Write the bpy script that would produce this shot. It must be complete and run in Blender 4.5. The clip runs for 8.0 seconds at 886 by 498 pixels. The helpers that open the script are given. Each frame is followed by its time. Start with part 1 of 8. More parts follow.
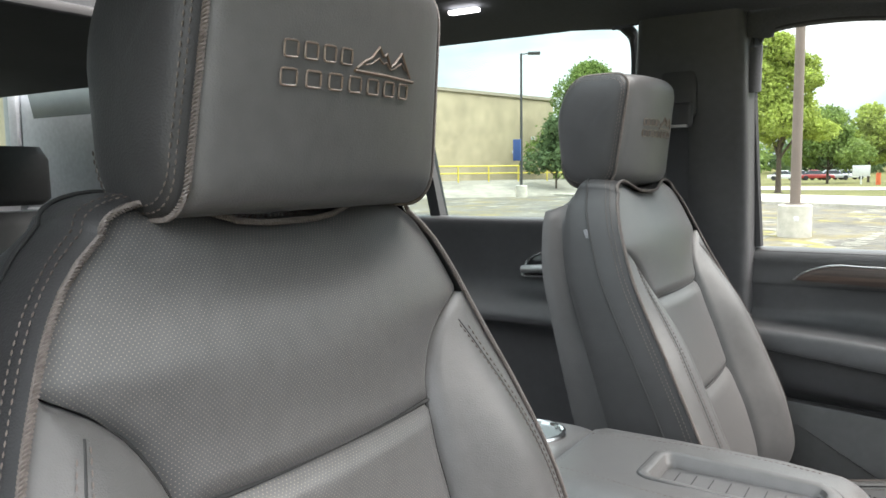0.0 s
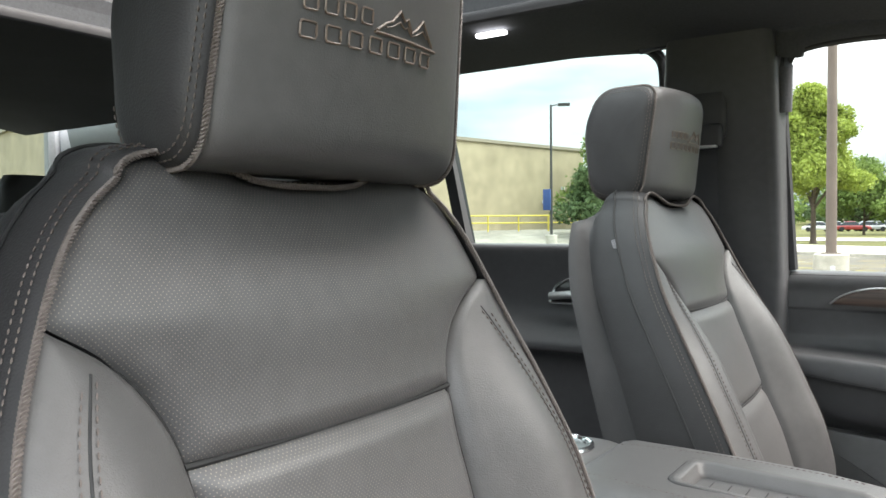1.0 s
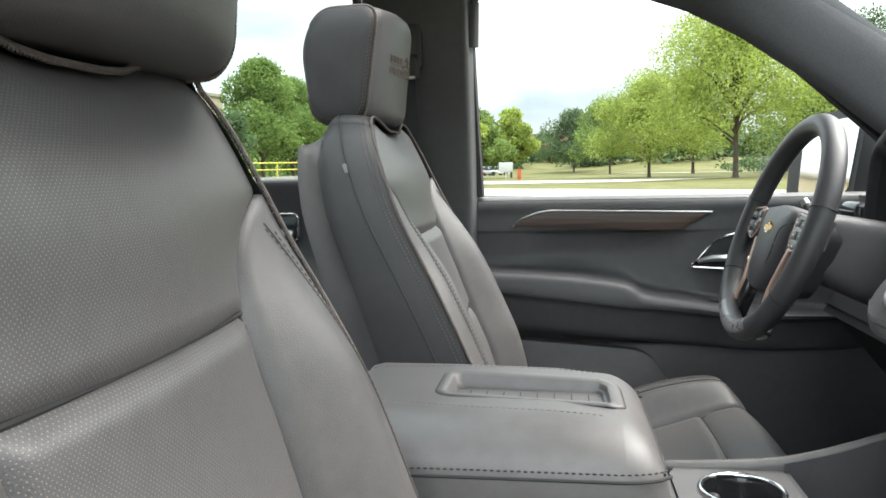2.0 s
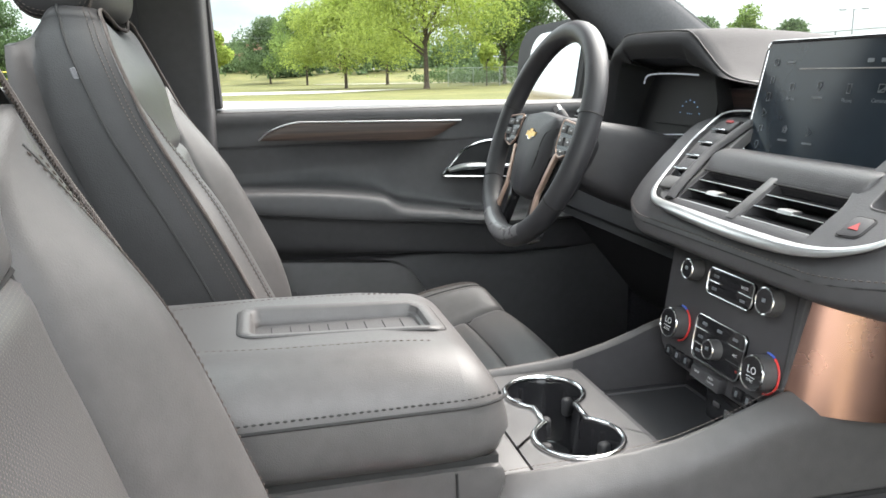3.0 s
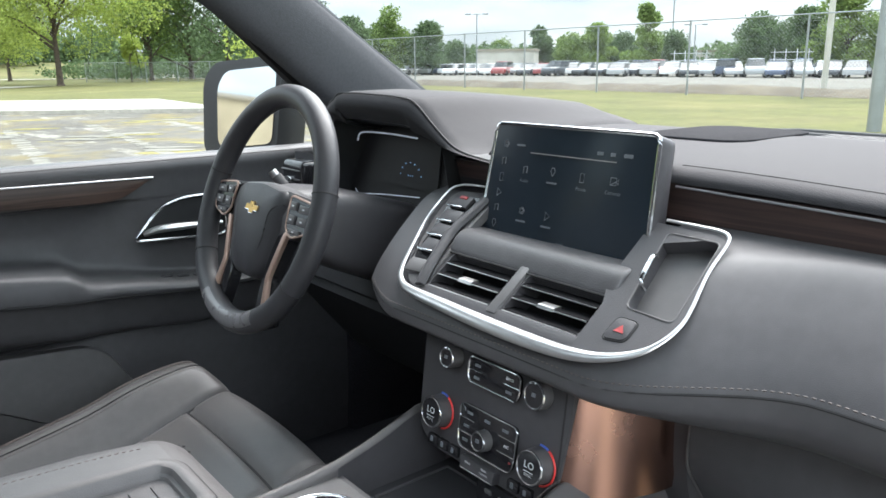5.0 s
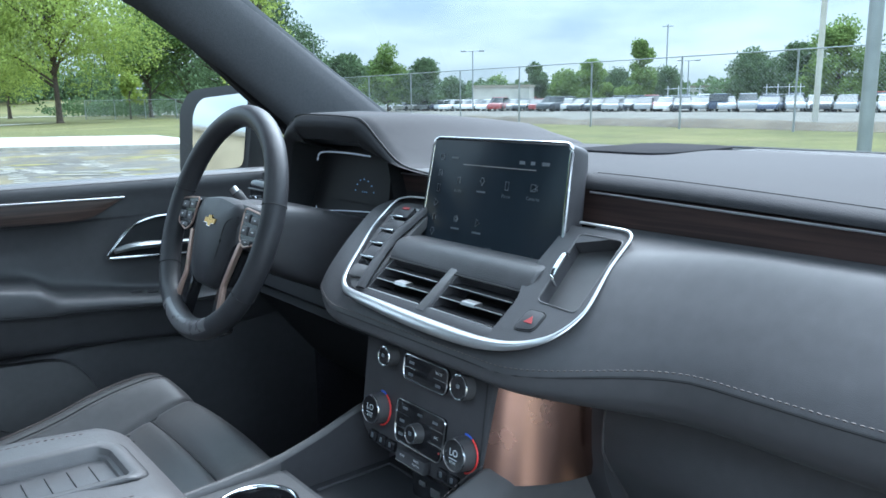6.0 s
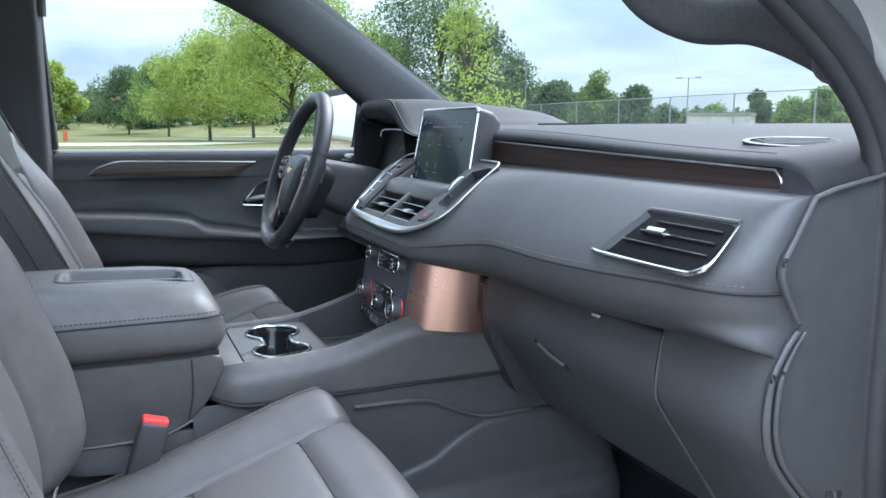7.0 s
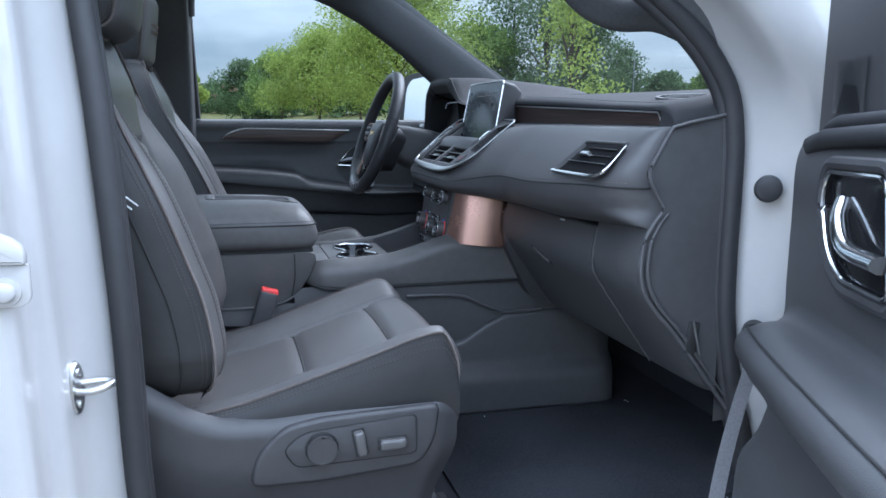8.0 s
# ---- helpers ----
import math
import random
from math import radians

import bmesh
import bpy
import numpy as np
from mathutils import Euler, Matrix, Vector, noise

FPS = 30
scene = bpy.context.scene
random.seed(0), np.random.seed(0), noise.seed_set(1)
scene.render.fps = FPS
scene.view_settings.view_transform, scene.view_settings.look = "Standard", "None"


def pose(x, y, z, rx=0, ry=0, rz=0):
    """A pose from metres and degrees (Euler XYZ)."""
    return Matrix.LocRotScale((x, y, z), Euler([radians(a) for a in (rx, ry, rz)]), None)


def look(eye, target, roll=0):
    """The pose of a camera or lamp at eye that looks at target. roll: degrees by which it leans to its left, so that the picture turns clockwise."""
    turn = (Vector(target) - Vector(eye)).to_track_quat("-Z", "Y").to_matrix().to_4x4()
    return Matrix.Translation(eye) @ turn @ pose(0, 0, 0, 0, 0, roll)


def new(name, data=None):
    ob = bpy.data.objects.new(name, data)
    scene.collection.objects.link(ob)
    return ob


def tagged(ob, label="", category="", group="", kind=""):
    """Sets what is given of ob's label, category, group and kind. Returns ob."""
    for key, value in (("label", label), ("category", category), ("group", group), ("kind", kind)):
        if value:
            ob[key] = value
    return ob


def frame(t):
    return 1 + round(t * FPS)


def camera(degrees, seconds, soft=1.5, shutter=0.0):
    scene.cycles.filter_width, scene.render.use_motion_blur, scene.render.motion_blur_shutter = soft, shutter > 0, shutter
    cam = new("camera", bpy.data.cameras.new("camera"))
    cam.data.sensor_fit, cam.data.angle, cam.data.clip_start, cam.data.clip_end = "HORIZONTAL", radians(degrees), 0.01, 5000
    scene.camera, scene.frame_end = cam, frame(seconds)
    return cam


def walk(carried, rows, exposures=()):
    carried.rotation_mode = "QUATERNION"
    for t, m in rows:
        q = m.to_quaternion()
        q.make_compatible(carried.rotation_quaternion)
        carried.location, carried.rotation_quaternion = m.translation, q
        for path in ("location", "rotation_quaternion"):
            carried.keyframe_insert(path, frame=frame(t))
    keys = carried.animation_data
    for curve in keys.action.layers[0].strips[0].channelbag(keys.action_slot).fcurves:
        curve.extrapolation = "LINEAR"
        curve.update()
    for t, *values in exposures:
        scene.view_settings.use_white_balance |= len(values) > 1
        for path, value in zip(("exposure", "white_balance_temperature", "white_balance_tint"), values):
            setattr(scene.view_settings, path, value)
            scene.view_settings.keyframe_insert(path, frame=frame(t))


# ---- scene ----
cam = camera(60.0, 8.0, soft=1.6)
PATH = [
    (0, (0.192, -0.859, 1.501), (-0.87, 0.825, 1.306), -0.7),
    (0.5, (0.191, -0.859, 1.502), (-0.93, 0.795, 1.409), -0.4),
    (1, (0.193, -0.849, 1.44), (-0.937, 0.8, 1.376), -0.5),
    (1.5, (0.167, -0.863, 1.434), (-0.747, 0.912, 1.308), -1.4),
    (1.8, (0.11, -0.848, 1.425), (-0.442, 1.066, 1.246), -1.0),
    (2, (0.058, -0.843, 1.407), (-0.232, 1.125, 1.196), -1.2),
    (2.2, (0.008, -0.839, 1.385), (-0.042, 1.144, 1.132), -0.9),
    (3.3, (-0.046, -0.698, 1.415), (0.484, 1.16, 0.901), -1.4),
    (3.5, (-0.049, -0.666, 1.424), (0.517, 1.171, 0.873), -1.4),
    (4, (-0.059, -0.635, 1.444), (0.591, 1.154, 0.831), -1.2),
    (4.5, (-0.063, -0.606, 1.518), (0.842, 1.08, 0.935), -1.2),
    (5, (-0.081, -0.612, 1.506), (1.129, 0.909, 1.035), -0.6),
    (5.2, (-0.08, -0.607, 1.49), (1.185, 0.88, 1.057), -0.7),
    (6.3, (-0.038, -0.859, 1.476), (1.127, 0.728, 1.125), -0.5),
    (6.5, (0.003, -0.993, 1.454), (1.078, 0.66, 1.117), -0.2),
    (6.8, (0.033, -1.177, 1.427), (0.924, 0.582, 1.094), -0.5),
    (7, (0.016, -1.318, 1.398), (0.801, 0.495, 1.084), 0.1),
    (7.2, (-0.001, -1.481, 1.364), (0.69, 0.368, 1.046), 0.1),
    (7.5, (-0.027, -1.671, 1.361), (0.579, 0.208, 1.04), 0.2),
    (8, (-0.023, -1.824, 1.345), (0.511, 0.074, 1.009), 0.3),
]
walk(cam, [(t, look(eye, target, roll)) for t, eye, target, roll in PATH],
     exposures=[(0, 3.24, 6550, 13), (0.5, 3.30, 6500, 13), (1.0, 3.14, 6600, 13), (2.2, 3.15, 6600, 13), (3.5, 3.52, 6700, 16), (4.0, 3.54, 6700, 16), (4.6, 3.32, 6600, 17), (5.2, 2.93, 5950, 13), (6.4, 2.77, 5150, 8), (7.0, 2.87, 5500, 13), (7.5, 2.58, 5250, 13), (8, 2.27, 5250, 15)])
# ---------------------------------------------------------------- world, sun
world = bpy.data.worlds.new("overcast_sky")
scene.world = world
world.use_nodes = True
_n, _l = world.node_tree.nodes, world.node_tree.links
_n.clear()
_out, _bg = _n.new("ShaderNodeOutputWorld"), _n.new("ShaderNodeBackground")
_sky = _n.new("ShaderNodeTexSky")
_sky.sky_type, _sky.sun_disc = "NISHITA", False
_sky.sun_elevation, _sky.sun_rotation = radians(51), radians(63)
_tc, _map = _n.new("ShaderNodeTexCoord"), _n.new("ShaderNodeMapping")
_map.inputs["Scale"].default_value = (1.6, 1.6, 6.0)
_cl = _n.new("ShaderNodeTexNoise")
_cl.inputs["Scale"].default_value, _cl.inputs["Detail"].default_value, _cl.inputs["Roughness"].default_value = 1.5, 5.0, 0.5
_ramp = _n.new("ShaderNodeValToRGB")
_ramp.color_ramp.elements[0].position, _ramp.color_ramp.elements[0].color = 0.36, (0.50, 0.60, 0.65, 1)
_ramp.color_ramp.elements[1].position, _ramp.color_ramp.elements[1].color = 0.62, (1.08, 1.14, 1.14, 1)
_skys = _n.new("ShaderNodeMixRGB")
_skys.blend_type = "MULTIPLY"
_skys.inputs[0].default_value = 1.0
_skys.inputs[2].default_value = (0.10, 0.10, 0.10, 1)
_mix = _n.new("ShaderNodeMixRGB")
_mix.inputs[0].default_value = 0.93
_l.new(_tc.outputs["Generated"], _map.inputs["Vector"])
_l.new(_map.outputs["Vector"], _cl.inputs["Vector"])
_l.new(_cl.outputs["Fac"], _ramp.inputs["Fac"])
_l.new(_sky.outputs["Color"], _skys.inputs[1])
_l.new(_skys.outputs["Color"], _mix.inputs[1])
_l.new(_ramp.outputs["Color"], _mix.inputs[2])
_l.new(_mix.outputs["Color"], _bg.inputs["Color"])
_sep, _lum = _n.new("ShaderNodeSeparateXYZ"), _n.new("ShaderNodeMapRange")
_lum.inputs["From Min"].default_value, _lum.inputs["From Max"].default_value = 0.0, 0.8
_lum.inputs["To Min"].default_value, _lum.inputs["To Max"].default_value = 0.40, 1.62
_l.new(_tc.outputs["Generated"], _sep.inputs[0])
_l.new(_sep.outputs["Z"], _lum.inputs["Value"])
_l.new(_lum.outputs["Result"], _bg.inputs["Strength"])
_l.new(_bg.outputs["Background"], _out.inputs["Surface"])

sun_data = bpy.data.lights.new("sun", "SUN")
sun_data.energy, sun_data.angle, sun_data.color = 1.9, radians(50), (1.0, 0.96, 0.9)
sun = new("sun", sun_data)
sun.matrix_world = look((10, 5, 14), (0, 0, 0))


# ---------------------------------------------------------------- geometry tools
def V(*a):
    return Vector(a)


def lerp(a, b, t):
    return a + (b - a) * t


def smooth(a, b, x):
    t = min(1.0, max(0.0, (x - a) / (b - a)))
    return t * t * (3 - 2 * t)


def curve(keys):
    """A smooth function through (x, y) keys."""
    xs, ys = [k[0] for k in keys], [k[1] for k in keys]
    n = len(xs)
    d = [(ys[i + 1] - ys[i]) / (xs[i + 1] - xs[i]) for i in range(n - 1)]
    m = [d[0]] + [0.0 if d[i - 1] * d[i] <= 0 else 2 * d[i - 1] * d[i] / (d[i - 1] + d[i]) for i in range(1, n - 1)] + [d[-1]]

    def f(x):
        x = min(xs[-1], max(xs[0], x))
        i = 0
        while i < n - 2 and x > xs[i + 1]:
            i += 1
        h = xs[i + 1] - xs[i]
        t = (x - xs[i]) / h
        return ((2 * t ** 3 - 3 * t ** 2 + 1) * ys[i] + (t ** 3 - 2 * t ** 2 + t) * h * m[i]
                + (-2 * t ** 3 + 3 * t ** 2) * ys[i + 1] + (t ** 3 - t ** 2) * h * m[i + 1])
    return f


def spline(pts, n=8, closed=False):
    """Points of a Catmull-Rom curve, n to a span."""
    p = [Vector(q) for q in pts]
    k = len(p)
    out = []
    for i in range(k if closed else k - 1):
        if closed:
            a, b, c, d = p[i - 1], p[i], p[(i + 1) % k], p[(i + 2) % k]
        else:
            a, b, c, d = p[max(0, i - 1)], p[i], p[i + 1], p[min(k - 1, i + 2)]
        for j in range(n):
            t = j / n
            out.append(0.5 * (2 * b + (c - a) * t + (2 * a - 5 * b + 4 * c - d) * t * t + (3 * b - a - 3 * c + d) * t ** 3))
    if not closed:
        out.append(p[-1])
    return out


def rounded(pts, r, n=5):
    """A polygon in two dimensions with its corners rounded; r is one radius or one for each corner."""
    k, out = len(pts), []
    for i in range(k):
        a, b, c = Vector(pts[i - 1]), Vector(pts[i]), Vector(pts[(i + 1) % k])
        ri = r[i] if isinstance(r, (list, tuple)) else r
        u, w = (a - b), (c - b)
        ri = min(ri, u.length * 0.49, w.length * 0.49)
        p, q = b + u.normalized() * ri, b + w.normalized() * ri
        for j in range(n + 1):
            t = j / n
            out.append((1 - t) ** 2 * p + 2 * t * (1 - t) * b + t * t * q)
    return out


def ring(rx, ry, n=24):
    return [Vector((rx * math.cos(2 * math.pi * i / n), ry * math.sin(2 * math.pi * i / n))) for i in range(n)]


def patch(fn, nu, nv, wrap=False):
    """A sheet from fn(s, t), s and t from 0 to 1."""
    bm = bmesh.new()
    cols = nu if wrap else nu + 1
    rows = [[bm.verts.new(fn(i / nu, j / nv)) for i in range(cols)] for j in range(nv + 1)]
    for j in range(nv):
        for i in range(nu):
            bm.faces.new((rows[j][i], rows[j][(i + 1) % cols], rows[j + 1][(i + 1) % cols], rows[j + 1][i]))
    return bm


def loft(rings, caps=True, closed=True):
    bm = bmesh.new()
    vs = [[bm.verts.new(p) for p in r] for r in rings]
    k = len(vs[0])
    for a, b in zip(vs, vs[1:]):
        for i in range(k if closed else k - 1):
            bm.faces.new((a[i], a[(i + 1) % k], b[(i + 1) % k], b[i]))
    if caps and closed:
        bm.faces.new(vs[0][::-1])
        bm.faces.new(vs[-1])
    bmesh.ops.recalc_face_normals(bm, faces=bm.faces)
    return bm


def tube(path, r, k=8, closed=False, flat=1.0, up=(0, 0, 1)):
    p = [Vector(q) for q in path]
    n, rings = len(p), []
    for i in range(n):
        d = (p[(i + 1) % n] - p[i - 1]) if closed else (p[min(n - 1, i + 1)] - p[max(0, i - 1)])
        d.normalize()
        u = Vector(up)
        if abs(u.dot(d)) > 0.95:
            u = Vector((1, 0, 0))
        a = d.cross(u).normalized()
        b = a.cross(d)
        ri = r(i / (n - 1)) if callable(r) else r
        rings.append([p[i] + a * ri * math.cos(2 * math.pi * j / k) + b * ri * flat * math.sin(2 * math.pi * j / k) for j in range(k)])
    if closed:
        rings.append(rings[0])
        bm = loft(rings, caps=False)
        bmesh.ops.remove_doubles(bm, verts=bm.verts, dist=1e-6)
        return bm
    return loft(rings)


def rbox(c, size, r=0.004, seg=2, m=None):
    bm = bmesh.new()
    bmesh.ops.create_cube(bm, size=1.0)
    for v in bm.verts:
        v.co = Vector((v.co.x * size[0], v.co.y * size[1], v.co.z * size[2]))
    if r > 0:
        bmesh.ops.bevel(bm, geom=list(bm.edges), offset=min(r, 0.49 * min(size)), segments=seg, profile=0.5, affect="EDGES")
    mm = Matrix.Translation(c) @ (m or Matrix())
    bmesh.ops.transform(bm, matrix=mm, verts=bm.verts)
    return bm


def plate(outline, origin, ax, ay, thick, r=0.0, seg=2, holes=()):
    """A flat body: an outline in the plane of ax and ay, thick along their normal, its front edge rounded by r."""
    ax, ay = Vector(ax).normalized(), Vector(ay).normalized()
    nz = ax.cross(ay).normalized()
    o = Vector(origin)
    levels = [(0.0, 0.0)]
    if r > 0:
        levels += [(thick - r + r * math.sin(a), r - r * math.cos(a)) for a in [math.pi / 2 * i / seg for i in range(seg + 1)]]
    else:
        levels.append((thick, 0.0))
    cx = sum(p[0] for p in outline) / len(outline)
    cy = sum(p[1] for p in outline) / len(outline)
    rings = []
    for h, inset in levels:
        rg = []
        for i, p in enumerate(outline):
            e1 = Vector((p[0] - outline[i - 1][0], p[1] - outline[i - 1][1]))
            e2 = Vector((outline[(i + 1) % len(outline)][0] - p[0], outline[(i + 1) % len(outline)][1] - p[1]))
            e = (e1.normalized() + e2.normalized()) if (e1.length > 1e-9 and e2.length > 1e-9) else Vector((cy - p[1], p[0] - cx))
            nn = Vector((e.y, -e.x))
            if nn.length > 1e-9:
                nn.normalize()
            if nn.dot(Vector((p[0] - cx, p[1] - cy))) < 0 and inset:
                pass
            q = Vector((p[0], p[1])) - nn * inset * SIGN_AREA(outline)
            rg.append(o + ax * q.x + ay * q.y + nz * h)
        rings.append(rg)
    return loft(rings)


def SIGN_AREA(pts):
    return 1.0 if sum(pts[i - 1][0] * pts[i][1] - pts[i][0] * pts[i - 1][1] for i in range(len(pts))) > 0 else -1.0


def frame_ring(outer, inner, origin, ax, ay, thick):
    """A flat ring between two outlines of the same count."""
    ax, ay = Vector(ax).normalized(), Vector(ay).normalized()
    nz = ax.cross(ay).normalized()
    o = Vector(origin)
    P = lambda q, h: o + ax * q[0] + ay * q[1] + nz * h
    rings = [[P(q, 0) for q in outer], [P(q, thick) for q in outer], [P(q, thick) for q in inner], [P(q, 0) for q in inner], [P(q, 0) for q in outer]]
    return loft(rings, caps=False)


def join(*bms):
    """Several bodies of one part in one mesh."""
    out = bmesh.new()
    for b in bms:
        me = bpy.data.meshes.new("tmp")
        b.to_mesh(me)
        b.free()
        out.from_mesh(me)
        bpy.data.meshes.remove(me)
    return out


def stitches(path, pitch=0.007, r=0.0008, fill=0.62):
    """A row of short threads along a path."""
    p = [Vector(q) for q in path]
    lens = [0.0]
    for a, b in zip(p, p[1:]):
        lens.append(lens[-1] + (b - a).length)
    xs = [[q[i] for q in p] for i in range(3)]
    verts, faces = [], []
    n = int(lens[-1] / pitch)
    for i in range(n):
        s0, s1 = i * pitch, i * pitch + pitch * fill
        a = Vector([float(np.interp(s0, lens, x)) for x in xs])
        b = Vector([float(np.interp(s1, lens, x)) for x in xs])
        d = (b - a).normalized()
        u = d.cross(Vector((0.3, 0.5, 0.81))).normalized()
        w = d.cross(u)
        k = len(verts)
        for q, rr in ((a, 0.5), (a.lerp(b, 0.5), 1.25), (b, 0.5)):
            for c, e in ((1, 0), (0, 1), (-1, 0), (0, -1)):
                verts.append(q + (u * c + w * e) * r * rr)
        for g in (0, 4):
            for j in range(4):
                faces.append((k + g + j, k + g + (j + 1) % 4, k + g + 4 + (j + 1) % 4, k + g + 4 + j))
        faces += [(k, k + 1, k + 2, k + 3), (k + 11, k + 10, k + 9, k + 8)]
    me = bpy.data.meshes.new("tmp")
    me.from_pydata(verts, [], faces)
    bm = bmesh.new()
    bm.from_mesh(me)
    bpy.data.meshes.remove(me)
    return bm


def rope(path, r, lay=0.0075, strands=3):
    """A twisted cord along a path."""
    p = [Vector(q) for q in path]
    lens = [0.0]
    for a, b in zip(p, p[1:]):
        lens.append(lens[-1] + (b - a).length)
    n = int(lens[-1] / (lay / 6))
    s = np.linspace(0, lens[-1], n)
    c = np.stack([np.interp(s, lens, [q[i] for q in p]) for i in range(3)], axis=1)
    d = np.gradient(c, axis=0)
    d /= np.linalg.norm(d, axis=1)[:, None]
    u = np.cross(d, np.array([0.31, 0.52, 0.80]))
    u /= np.linalg.norm(u, axis=1)[:, None]
    w = np.cross(d, u)
    verts, faces = [], []
    for k in range(strands):
        a = 2 * math.pi * (s / lay + k / strands)
        core = c + (u * np.cos(a)[:, None] + w * np.sin(a)[:, None]) * r * 0.55
        o = len(verts)
        for j in range(5):
            b = 2 * math.pi * j / 5
            verts += (core + (u * math.cos(b) + w * math.sin(b)) * r * 0.62).tolist()
        for i in range(n - 1):
            for j in range(5):
                x0, x1 = o + j * n + i, o + ((j + 1) % 5) * n + i
                faces.append((x0, x1, x1 + 1, x0 + 1))
    me = bpy.data.meshes.new("tmp")
    me.from_pydata(verts, [], faces)
    bm = bmesh.new()
    bm.from_mesh(me)
    bpy.data.meshes.remove(me)
    return bm


def lettering(words, size, origin, ax, ay):
    """Flat letters of the built-in font, centred on origin in the plane of ax and ay."""
    cu = bpy.data.curves.new("tmp", "FONT")
    cu.body, cu.size, cu.align_x, cu.align_y, cu.resolution_u = words, size, "CENTER", "CENTER", 2
    ob = bpy.data.objects.new("tmp", cu)
    me = bpy.data.meshes.new_from_object(ob)
    bm = bmesh.new()
    bm.from_mesh(me)
    ax, ay = Vector(ax).normalized(), Vector(ay).normalized()
    for v in bm.verts:
        v.co = Vector(origin) + ax * v.co.x + ay * v.co.y
    bpy.data.objects.remove(ob)
    bpy.data.curves.remove(cu)
    bpy.data.meshes.remove(me)
    return bm


def to_object(name, bm, material, sharp=40):
    me = bpy.data.meshes.new(name)
    bm.to_mesh(me)
    bm.free()
    me.materials.append(material)
    me.polygons.foreach_set("use_smooth", [True] * len(me.polygons))
    me.set_sharp_from_angle(angle=radians(sharp))
    return new(name, me)


def part(name, bm, material, parent, label="", sharp=40, kind=""):
    ob = to_object(name, bm, material, sharp)
    ob.parent = parent
    ob.matrix_parent_inverse = parent.matrix_world.inverted() if parent.type != "EMPTY" else Matrix.Translation(-parent.location)
    return tagged(ob, label=label, kind=kind)


def thing(name, base, label, category, group="", kind=""):
    ob = new(name)
    ob.empty_display_size = 0.05
    ob.location = base
    return tagged(ob, label, category, group, kind)


def solid(name, bm, material, label, category="", kind="", group="", sharp=40):
    return tagged(to_object(name, bm, material, sharp), label, category, group, kind)


# ---------------------------------------------------------------- materials
def shader(name, color, rough=0.5, metal=0.0, spec=0.5, vary=0.12, scale=60.0, bump=0.0, bscale=400.0, second=None, stain=3.0, coat=0.0):
    """A surface with fine relief (bscale) and colour that varies at two sizes."""
    m = bpy.data.materials.new(name)
    m.use_nodes = True
    n, l = m.node_tree.nodes, m.node_tree.links
    b = n["Principled BSDF"]
    b.inputs["Roughness"].default_value, b.inputs["Metallic"].default_value = rough, metal
    b.inputs["Specular IOR Level"].default_value = spec
    b.inputs["Coat Weight"].default_value = coat
    tc = n.new("ShaderNodeTexCoord")
    fine, wide = n.new("ShaderNodeTexNoise"), n.new("ShaderNodeTexNoise")
    fine.inputs["Scale"].default_value, fine.inputs["Detail"].default_value = scale, 4.0
    wide.inputs["Scale"].default_value, wide.inputs["Detail"].default_value = stain, 3.0
    add = n.new("ShaderNodeMath")
    add.operation = "ADD"
    ramp = n.new("ShaderNodeValToRGB")
    c = Vector(color)
    hi = Vector(second) if second else c * (1 + vary)
    lo = c * (1 - vary)
    ramp.color_ramp.elements[0].position, ramp.color_ramp.elements[0].color = 0.35, (*lo, 1)
    ramp.color_ramp.elements[1].position, ramp.color_ramp.elements[1].color = 0.65, (*hi, 1)
    half = n.new("ShaderNodeMath")
    half.operation = "MULTIPLY"
    half.inputs[1].default_value = 0.5
    for t in (fine, wide):
        l.new(tc.outputs["Object"], t.inputs["Vector"])
    l.new(fine.outputs["Fac"], add.inputs[0])
    l.new(wide.outputs["Fac"], add.inputs[1])
    l.new(add.outputs[0], half.inputs[0])
    l.new(half.outputs[0], ramp.inputs["Fac"])
    l.new(ramp.outputs["Color"], b.inputs["Base Color"])
    rr = n.new("ShaderNodeMapRange")
    rr.inputs["To Min"].default_value, rr.inputs["To Max"].default_value = max(0.0, rough - 0.06), min(1.0, rough + 0.06)
    l.new(half.outputs[0], rr.inputs["Value"])
    l.new(rr.outputs["Result"], b.inputs["Roughness"])
    if bump:
        t = n.new("ShaderNodeTexVoronoi") if bscale > 250 else n.new("ShaderNodeTexNoise")
        t.inputs["Scale"].default_value = bscale
        l.new(tc.outputs["Object"], t.inputs["Vector"])
        bp = n.new("ShaderNodeBump")
        bp.inputs["Strength"].default_value, bp.inputs["Distance"].default_value = bump, 0.0006 if bscale > 100 else 0.01
        l.new(t.outputs[0], bp.inputs["Height"])
        l.new(bp.outputs["Normal"], b.inputs["Normal"])
    return m


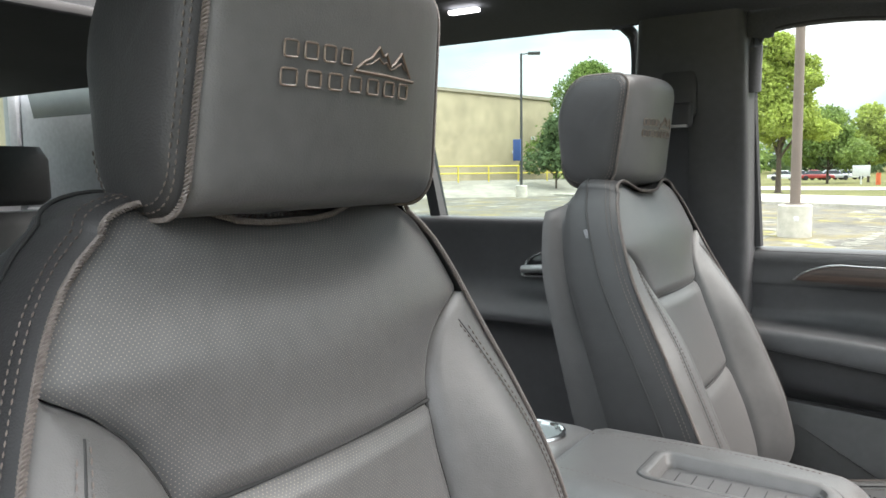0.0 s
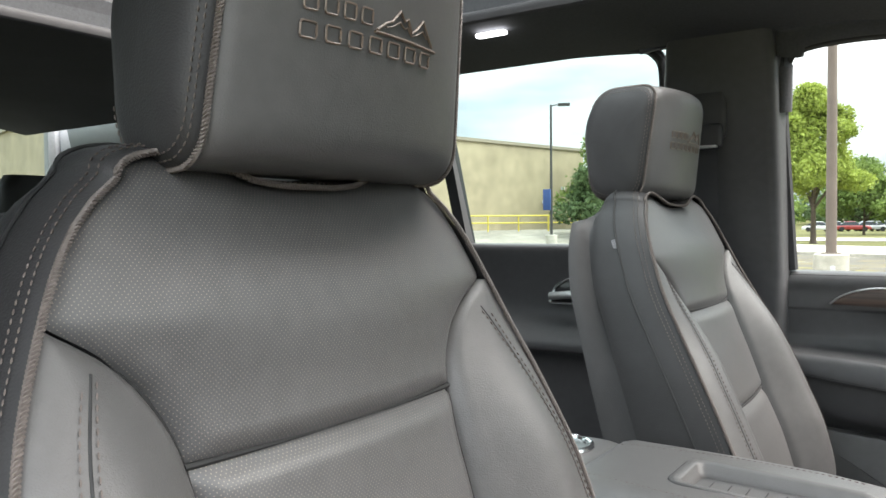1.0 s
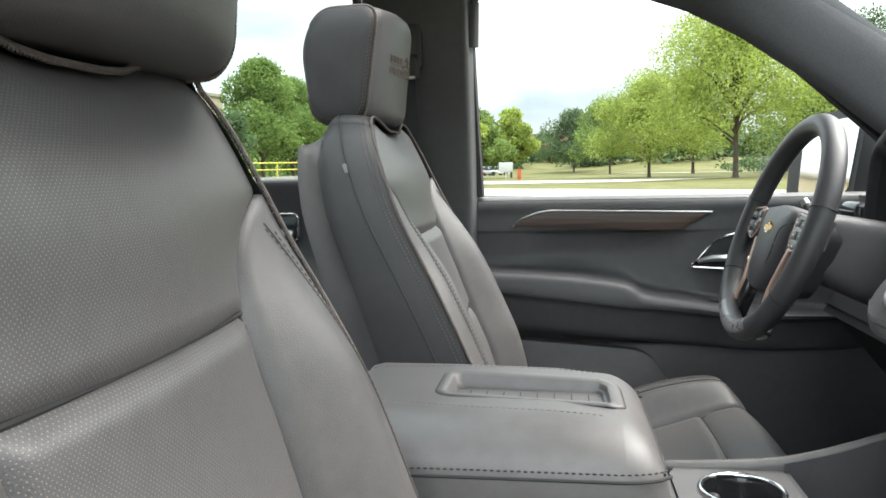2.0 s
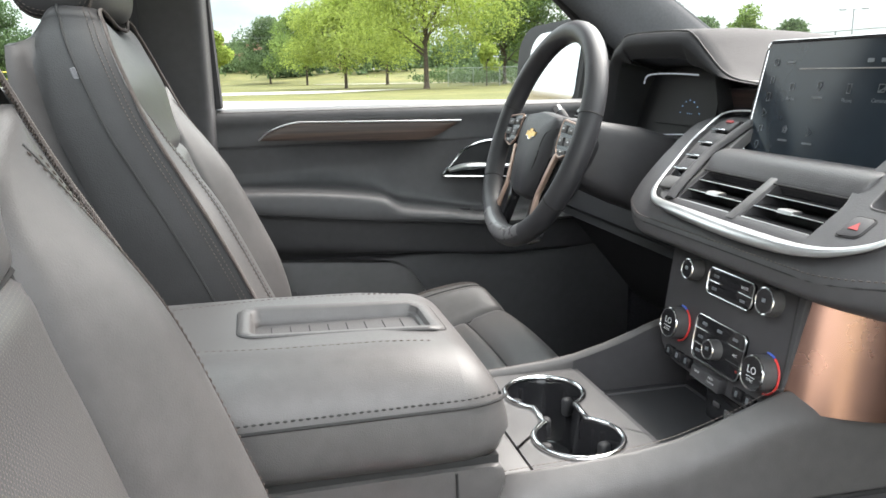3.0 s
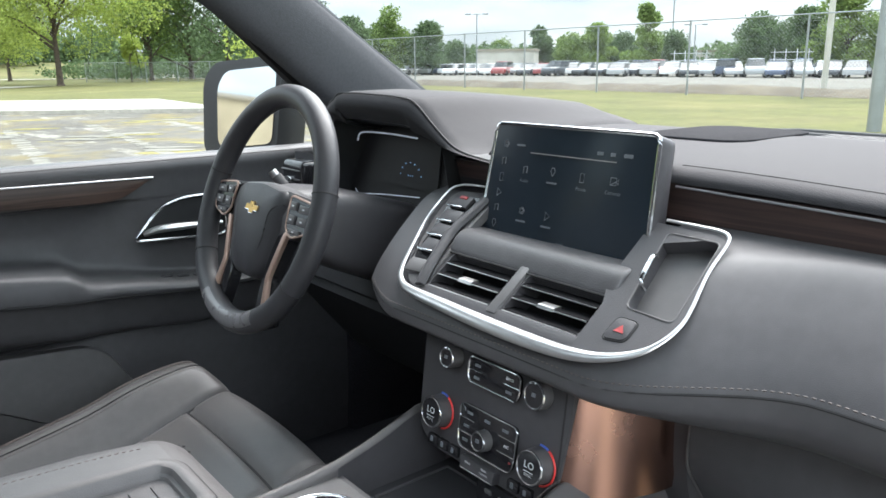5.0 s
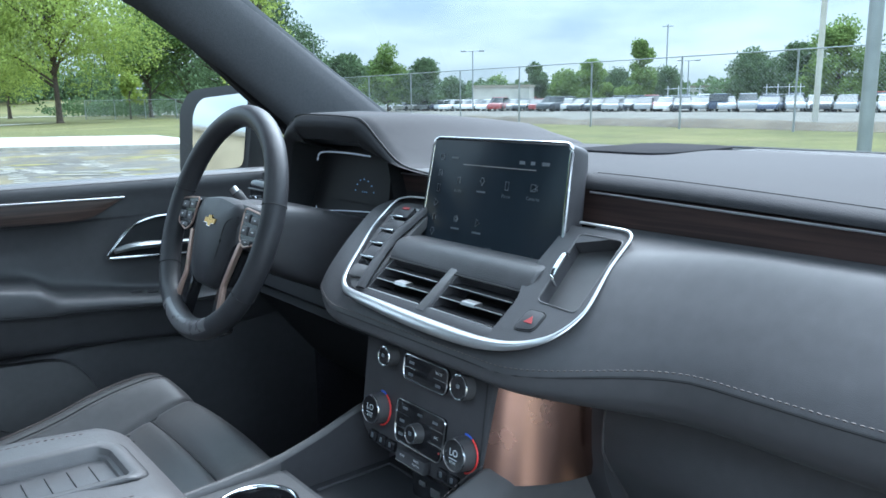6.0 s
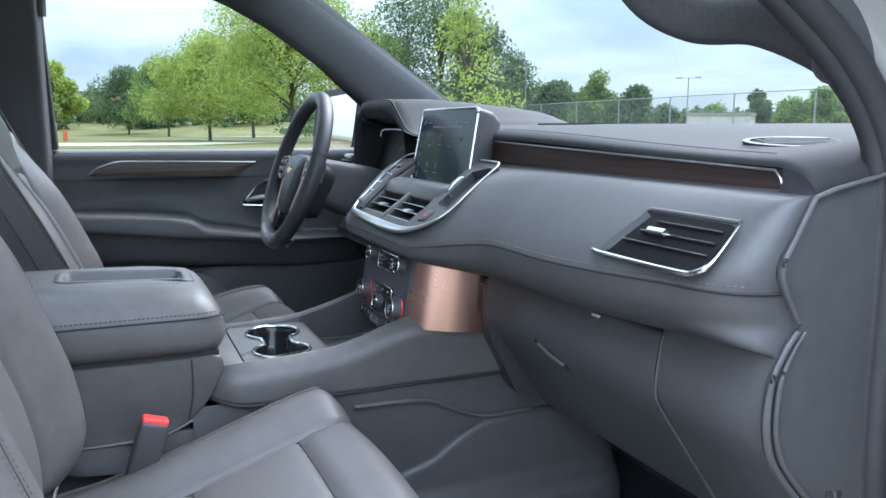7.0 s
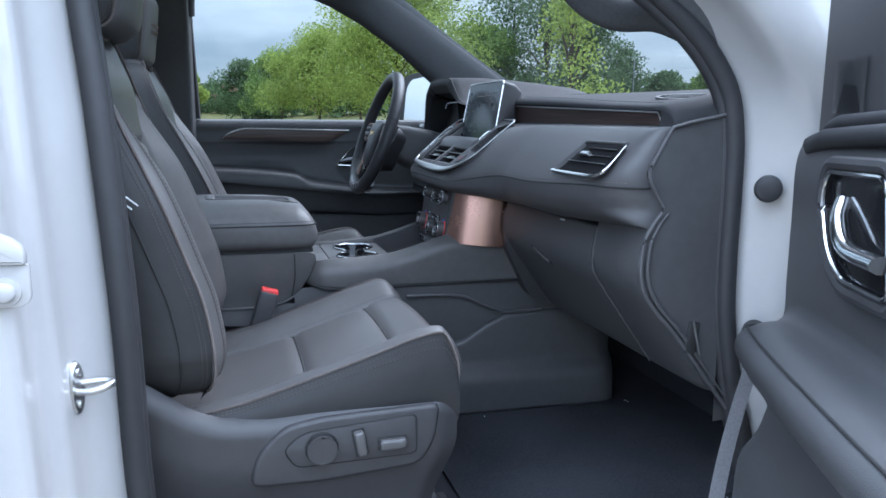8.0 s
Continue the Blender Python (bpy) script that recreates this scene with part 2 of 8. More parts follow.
def perforated(name, color, rough, pitch=0.0065, along="Z"):
    """Leather with a staggered grid of small holes."""
    m = shader(name, color, rough, bump=0.25, bscale=700)
    n, l = m.node_tree.nodes, m.node_tree.links
    b = n["Principled BSDF"]
    tc = n.new("ShaderNodeTexCoord")
    sep = n.new("ShaderNodeSeparateXYZ")
    l.new(tc.outputs["Object"], sep.inputs[0])

    def op(kind, a, c):
        q = n.new("ShaderNodeMath")
        q.operation = kind
        for i, v in enumerate((a, c)):
            if isinstance(v, (int, float)):
                q.inputs[i].default_value = v
            elif v is not None:
                l.new(v, q.inputs[i])
        return q.outputs[0]
    y, z = sep.outputs["Y"], sep.outputs[along]
    sq = []
    for v in (op("ADD", y, z), op("SUBTRACT", y, z)):
        f = op("SUBTRACT", op("FRACT", op("DIVIDE", v, pitch * 1.414), None), 0.5)
        sq.append(op("MULTIPLY", f, f))
    hole = op("LESS_THAN", op("SQRT", op("ADD", sq[0], sq[1]), None), 0.15)
    mix = n.new("ShaderNodeMixRGB")
    old = b.inputs["Base Color"].links[0].from_socket
    l.new(hole, mix.inputs[0])
    l.new(old, mix.inputs[1])
    mix.inputs[2].default_value = (0.180, 0.150, 0.13, 1)
    l.new(mix.outputs[0], b.inputs["Base Color"])
    return m


def wood(name, dark, light, axis=0, scale=1.0):
    m = shader(name, dark, 0.42)
    n, l = m.node_tree.nodes, m.node_tree.links
    b = n["Principled BSDF"]
    tc, mp, nz = n.new("ShaderNodeTexCoord"), n.new("ShaderNodeMapping"), n.new("ShaderNodeTexNoise")
    s = [180.0 * scale] * 3
    s[axis] = 5.0 * scale
    mp.inputs["Scale"].default_value = s
    nz.inputs["Scale"].default_value, nz.inputs["Detail"].default_value, nz.inputs["Distortion"].default_value = 1.0, 6.0, 0.6
    rp = n.new("ShaderNodeValToRGB")
    rp.color_ramp.elements[0].position, rp.color_ramp.elements[0].color = 0.38, (*dark, 1)
    rp.color_ramp.elements[1].position, rp.color_ramp.elements[1].color = 0.66, (*light, 1)
    l.new(tc.outputs["Object"], mp.inputs["Vector"])
    l.new(mp.outputs["Vector"], nz.inputs["Vector"])
    l.new(nz.outputs["Fac"], rp.inputs["Fac"])
    l.new(rp.outputs["Color"], b.inputs["Base Color"])
    return m


def radial(outer, inner):
    """The points of a convex outline in step with those of another outline round it."""
    cx, cy = sum(p[0] for p in inner) / len(inner), sum(p[1] for p in inner) / len(inner)
    out = []
    for q in outer:
        d = Vector((q[0] - cx, q[1] - cy)).normalized()
        best = 0.0
        for a, b in zip(inner, inner[1:] + inner[:1]):
            e, f = Vector((b[0] - a[0], b[1] - a[1])), Vector((a[0] - cx, a[1] - cy))
            den = d.x * e.y - d.y * e.x
            if abs(den) > 1e-9:
                k, s = (f.x * e.y - f.y * e.x) / den, (f.x * d.y - f.y * d.x) / den
                if k > 0 and -1e-6 <= s <= 1 + 1e-6:
                    best = max(best, k)
        out.append(Vector((cx, cy)) + d * best)
    return out


def lit(name, color, strength):
    """A display's own light."""
    m = shader(name, color, 0.4)
    b = m.node_tree.nodes["Principled BSDF"]
    b.inputs["Emission Color"].default_value = (*color, 1)
    b.inputs["Emission Strength"].default_value = strength
    return m


def glass(name, tint=(1, 1, 1), refl=0.04):
    """A thin pane: clear with a faint mirror on top."""
    m = bpy.data.materials.new(name)
    m.use_nodes = True
    n, l = m.node_tree.nodes, m.node_tree.links
    n.clear()
    out, tr, gl, mx, fr = (n.new("ShaderNode" + k) for k in ("OutputMaterial", "BsdfTransparent", "BsdfGlossy", "MixShader", "Fresnel"))
    tr.inputs["Color"].default_value = (*tint, 1)
    gl.inputs["Roughness"].default_value = 0.02
    fr.inputs["IOR"].default_value = 1.30
    l.new(fr.outputs[0], mx.inputs[0])
    l.new(tr.outputs[0], mx.inputs[1])
    l.new(gl.outputs[0], mx.inputs[2])
    l.new(mx.outputs[0], out.inputs["Surface"])
    return m


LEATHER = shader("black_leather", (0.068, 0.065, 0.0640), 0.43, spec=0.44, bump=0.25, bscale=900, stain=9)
# Same leather as LEATHER, darkened to paint in the shade on the sides.
LEATHER_SHADED = shader("shaded_side_leather", (0.026, 0.0255, 0.026), 0.50, spec=0.26, bump=0.3, bscale=650, stain=7)
PERF = perforated("perforated_leather", (0.064, 0.0625, 0.0625), 0.38, 0.0024)
PERF_CUSHION = perforated("perforated_cushion_leather", (0.064, 0.0625, 0.0625), 0.38, 0.0024, "X")
PIPING = shader("brown_braid", (0.100, 0.083, 0.075), 0.65, vary=0.35, scale=300, bump=0.6, bscale=500)
THREAD = shader("brown_thread", (0.075, 0.058, 0.050), 0.7, vary=0.2)
SEAM = shader("dark_seam", (0.012, 0.012, 0.012), 0.8)
# Near-black that paints the shade inside the vents, on plate and slats.
VENT_SHADE = shader("vent_cavity_shade", (0.011, 0.011, 0.012), 0.9, spec=0.05)
DOOR_TRIM = shader("door_black_trim", (0.053, 0.053, 0.055), 0.42, spec=0.4, bump=0.3, bscale=750, stain=6)
SOFT = shader("soft_black_trim", (0.062, 0.061, 0.063), 0.44, bump=0.3, bscale=750, stain=6)
DASH_TOP = shader("dash_top_grain", (0.026, 0.026, 0.028), 0.72, spec=0.14, bump=0.35, bscale=750, stain=6)
SOFT_TOP = shader("dash_face_trim", (0.060, 0.059, 0.061), 0.48, spec=0.40, bump=0.16, bscale=1300, stain=6)
PLASTIC = shader("black_plastic", (0.038, 0.037, 0.039), 0.46, spec=0.4, bump=0.25, bscale=900, stain=6)
PLASTIC_GREY = shader("dark_grey_plastic", (0.068, 0.066, 0.066), 0.44, bump=0.2, bscale=900, stain=6)
GRILLE = shader("pierced_grille", (0.026, 0.026, 0.028), 0.95, spec=0.04, vary=0.5, scale=900, bump=0.8, bscale=600)
WHEEL_LEATHER = shader("wheel_leather", (0.024, 0.024, 0.026), 0.42, spec=0.40, bump=0.25, bscale=800, stain=7)
GLOSS = shader("gloss_black", (0.010, 0.010, 0.011), 0.12, vary=0.3)
RUBBER = shader("black_rubber", (0.018, 0.018, 0.02), 0.62, vary=0.2)
CARPET = shader("black_carpet", (0.030, 0.031, 0.036), 0.95, spec=0.1, vary=0.4, scale=300, bump=0.9, bscale=500)
HEADLINER = shader("dark_headliner", (0.066, 0.068, 0.072), 0.9, spec=0.15, vary=0.15, scale=200, bump=0.4, bscale=500)
CHROME = shader("chrome", (0.72, 0.73, 0.74), 0.14, metal=1.0, vary=0.04)
SATIN = shader("satin_chrome", (0.60, 0.60, 0.60), 0.3, metal=1.0, vary=0.05)
COPPER = shader("brushed_copper", (0.37, 0.225, 0.182), 0.27, metal=1.0, vary=0.08, scale=30)
BRONZE = shader("bronze_trim", (0.36, 0.25, 0.20), 0.35, metal=0.7, vary=0.08)
WOOD_X = wood("door_wood", (0.026, 0.016, 0.013), (0.072, 0.045, 0.034), 0)
WOOD_Y = wood("dash_wood", (0.020, 0.0125, 0.011), (0.054, 0.033, 0.028), 1)
WHITE_PAINT = shader("white_car_paint", (0.335, 0.330, 0.328), 0.22, vary=0.02, coat=0.6, stain=2)
STEEL = shader("zinc_steel", (0.55, 0.55, 0.55), 0.35, metal=1.0, vary=0.1)
DULL_RED = shader("dull_red_print", (0.30, 0.03, 0.03), 0.5)
RED = shader("red_plastic", (0.62, 0.045, 0.04), 0.4, vary=0.1)
BLUE = shader("blue_mark", (0.06, 0.12, 0.5), 0.4)
GOLD = shader("gold_emblem", (0.65, 0.42, 0.14), 0.28, metal=0.9, vary=0.06)
# Dark trim made light grey: veiling haze painted into its colour.
REAR_HAZE = shader("hazed_rear_trim", (0.28, 0.28, 0.29), 0.7, bump=0.3, bscale=500)
CLUSTER = shader("cluster_black", (0.026, 0.026, 0.028), 0.55, spec=0.2, vary=0.1)
EMBLEM = shader("stamped_bronze", (0.135, 0.098, 0.076), 0.4, vary=0.15)
DISPLAY_WHITE = lit("display_white", (0.60, 0.66, 0.74), 0.03)
DISPLAY_BLUE = lit("display_blue", (0.25, 0.45, 0.75), 0.05)
MARK = shader("white_mark", (0.62, 0.63, 0.64), 0.5)
MATT = shader("dull_black", (0.020, 0.021, 0.022), 0.38, spec=0.25, vary=0.1)
SCREEN = shader("screen_glass", (0.012, 0.017, 0.022), 0.12, spec=0.35, vary=0.06, stain=2)
WEB = shader("grey_webbing", (0.17, 0.17, 0.18), 0.8, vary=0.25, scale=300, bump=0.8, bscale=500)
FILM = glass("clear_film", (0.9, 0.92, 0.94))
# Front panes tinted far below clear glass, to dim the daylight seen outside.
GLASS_DIMMED = glass("daylight_dimming_glass", (0.322, 0.341, 0.331))
TINTED = glass("privacy_glass", (0.25, 0.288, 0.275))
MIRROR = shader("mirror_glass", (0.88, 0.9, 0.9), 0.02, metal=1.0, vary=0.0)

# ---------------------------------------------------------------- front seats
back_x = curve([(0.90, -0.100), (0.925, -0.080), (0.945, -0.063), (0.97, -0.056), (1.0, -0.055), (1.07, -0.064), (1.144, -0.087), (1.221, -0.115), (1.289, -0.145), (1.347, -0.171), (1.40, -0.189), (1.49, -0.216)])
back_half = curve([(0.86, 0.225), (0.93, 0.240), (1.0, 0.262), (1.2, 0.260), (1.30, 0.244), (1.40, 0.207), (1.445, 0.180), (1.468, 0.153), (1.49, 0.12)])
back_seam = curve([(0.86, 0.150), (1.1, 0.132), (1.25, 0.130), (1.31, 0.136), (1.345, 0.152), (1.37, 0.176), (1.388, 0.204)])
back_thick = curve([(0.86, 0.18), (1.1, 0.17), (1.30, 0.135), (1.44, 0.105), (1.49, 0.075)])
back_sunk = curve([(0.90, 0.022), (1.0, 0.030), (1.13, 0.034), (1.24, 0.026), (1.31, 0.016), (1.388, 0.003), (1.49, 0.0)])


def back_top(u):
    """The top edge of the backrest, dipped under the headrest."""
    a = abs(u)
    return 1.468 + (0.018 if a < 0.112 else 0.018 * math.sqrt(max(0.0, 1 - ((a - 0.112) / 0.041) ** 2))) - 0.018 * (1 - smooth(0.03, 0.112, a))


def back_outline():
    """Points (u, z) from under the backrest up one side, over the top and down the other."""
    foot = spline([(0.08, 0, 0.926), (0.18, 0, 0.927), (0.224, 0, 0.938), (0.247, 0, 0.962), (back_half(1.0), 0, 1.0)], 5)
    right = [(p.x, p.z) for p in foot[:-1]] + [(back_half(z), z) for z in [1.0 + 0.468 * i / 34 for i in range(35)]]
    right += [(u, back_top(u)) for u in (0.1525, 0.151, 0.148, 0.143, 0.136, 0.127, 0.117, 0.105, 0.09, 0.07, 0.05, 0.025, 0.0)]
    return right + [(-u, z) for u, z in right[::-1][1:]]


def pillow(d, width=0.022):
    """How far the cover sinks towards a seam at distance d."""
    return -0.006 * (1 - smooth(0, width * 0.7, d)) - 0.004 * (1 - smooth(0, 0.004, d))


def build_seat(name, y0, side, label, slide=0.0, drop=0.0, lean=0.0, head=(0.0, -0.17)):
    """A front seat; side is +1 or -1, the way to its door. lean tips the backrest, slide and drop move the cushion."""
    seat = thing(name, (0.1, y0, 0.66), label, "car seat", "front seats")
    Y = lambda u: y0 + side * u
    face_x = lambda z: back_x(z) + lean * (1.42 - z)

    # backrest: three sunken centre panels, two side bolsters, the band round them, a rear shell
    def centre(z0, z1, top=False):
        def f(s, t):
            zs = lerp(z0, z1, t)
            ub = back_seam(zs) if zs < 1.386 else lerp(back_seam(1.386), back_half(zs) - 0.003, smooth(1.386, 1.392, zs))
            q = 2 * s - 1
            u = q * ub
            z = zs + ((back_top(u * 0.153 / ub) - 1.468) * smooth(0.5, 1.0, t) if top else 0.0)
            k = smooth(1.345, 1.392, zs)
            d = min(ub - abs(u), (zs - z0) * 1.05 if z0 > 0.95 else 1, (z1 - zs) * 1.05)
            w = -back_sunk(zs) + lerp(0.008, 0.016 * smooth(1.475, 1.40, zs), smooth(1.22, 1.40, zs)) * (1 - q * q) + pillow(d) * lerp(1, 0.12, k)
            if top:
                w -= 0.006 * smooth(0.90, 1.0, t)
            return V(face_x(z) + w, Y(u), z)
        return f
    part("upper_panel", patch(centre(1.302, 1.468, True), 48, 36), PERF, seat, "perforated black leather panel")
    part("middle_panel", patch(centre(1.150, 1.302), 36, 26), PERF, seat, "perforated black leather panel")
    part("lower_panel", patch(centre(0.930, 1.150), 36, 30), LEATHER, seat)
    for z in (1.302, 1.150):
        part("seam_cord", tube([V(face_x(z) - back_sunk(z) + 0.008 * (1 - q * q) - 0.0075, Y(q * back_seam(z)), z) for q in [-1 + 0.1 * i for i in range(21)]], 0.0022, 6), SEAM, seat)
    for sg in (1, -1):
        def bolster(s, t, sg=sg):
            z = lerp(0.930, 1.388, t)
            u0, u1 = back_seam(z), back_half(z)
            u = lerp(u0, u1, s)
            amp = 0.019 * smooth(1.385, 1.24, z) * smooth(0.92, 1.0, z) + 0.003
            w = -back_sunk(z) * (1 - smooth(0.0, 0.62, s)) + amp * math.sin(math.pi * s) ** 0.8 + pillow(s * (u1 - u0), 0.012)
            return V(face_x(z) + w, Y(sg * u), z)
        part("bolster", patch(bolster, 24, 50), LEATHER, seat)
        rows = []
        for off in (0.028, 0.037):
            rows.append(stitches([bolster(max(0.10, 1 - off / max(0.03, back_half(z) - back_seam(z))), (z - 0.930) / 0.458) + V(0.0010, side * sg * 0.0010, 0)
                                  for z in [0.96 + 0.405 * i / 60 for i in range(61)]], 0.0062, 0.0006))
        part("seam_cord", tube([bolster(0.0, i / 40) + V(0.0006, 0, 0) for i in range(41)], 0.0022, 6), SEAM, seat)
        part("seam_cord", tube([bolster(max(0.10, 1 - 0.0325 / max(0.03, back_half(z) - back_seam(z))), (z - 0.930) / 0.458) - V(0.0003, 0, 0)
                                for z in [0.96 + 0.405 * i / 40 for i in range(41)]], 0.0010, 6), SEAM, seat)
        part("stitching", join(*rows), THREAD, seat, kind="stuff")
    outline = back_outline()
    nn = len(outline) - 1

    def band(s, d):
        """A point d metres behind the front edge; the rear comes in a little."""
        u, z = outline[round(s * nn)]
        th = back_thick(z)
        t = min(1.0, d / th)
        out = 0.010 * math.sin(math.pi * min(1.0, t * 1.2)) ** 0.7 - 0.024 * smooth(0.7, 1, t)
        k = abs(u) / (back_half(min(z, 1.468)) + 1e-6)
        hi = smooth(1.44, 1.478, z)
        cu = u + math.copysign(out * min(1, k), u)
        cz = z + out * 0.6 * hi - 0.02 * smooth(0.6, 1, t) * hi + 0.03 * smooth(0.2, 1.0, t) * smooth(0.99, 0.93, z)
        return V(face_x(z) - th * t, Y(cu), cz)
    fold = 0.043
    far = lambda s: back_thick(outline[round(s * nn)][1])
    lift = lambda s, d: band(s, d) + (band(s, d) - V(-0.17, y0, 1.15)).normalized() * 0.0012
    # band and side panel take the leather with shade in its colour
    part("front_band", patch(lambda s, t: band(s, t * fold), nn, 10), LEATHER_SHADED, seat)
    part("side_panel", patch(lambda s, t: band(s, lerp(fold, far(s), t)), nn, 12), LEATHER_SHADED, seat)
    part("rear_shell", patch(lambda s, t: band(0.5 * s, 1.0).lerp(band(1 - 0.5 * s, 1.0), t) - V(0.02 * math.sin(math.pi * t), 0, 0), nn // 2, 14), PLASTIC, seat)
    part("piping", rope([band(i / nn, 0.0) + V(0.0035, 0, 0) for i in range(nn + 1)], 0.0023), PIPING, seat, "brown braided piping", kind="stuff")
    part("seam_cord", tube([lift(i / nn, fold) for i in range(nn + 1)], 0.0016, 6), SEAM, seat)
    rows = [stitches([lift(i / nn, d0) for i in range(nn + 1)], 0.0052, 0.0006) for d0 in (0.0075, 0.0135)]
    part("stitching", join(*rows), THREAD, seat, "double row of grey thread", kind="stuff")
    # airbag tag sewn into the side seam
    if side < 0:
        a = V(-0.1555, Y(0.2755), 1.232)
        part("airbag_tag", join(*[rbox(a + V(q, 0, q * 0.6), (0.028, 0.0014, 0.0022), 0.0005, 1, pose(0, 0, 0, 0, 40, 0)) for q in (-0.004, 0.004)]), MARK, seat, "sewn tag with pale edges")
    else:
        a = V(face_x(1.408) - fold - 0.004, Y(-(back_half(1.408) + 0.0115)), 1.408)
        part("airbag_tag", rbox(a, (0.006, 0.002, 0.015), 0.0008, 1, pose(0, 0, 0, 0, -17, 0)), WEB, seat, "small sewn grey tag")

    # headrest: one front-to-back cover between two side panels
    yc, hx = y0 + head[0], head[1]
    sec = rounded([(0.0, 1.476), (0.022, 1.655), (-0.080, 1.655), (-0.105, 1.600), (-0.090, 1.474)], [0.030, 0.030, 0.050, 0.05, 0.040], 7)
    hn = len(sec)
    hw = curve([(1.47, 0.130), (1.55, 0.129), (1.60, 0.124), (1.66, 0.113)])

    def cover(i, q):
        d, z = sec[i % hn]
        front = smooth(-0.030, 0.0, d - 0.10 * (z - 1.48))
        z += 0.004 * smooth(1.60, 1.655, z) * (1 - q * q)
        return V(hx + d + 0.022 * front * (1 - abs(q) ** 2.4) - 0.004 * front * smooth(0.93, 1.0, abs(q)), yc + q * hw(z) * (1 - 0.08 * smooth(-0.01, -0.11, d)), z)
    body = bmesh.new()
    cols = [-1, -0.985, -0.95, -0.88, -0.75, -0.6, -0.4, -0.2, 0, 0.2, 0.4, 0.6, 0.75, 0.88, 0.95, 0.985, 1]
    vs = [[body.verts.new(cover(i, q)) for i in range(hn)] for q in cols]
    for a, b in zip(vs, vs[1:]):
        for i in range(hn):
            body.faces.new((a[i], a[(i + 1) % hn], b[(i + 1) % hn], b[i]))
    bmesh.ops.recalc_face_normals(body, faces=body.faces)
    headrest = part("headrest", body, LEATHER, seat, sharp=60)
    mid = V(hx - 0.045, yc, 1.565)

    def cheek(sg, k, out):
        return [V(mid.x + (p.x - mid.x) * k, lerp(yc + sg * 0.120, p.y, k) + sg * out, mid.z + (p.z - mid.z) * k) for p in [cover(i, sg) for i in range(hn)]]
    for sg in (1, -1):
        part("side_cheek", loft([cheek(sg, k, o) for k, o in ((1.0, -0.001), (0.992, 0.002), (0.96, 0.006), (0.88, 0.011), (0.76, 0.015), (0.6, 0.018), (0.4, 0.020), (0.2, 0.021), (0.05, 0.0213))]), LEATHER_SHADED, headrest)
        run = [i % hn for i in range(hn - 8, hn + 24)]
        part("piping", rope([cover(i, sg) + V(0.0015, sg * 0.0006, 0) for i in run], 0.0022), PIPING, headrest, "brown braided piping", kind="stuff")
        rows = [stitches([cheek(sg, k, o + 0.001)[i] for i in run], 0.0058, 0.0006) for k, o in ((0.955, 0.0068), (0.905, 0.0102))]
        part("stitching", join(*rows), THREAD, headrest, kind="stuff")
    # stamped emblem: two rows of small open frames beside a low ridge line
    def on_face(dy, z):
        dy = dy * 0.93 - 0.010
        q = dy / hw(z)
        return V(hx + 0.123 * (z - 1.476) + 0.022 * (1 - abs(q) ** 2.4) + 0.0007, yc + dy, z)
    em = []
    for count, first, pitch, w, z in ((4, -0.066, 0.0172, 0.0056, 1.5800), (7, -0.067, 0.0212, 0.0066, 1.5625)):
        for i in range(count):
            c = first + i * pitch
            em.append(tube([on_face(c + a, z + b) for a, b in rounded([(-w, -0.0052), (w, -0.0052), (w, 0.0052), (-w, 0.0052)], 0.002, 2)], 0.0008, 5, closed=True))
    ridge = [(0.014, 0.0), (0.024, 0.0060), (0.031, 0.0085), (0.040, 0.0170), (0.046, 0.0110), (0.050, 0.0135), (0.056, 0.0050), (0.062, 0.0080), (0.071, 0.0160), (0.078, 0.0085), (0.087, 0.0)]
    em.append(tube([on_face(a - 0.017, 1.5735 + h) for a, h in ridge], 0.0010, 6))
    em.append(tube([on_face(a - 0.017, 1.5735 + h * 0.55) for a, h in ridge[1:-1]], 0.0007, 6))
    em.append(tube([on_face(-0.005, 1.5718), on_face(0.033, 1.5716), on_face(0.075, 1.5708)], 0.0012, 6))
    part("stamped_emblem", join(*em), EMBLEM, headrest, "stamped open frames and ridge line in dull bronze")
    for u in (-0.06, 0.06):
        part("headrest_post", tube([V(hx - 0.062, yc + u, 1.43), V(hx - 0.060, yc + u, 1.485)], 0.005, 10), CHROME, seat, "chrome headrest post")

    # cushion
    move = lambda x: x + slide * smooth(-0.13, 0.10, x)
    prof = spline([(move(a), 0, c - drop) for a, c in ((-0.13, 0.868), (-0.02, 0.880), (0.085, 0.908), (0.16, 0.932), (0.235, 0.957), (0.285, 0.972), (0.310, 0.972), (0.329, 0.957), (0.337, 0.932), (0.335, 0.902), (0.322, 0.868))], 10)
    pn = len(prof) - 1

    def cprof(q):
        q = min(pn, max(0, q * pn))
        i = min(pn - 1, int(q))
        return prof[i].lerp(prof[i + 1], q - i)
    arc = lambda x: next((i / pn for i in range(pn) if prof[i].x >= x), 1.0)
    qa, qb = arc(move(0.088)), arc(move(0.236))
    q_nose = arc(move(0.325))
    cw = curve([(0, 0.158), (0.5, 0.164), (0.75, 0.172), (1, 0.182)])
    ow = curve([(0, 0.250), (0.4, 0.264), (0.75, 0.264), (0.9, 0.258), (1.0, 0.245)])
    rise = curve([(0.0, 0.036), (0.2, 0.045), (0.4, 0.046), (0.55, 0.038), (0.65, 0.030), (0.74, 0.018), (0.85, 0.004), (1.0, 0.0)])
    tuck = lambda u, q: -0.026 * (abs(u) / 0.26) ** 4 * smooth(0.45, 0.8, q)

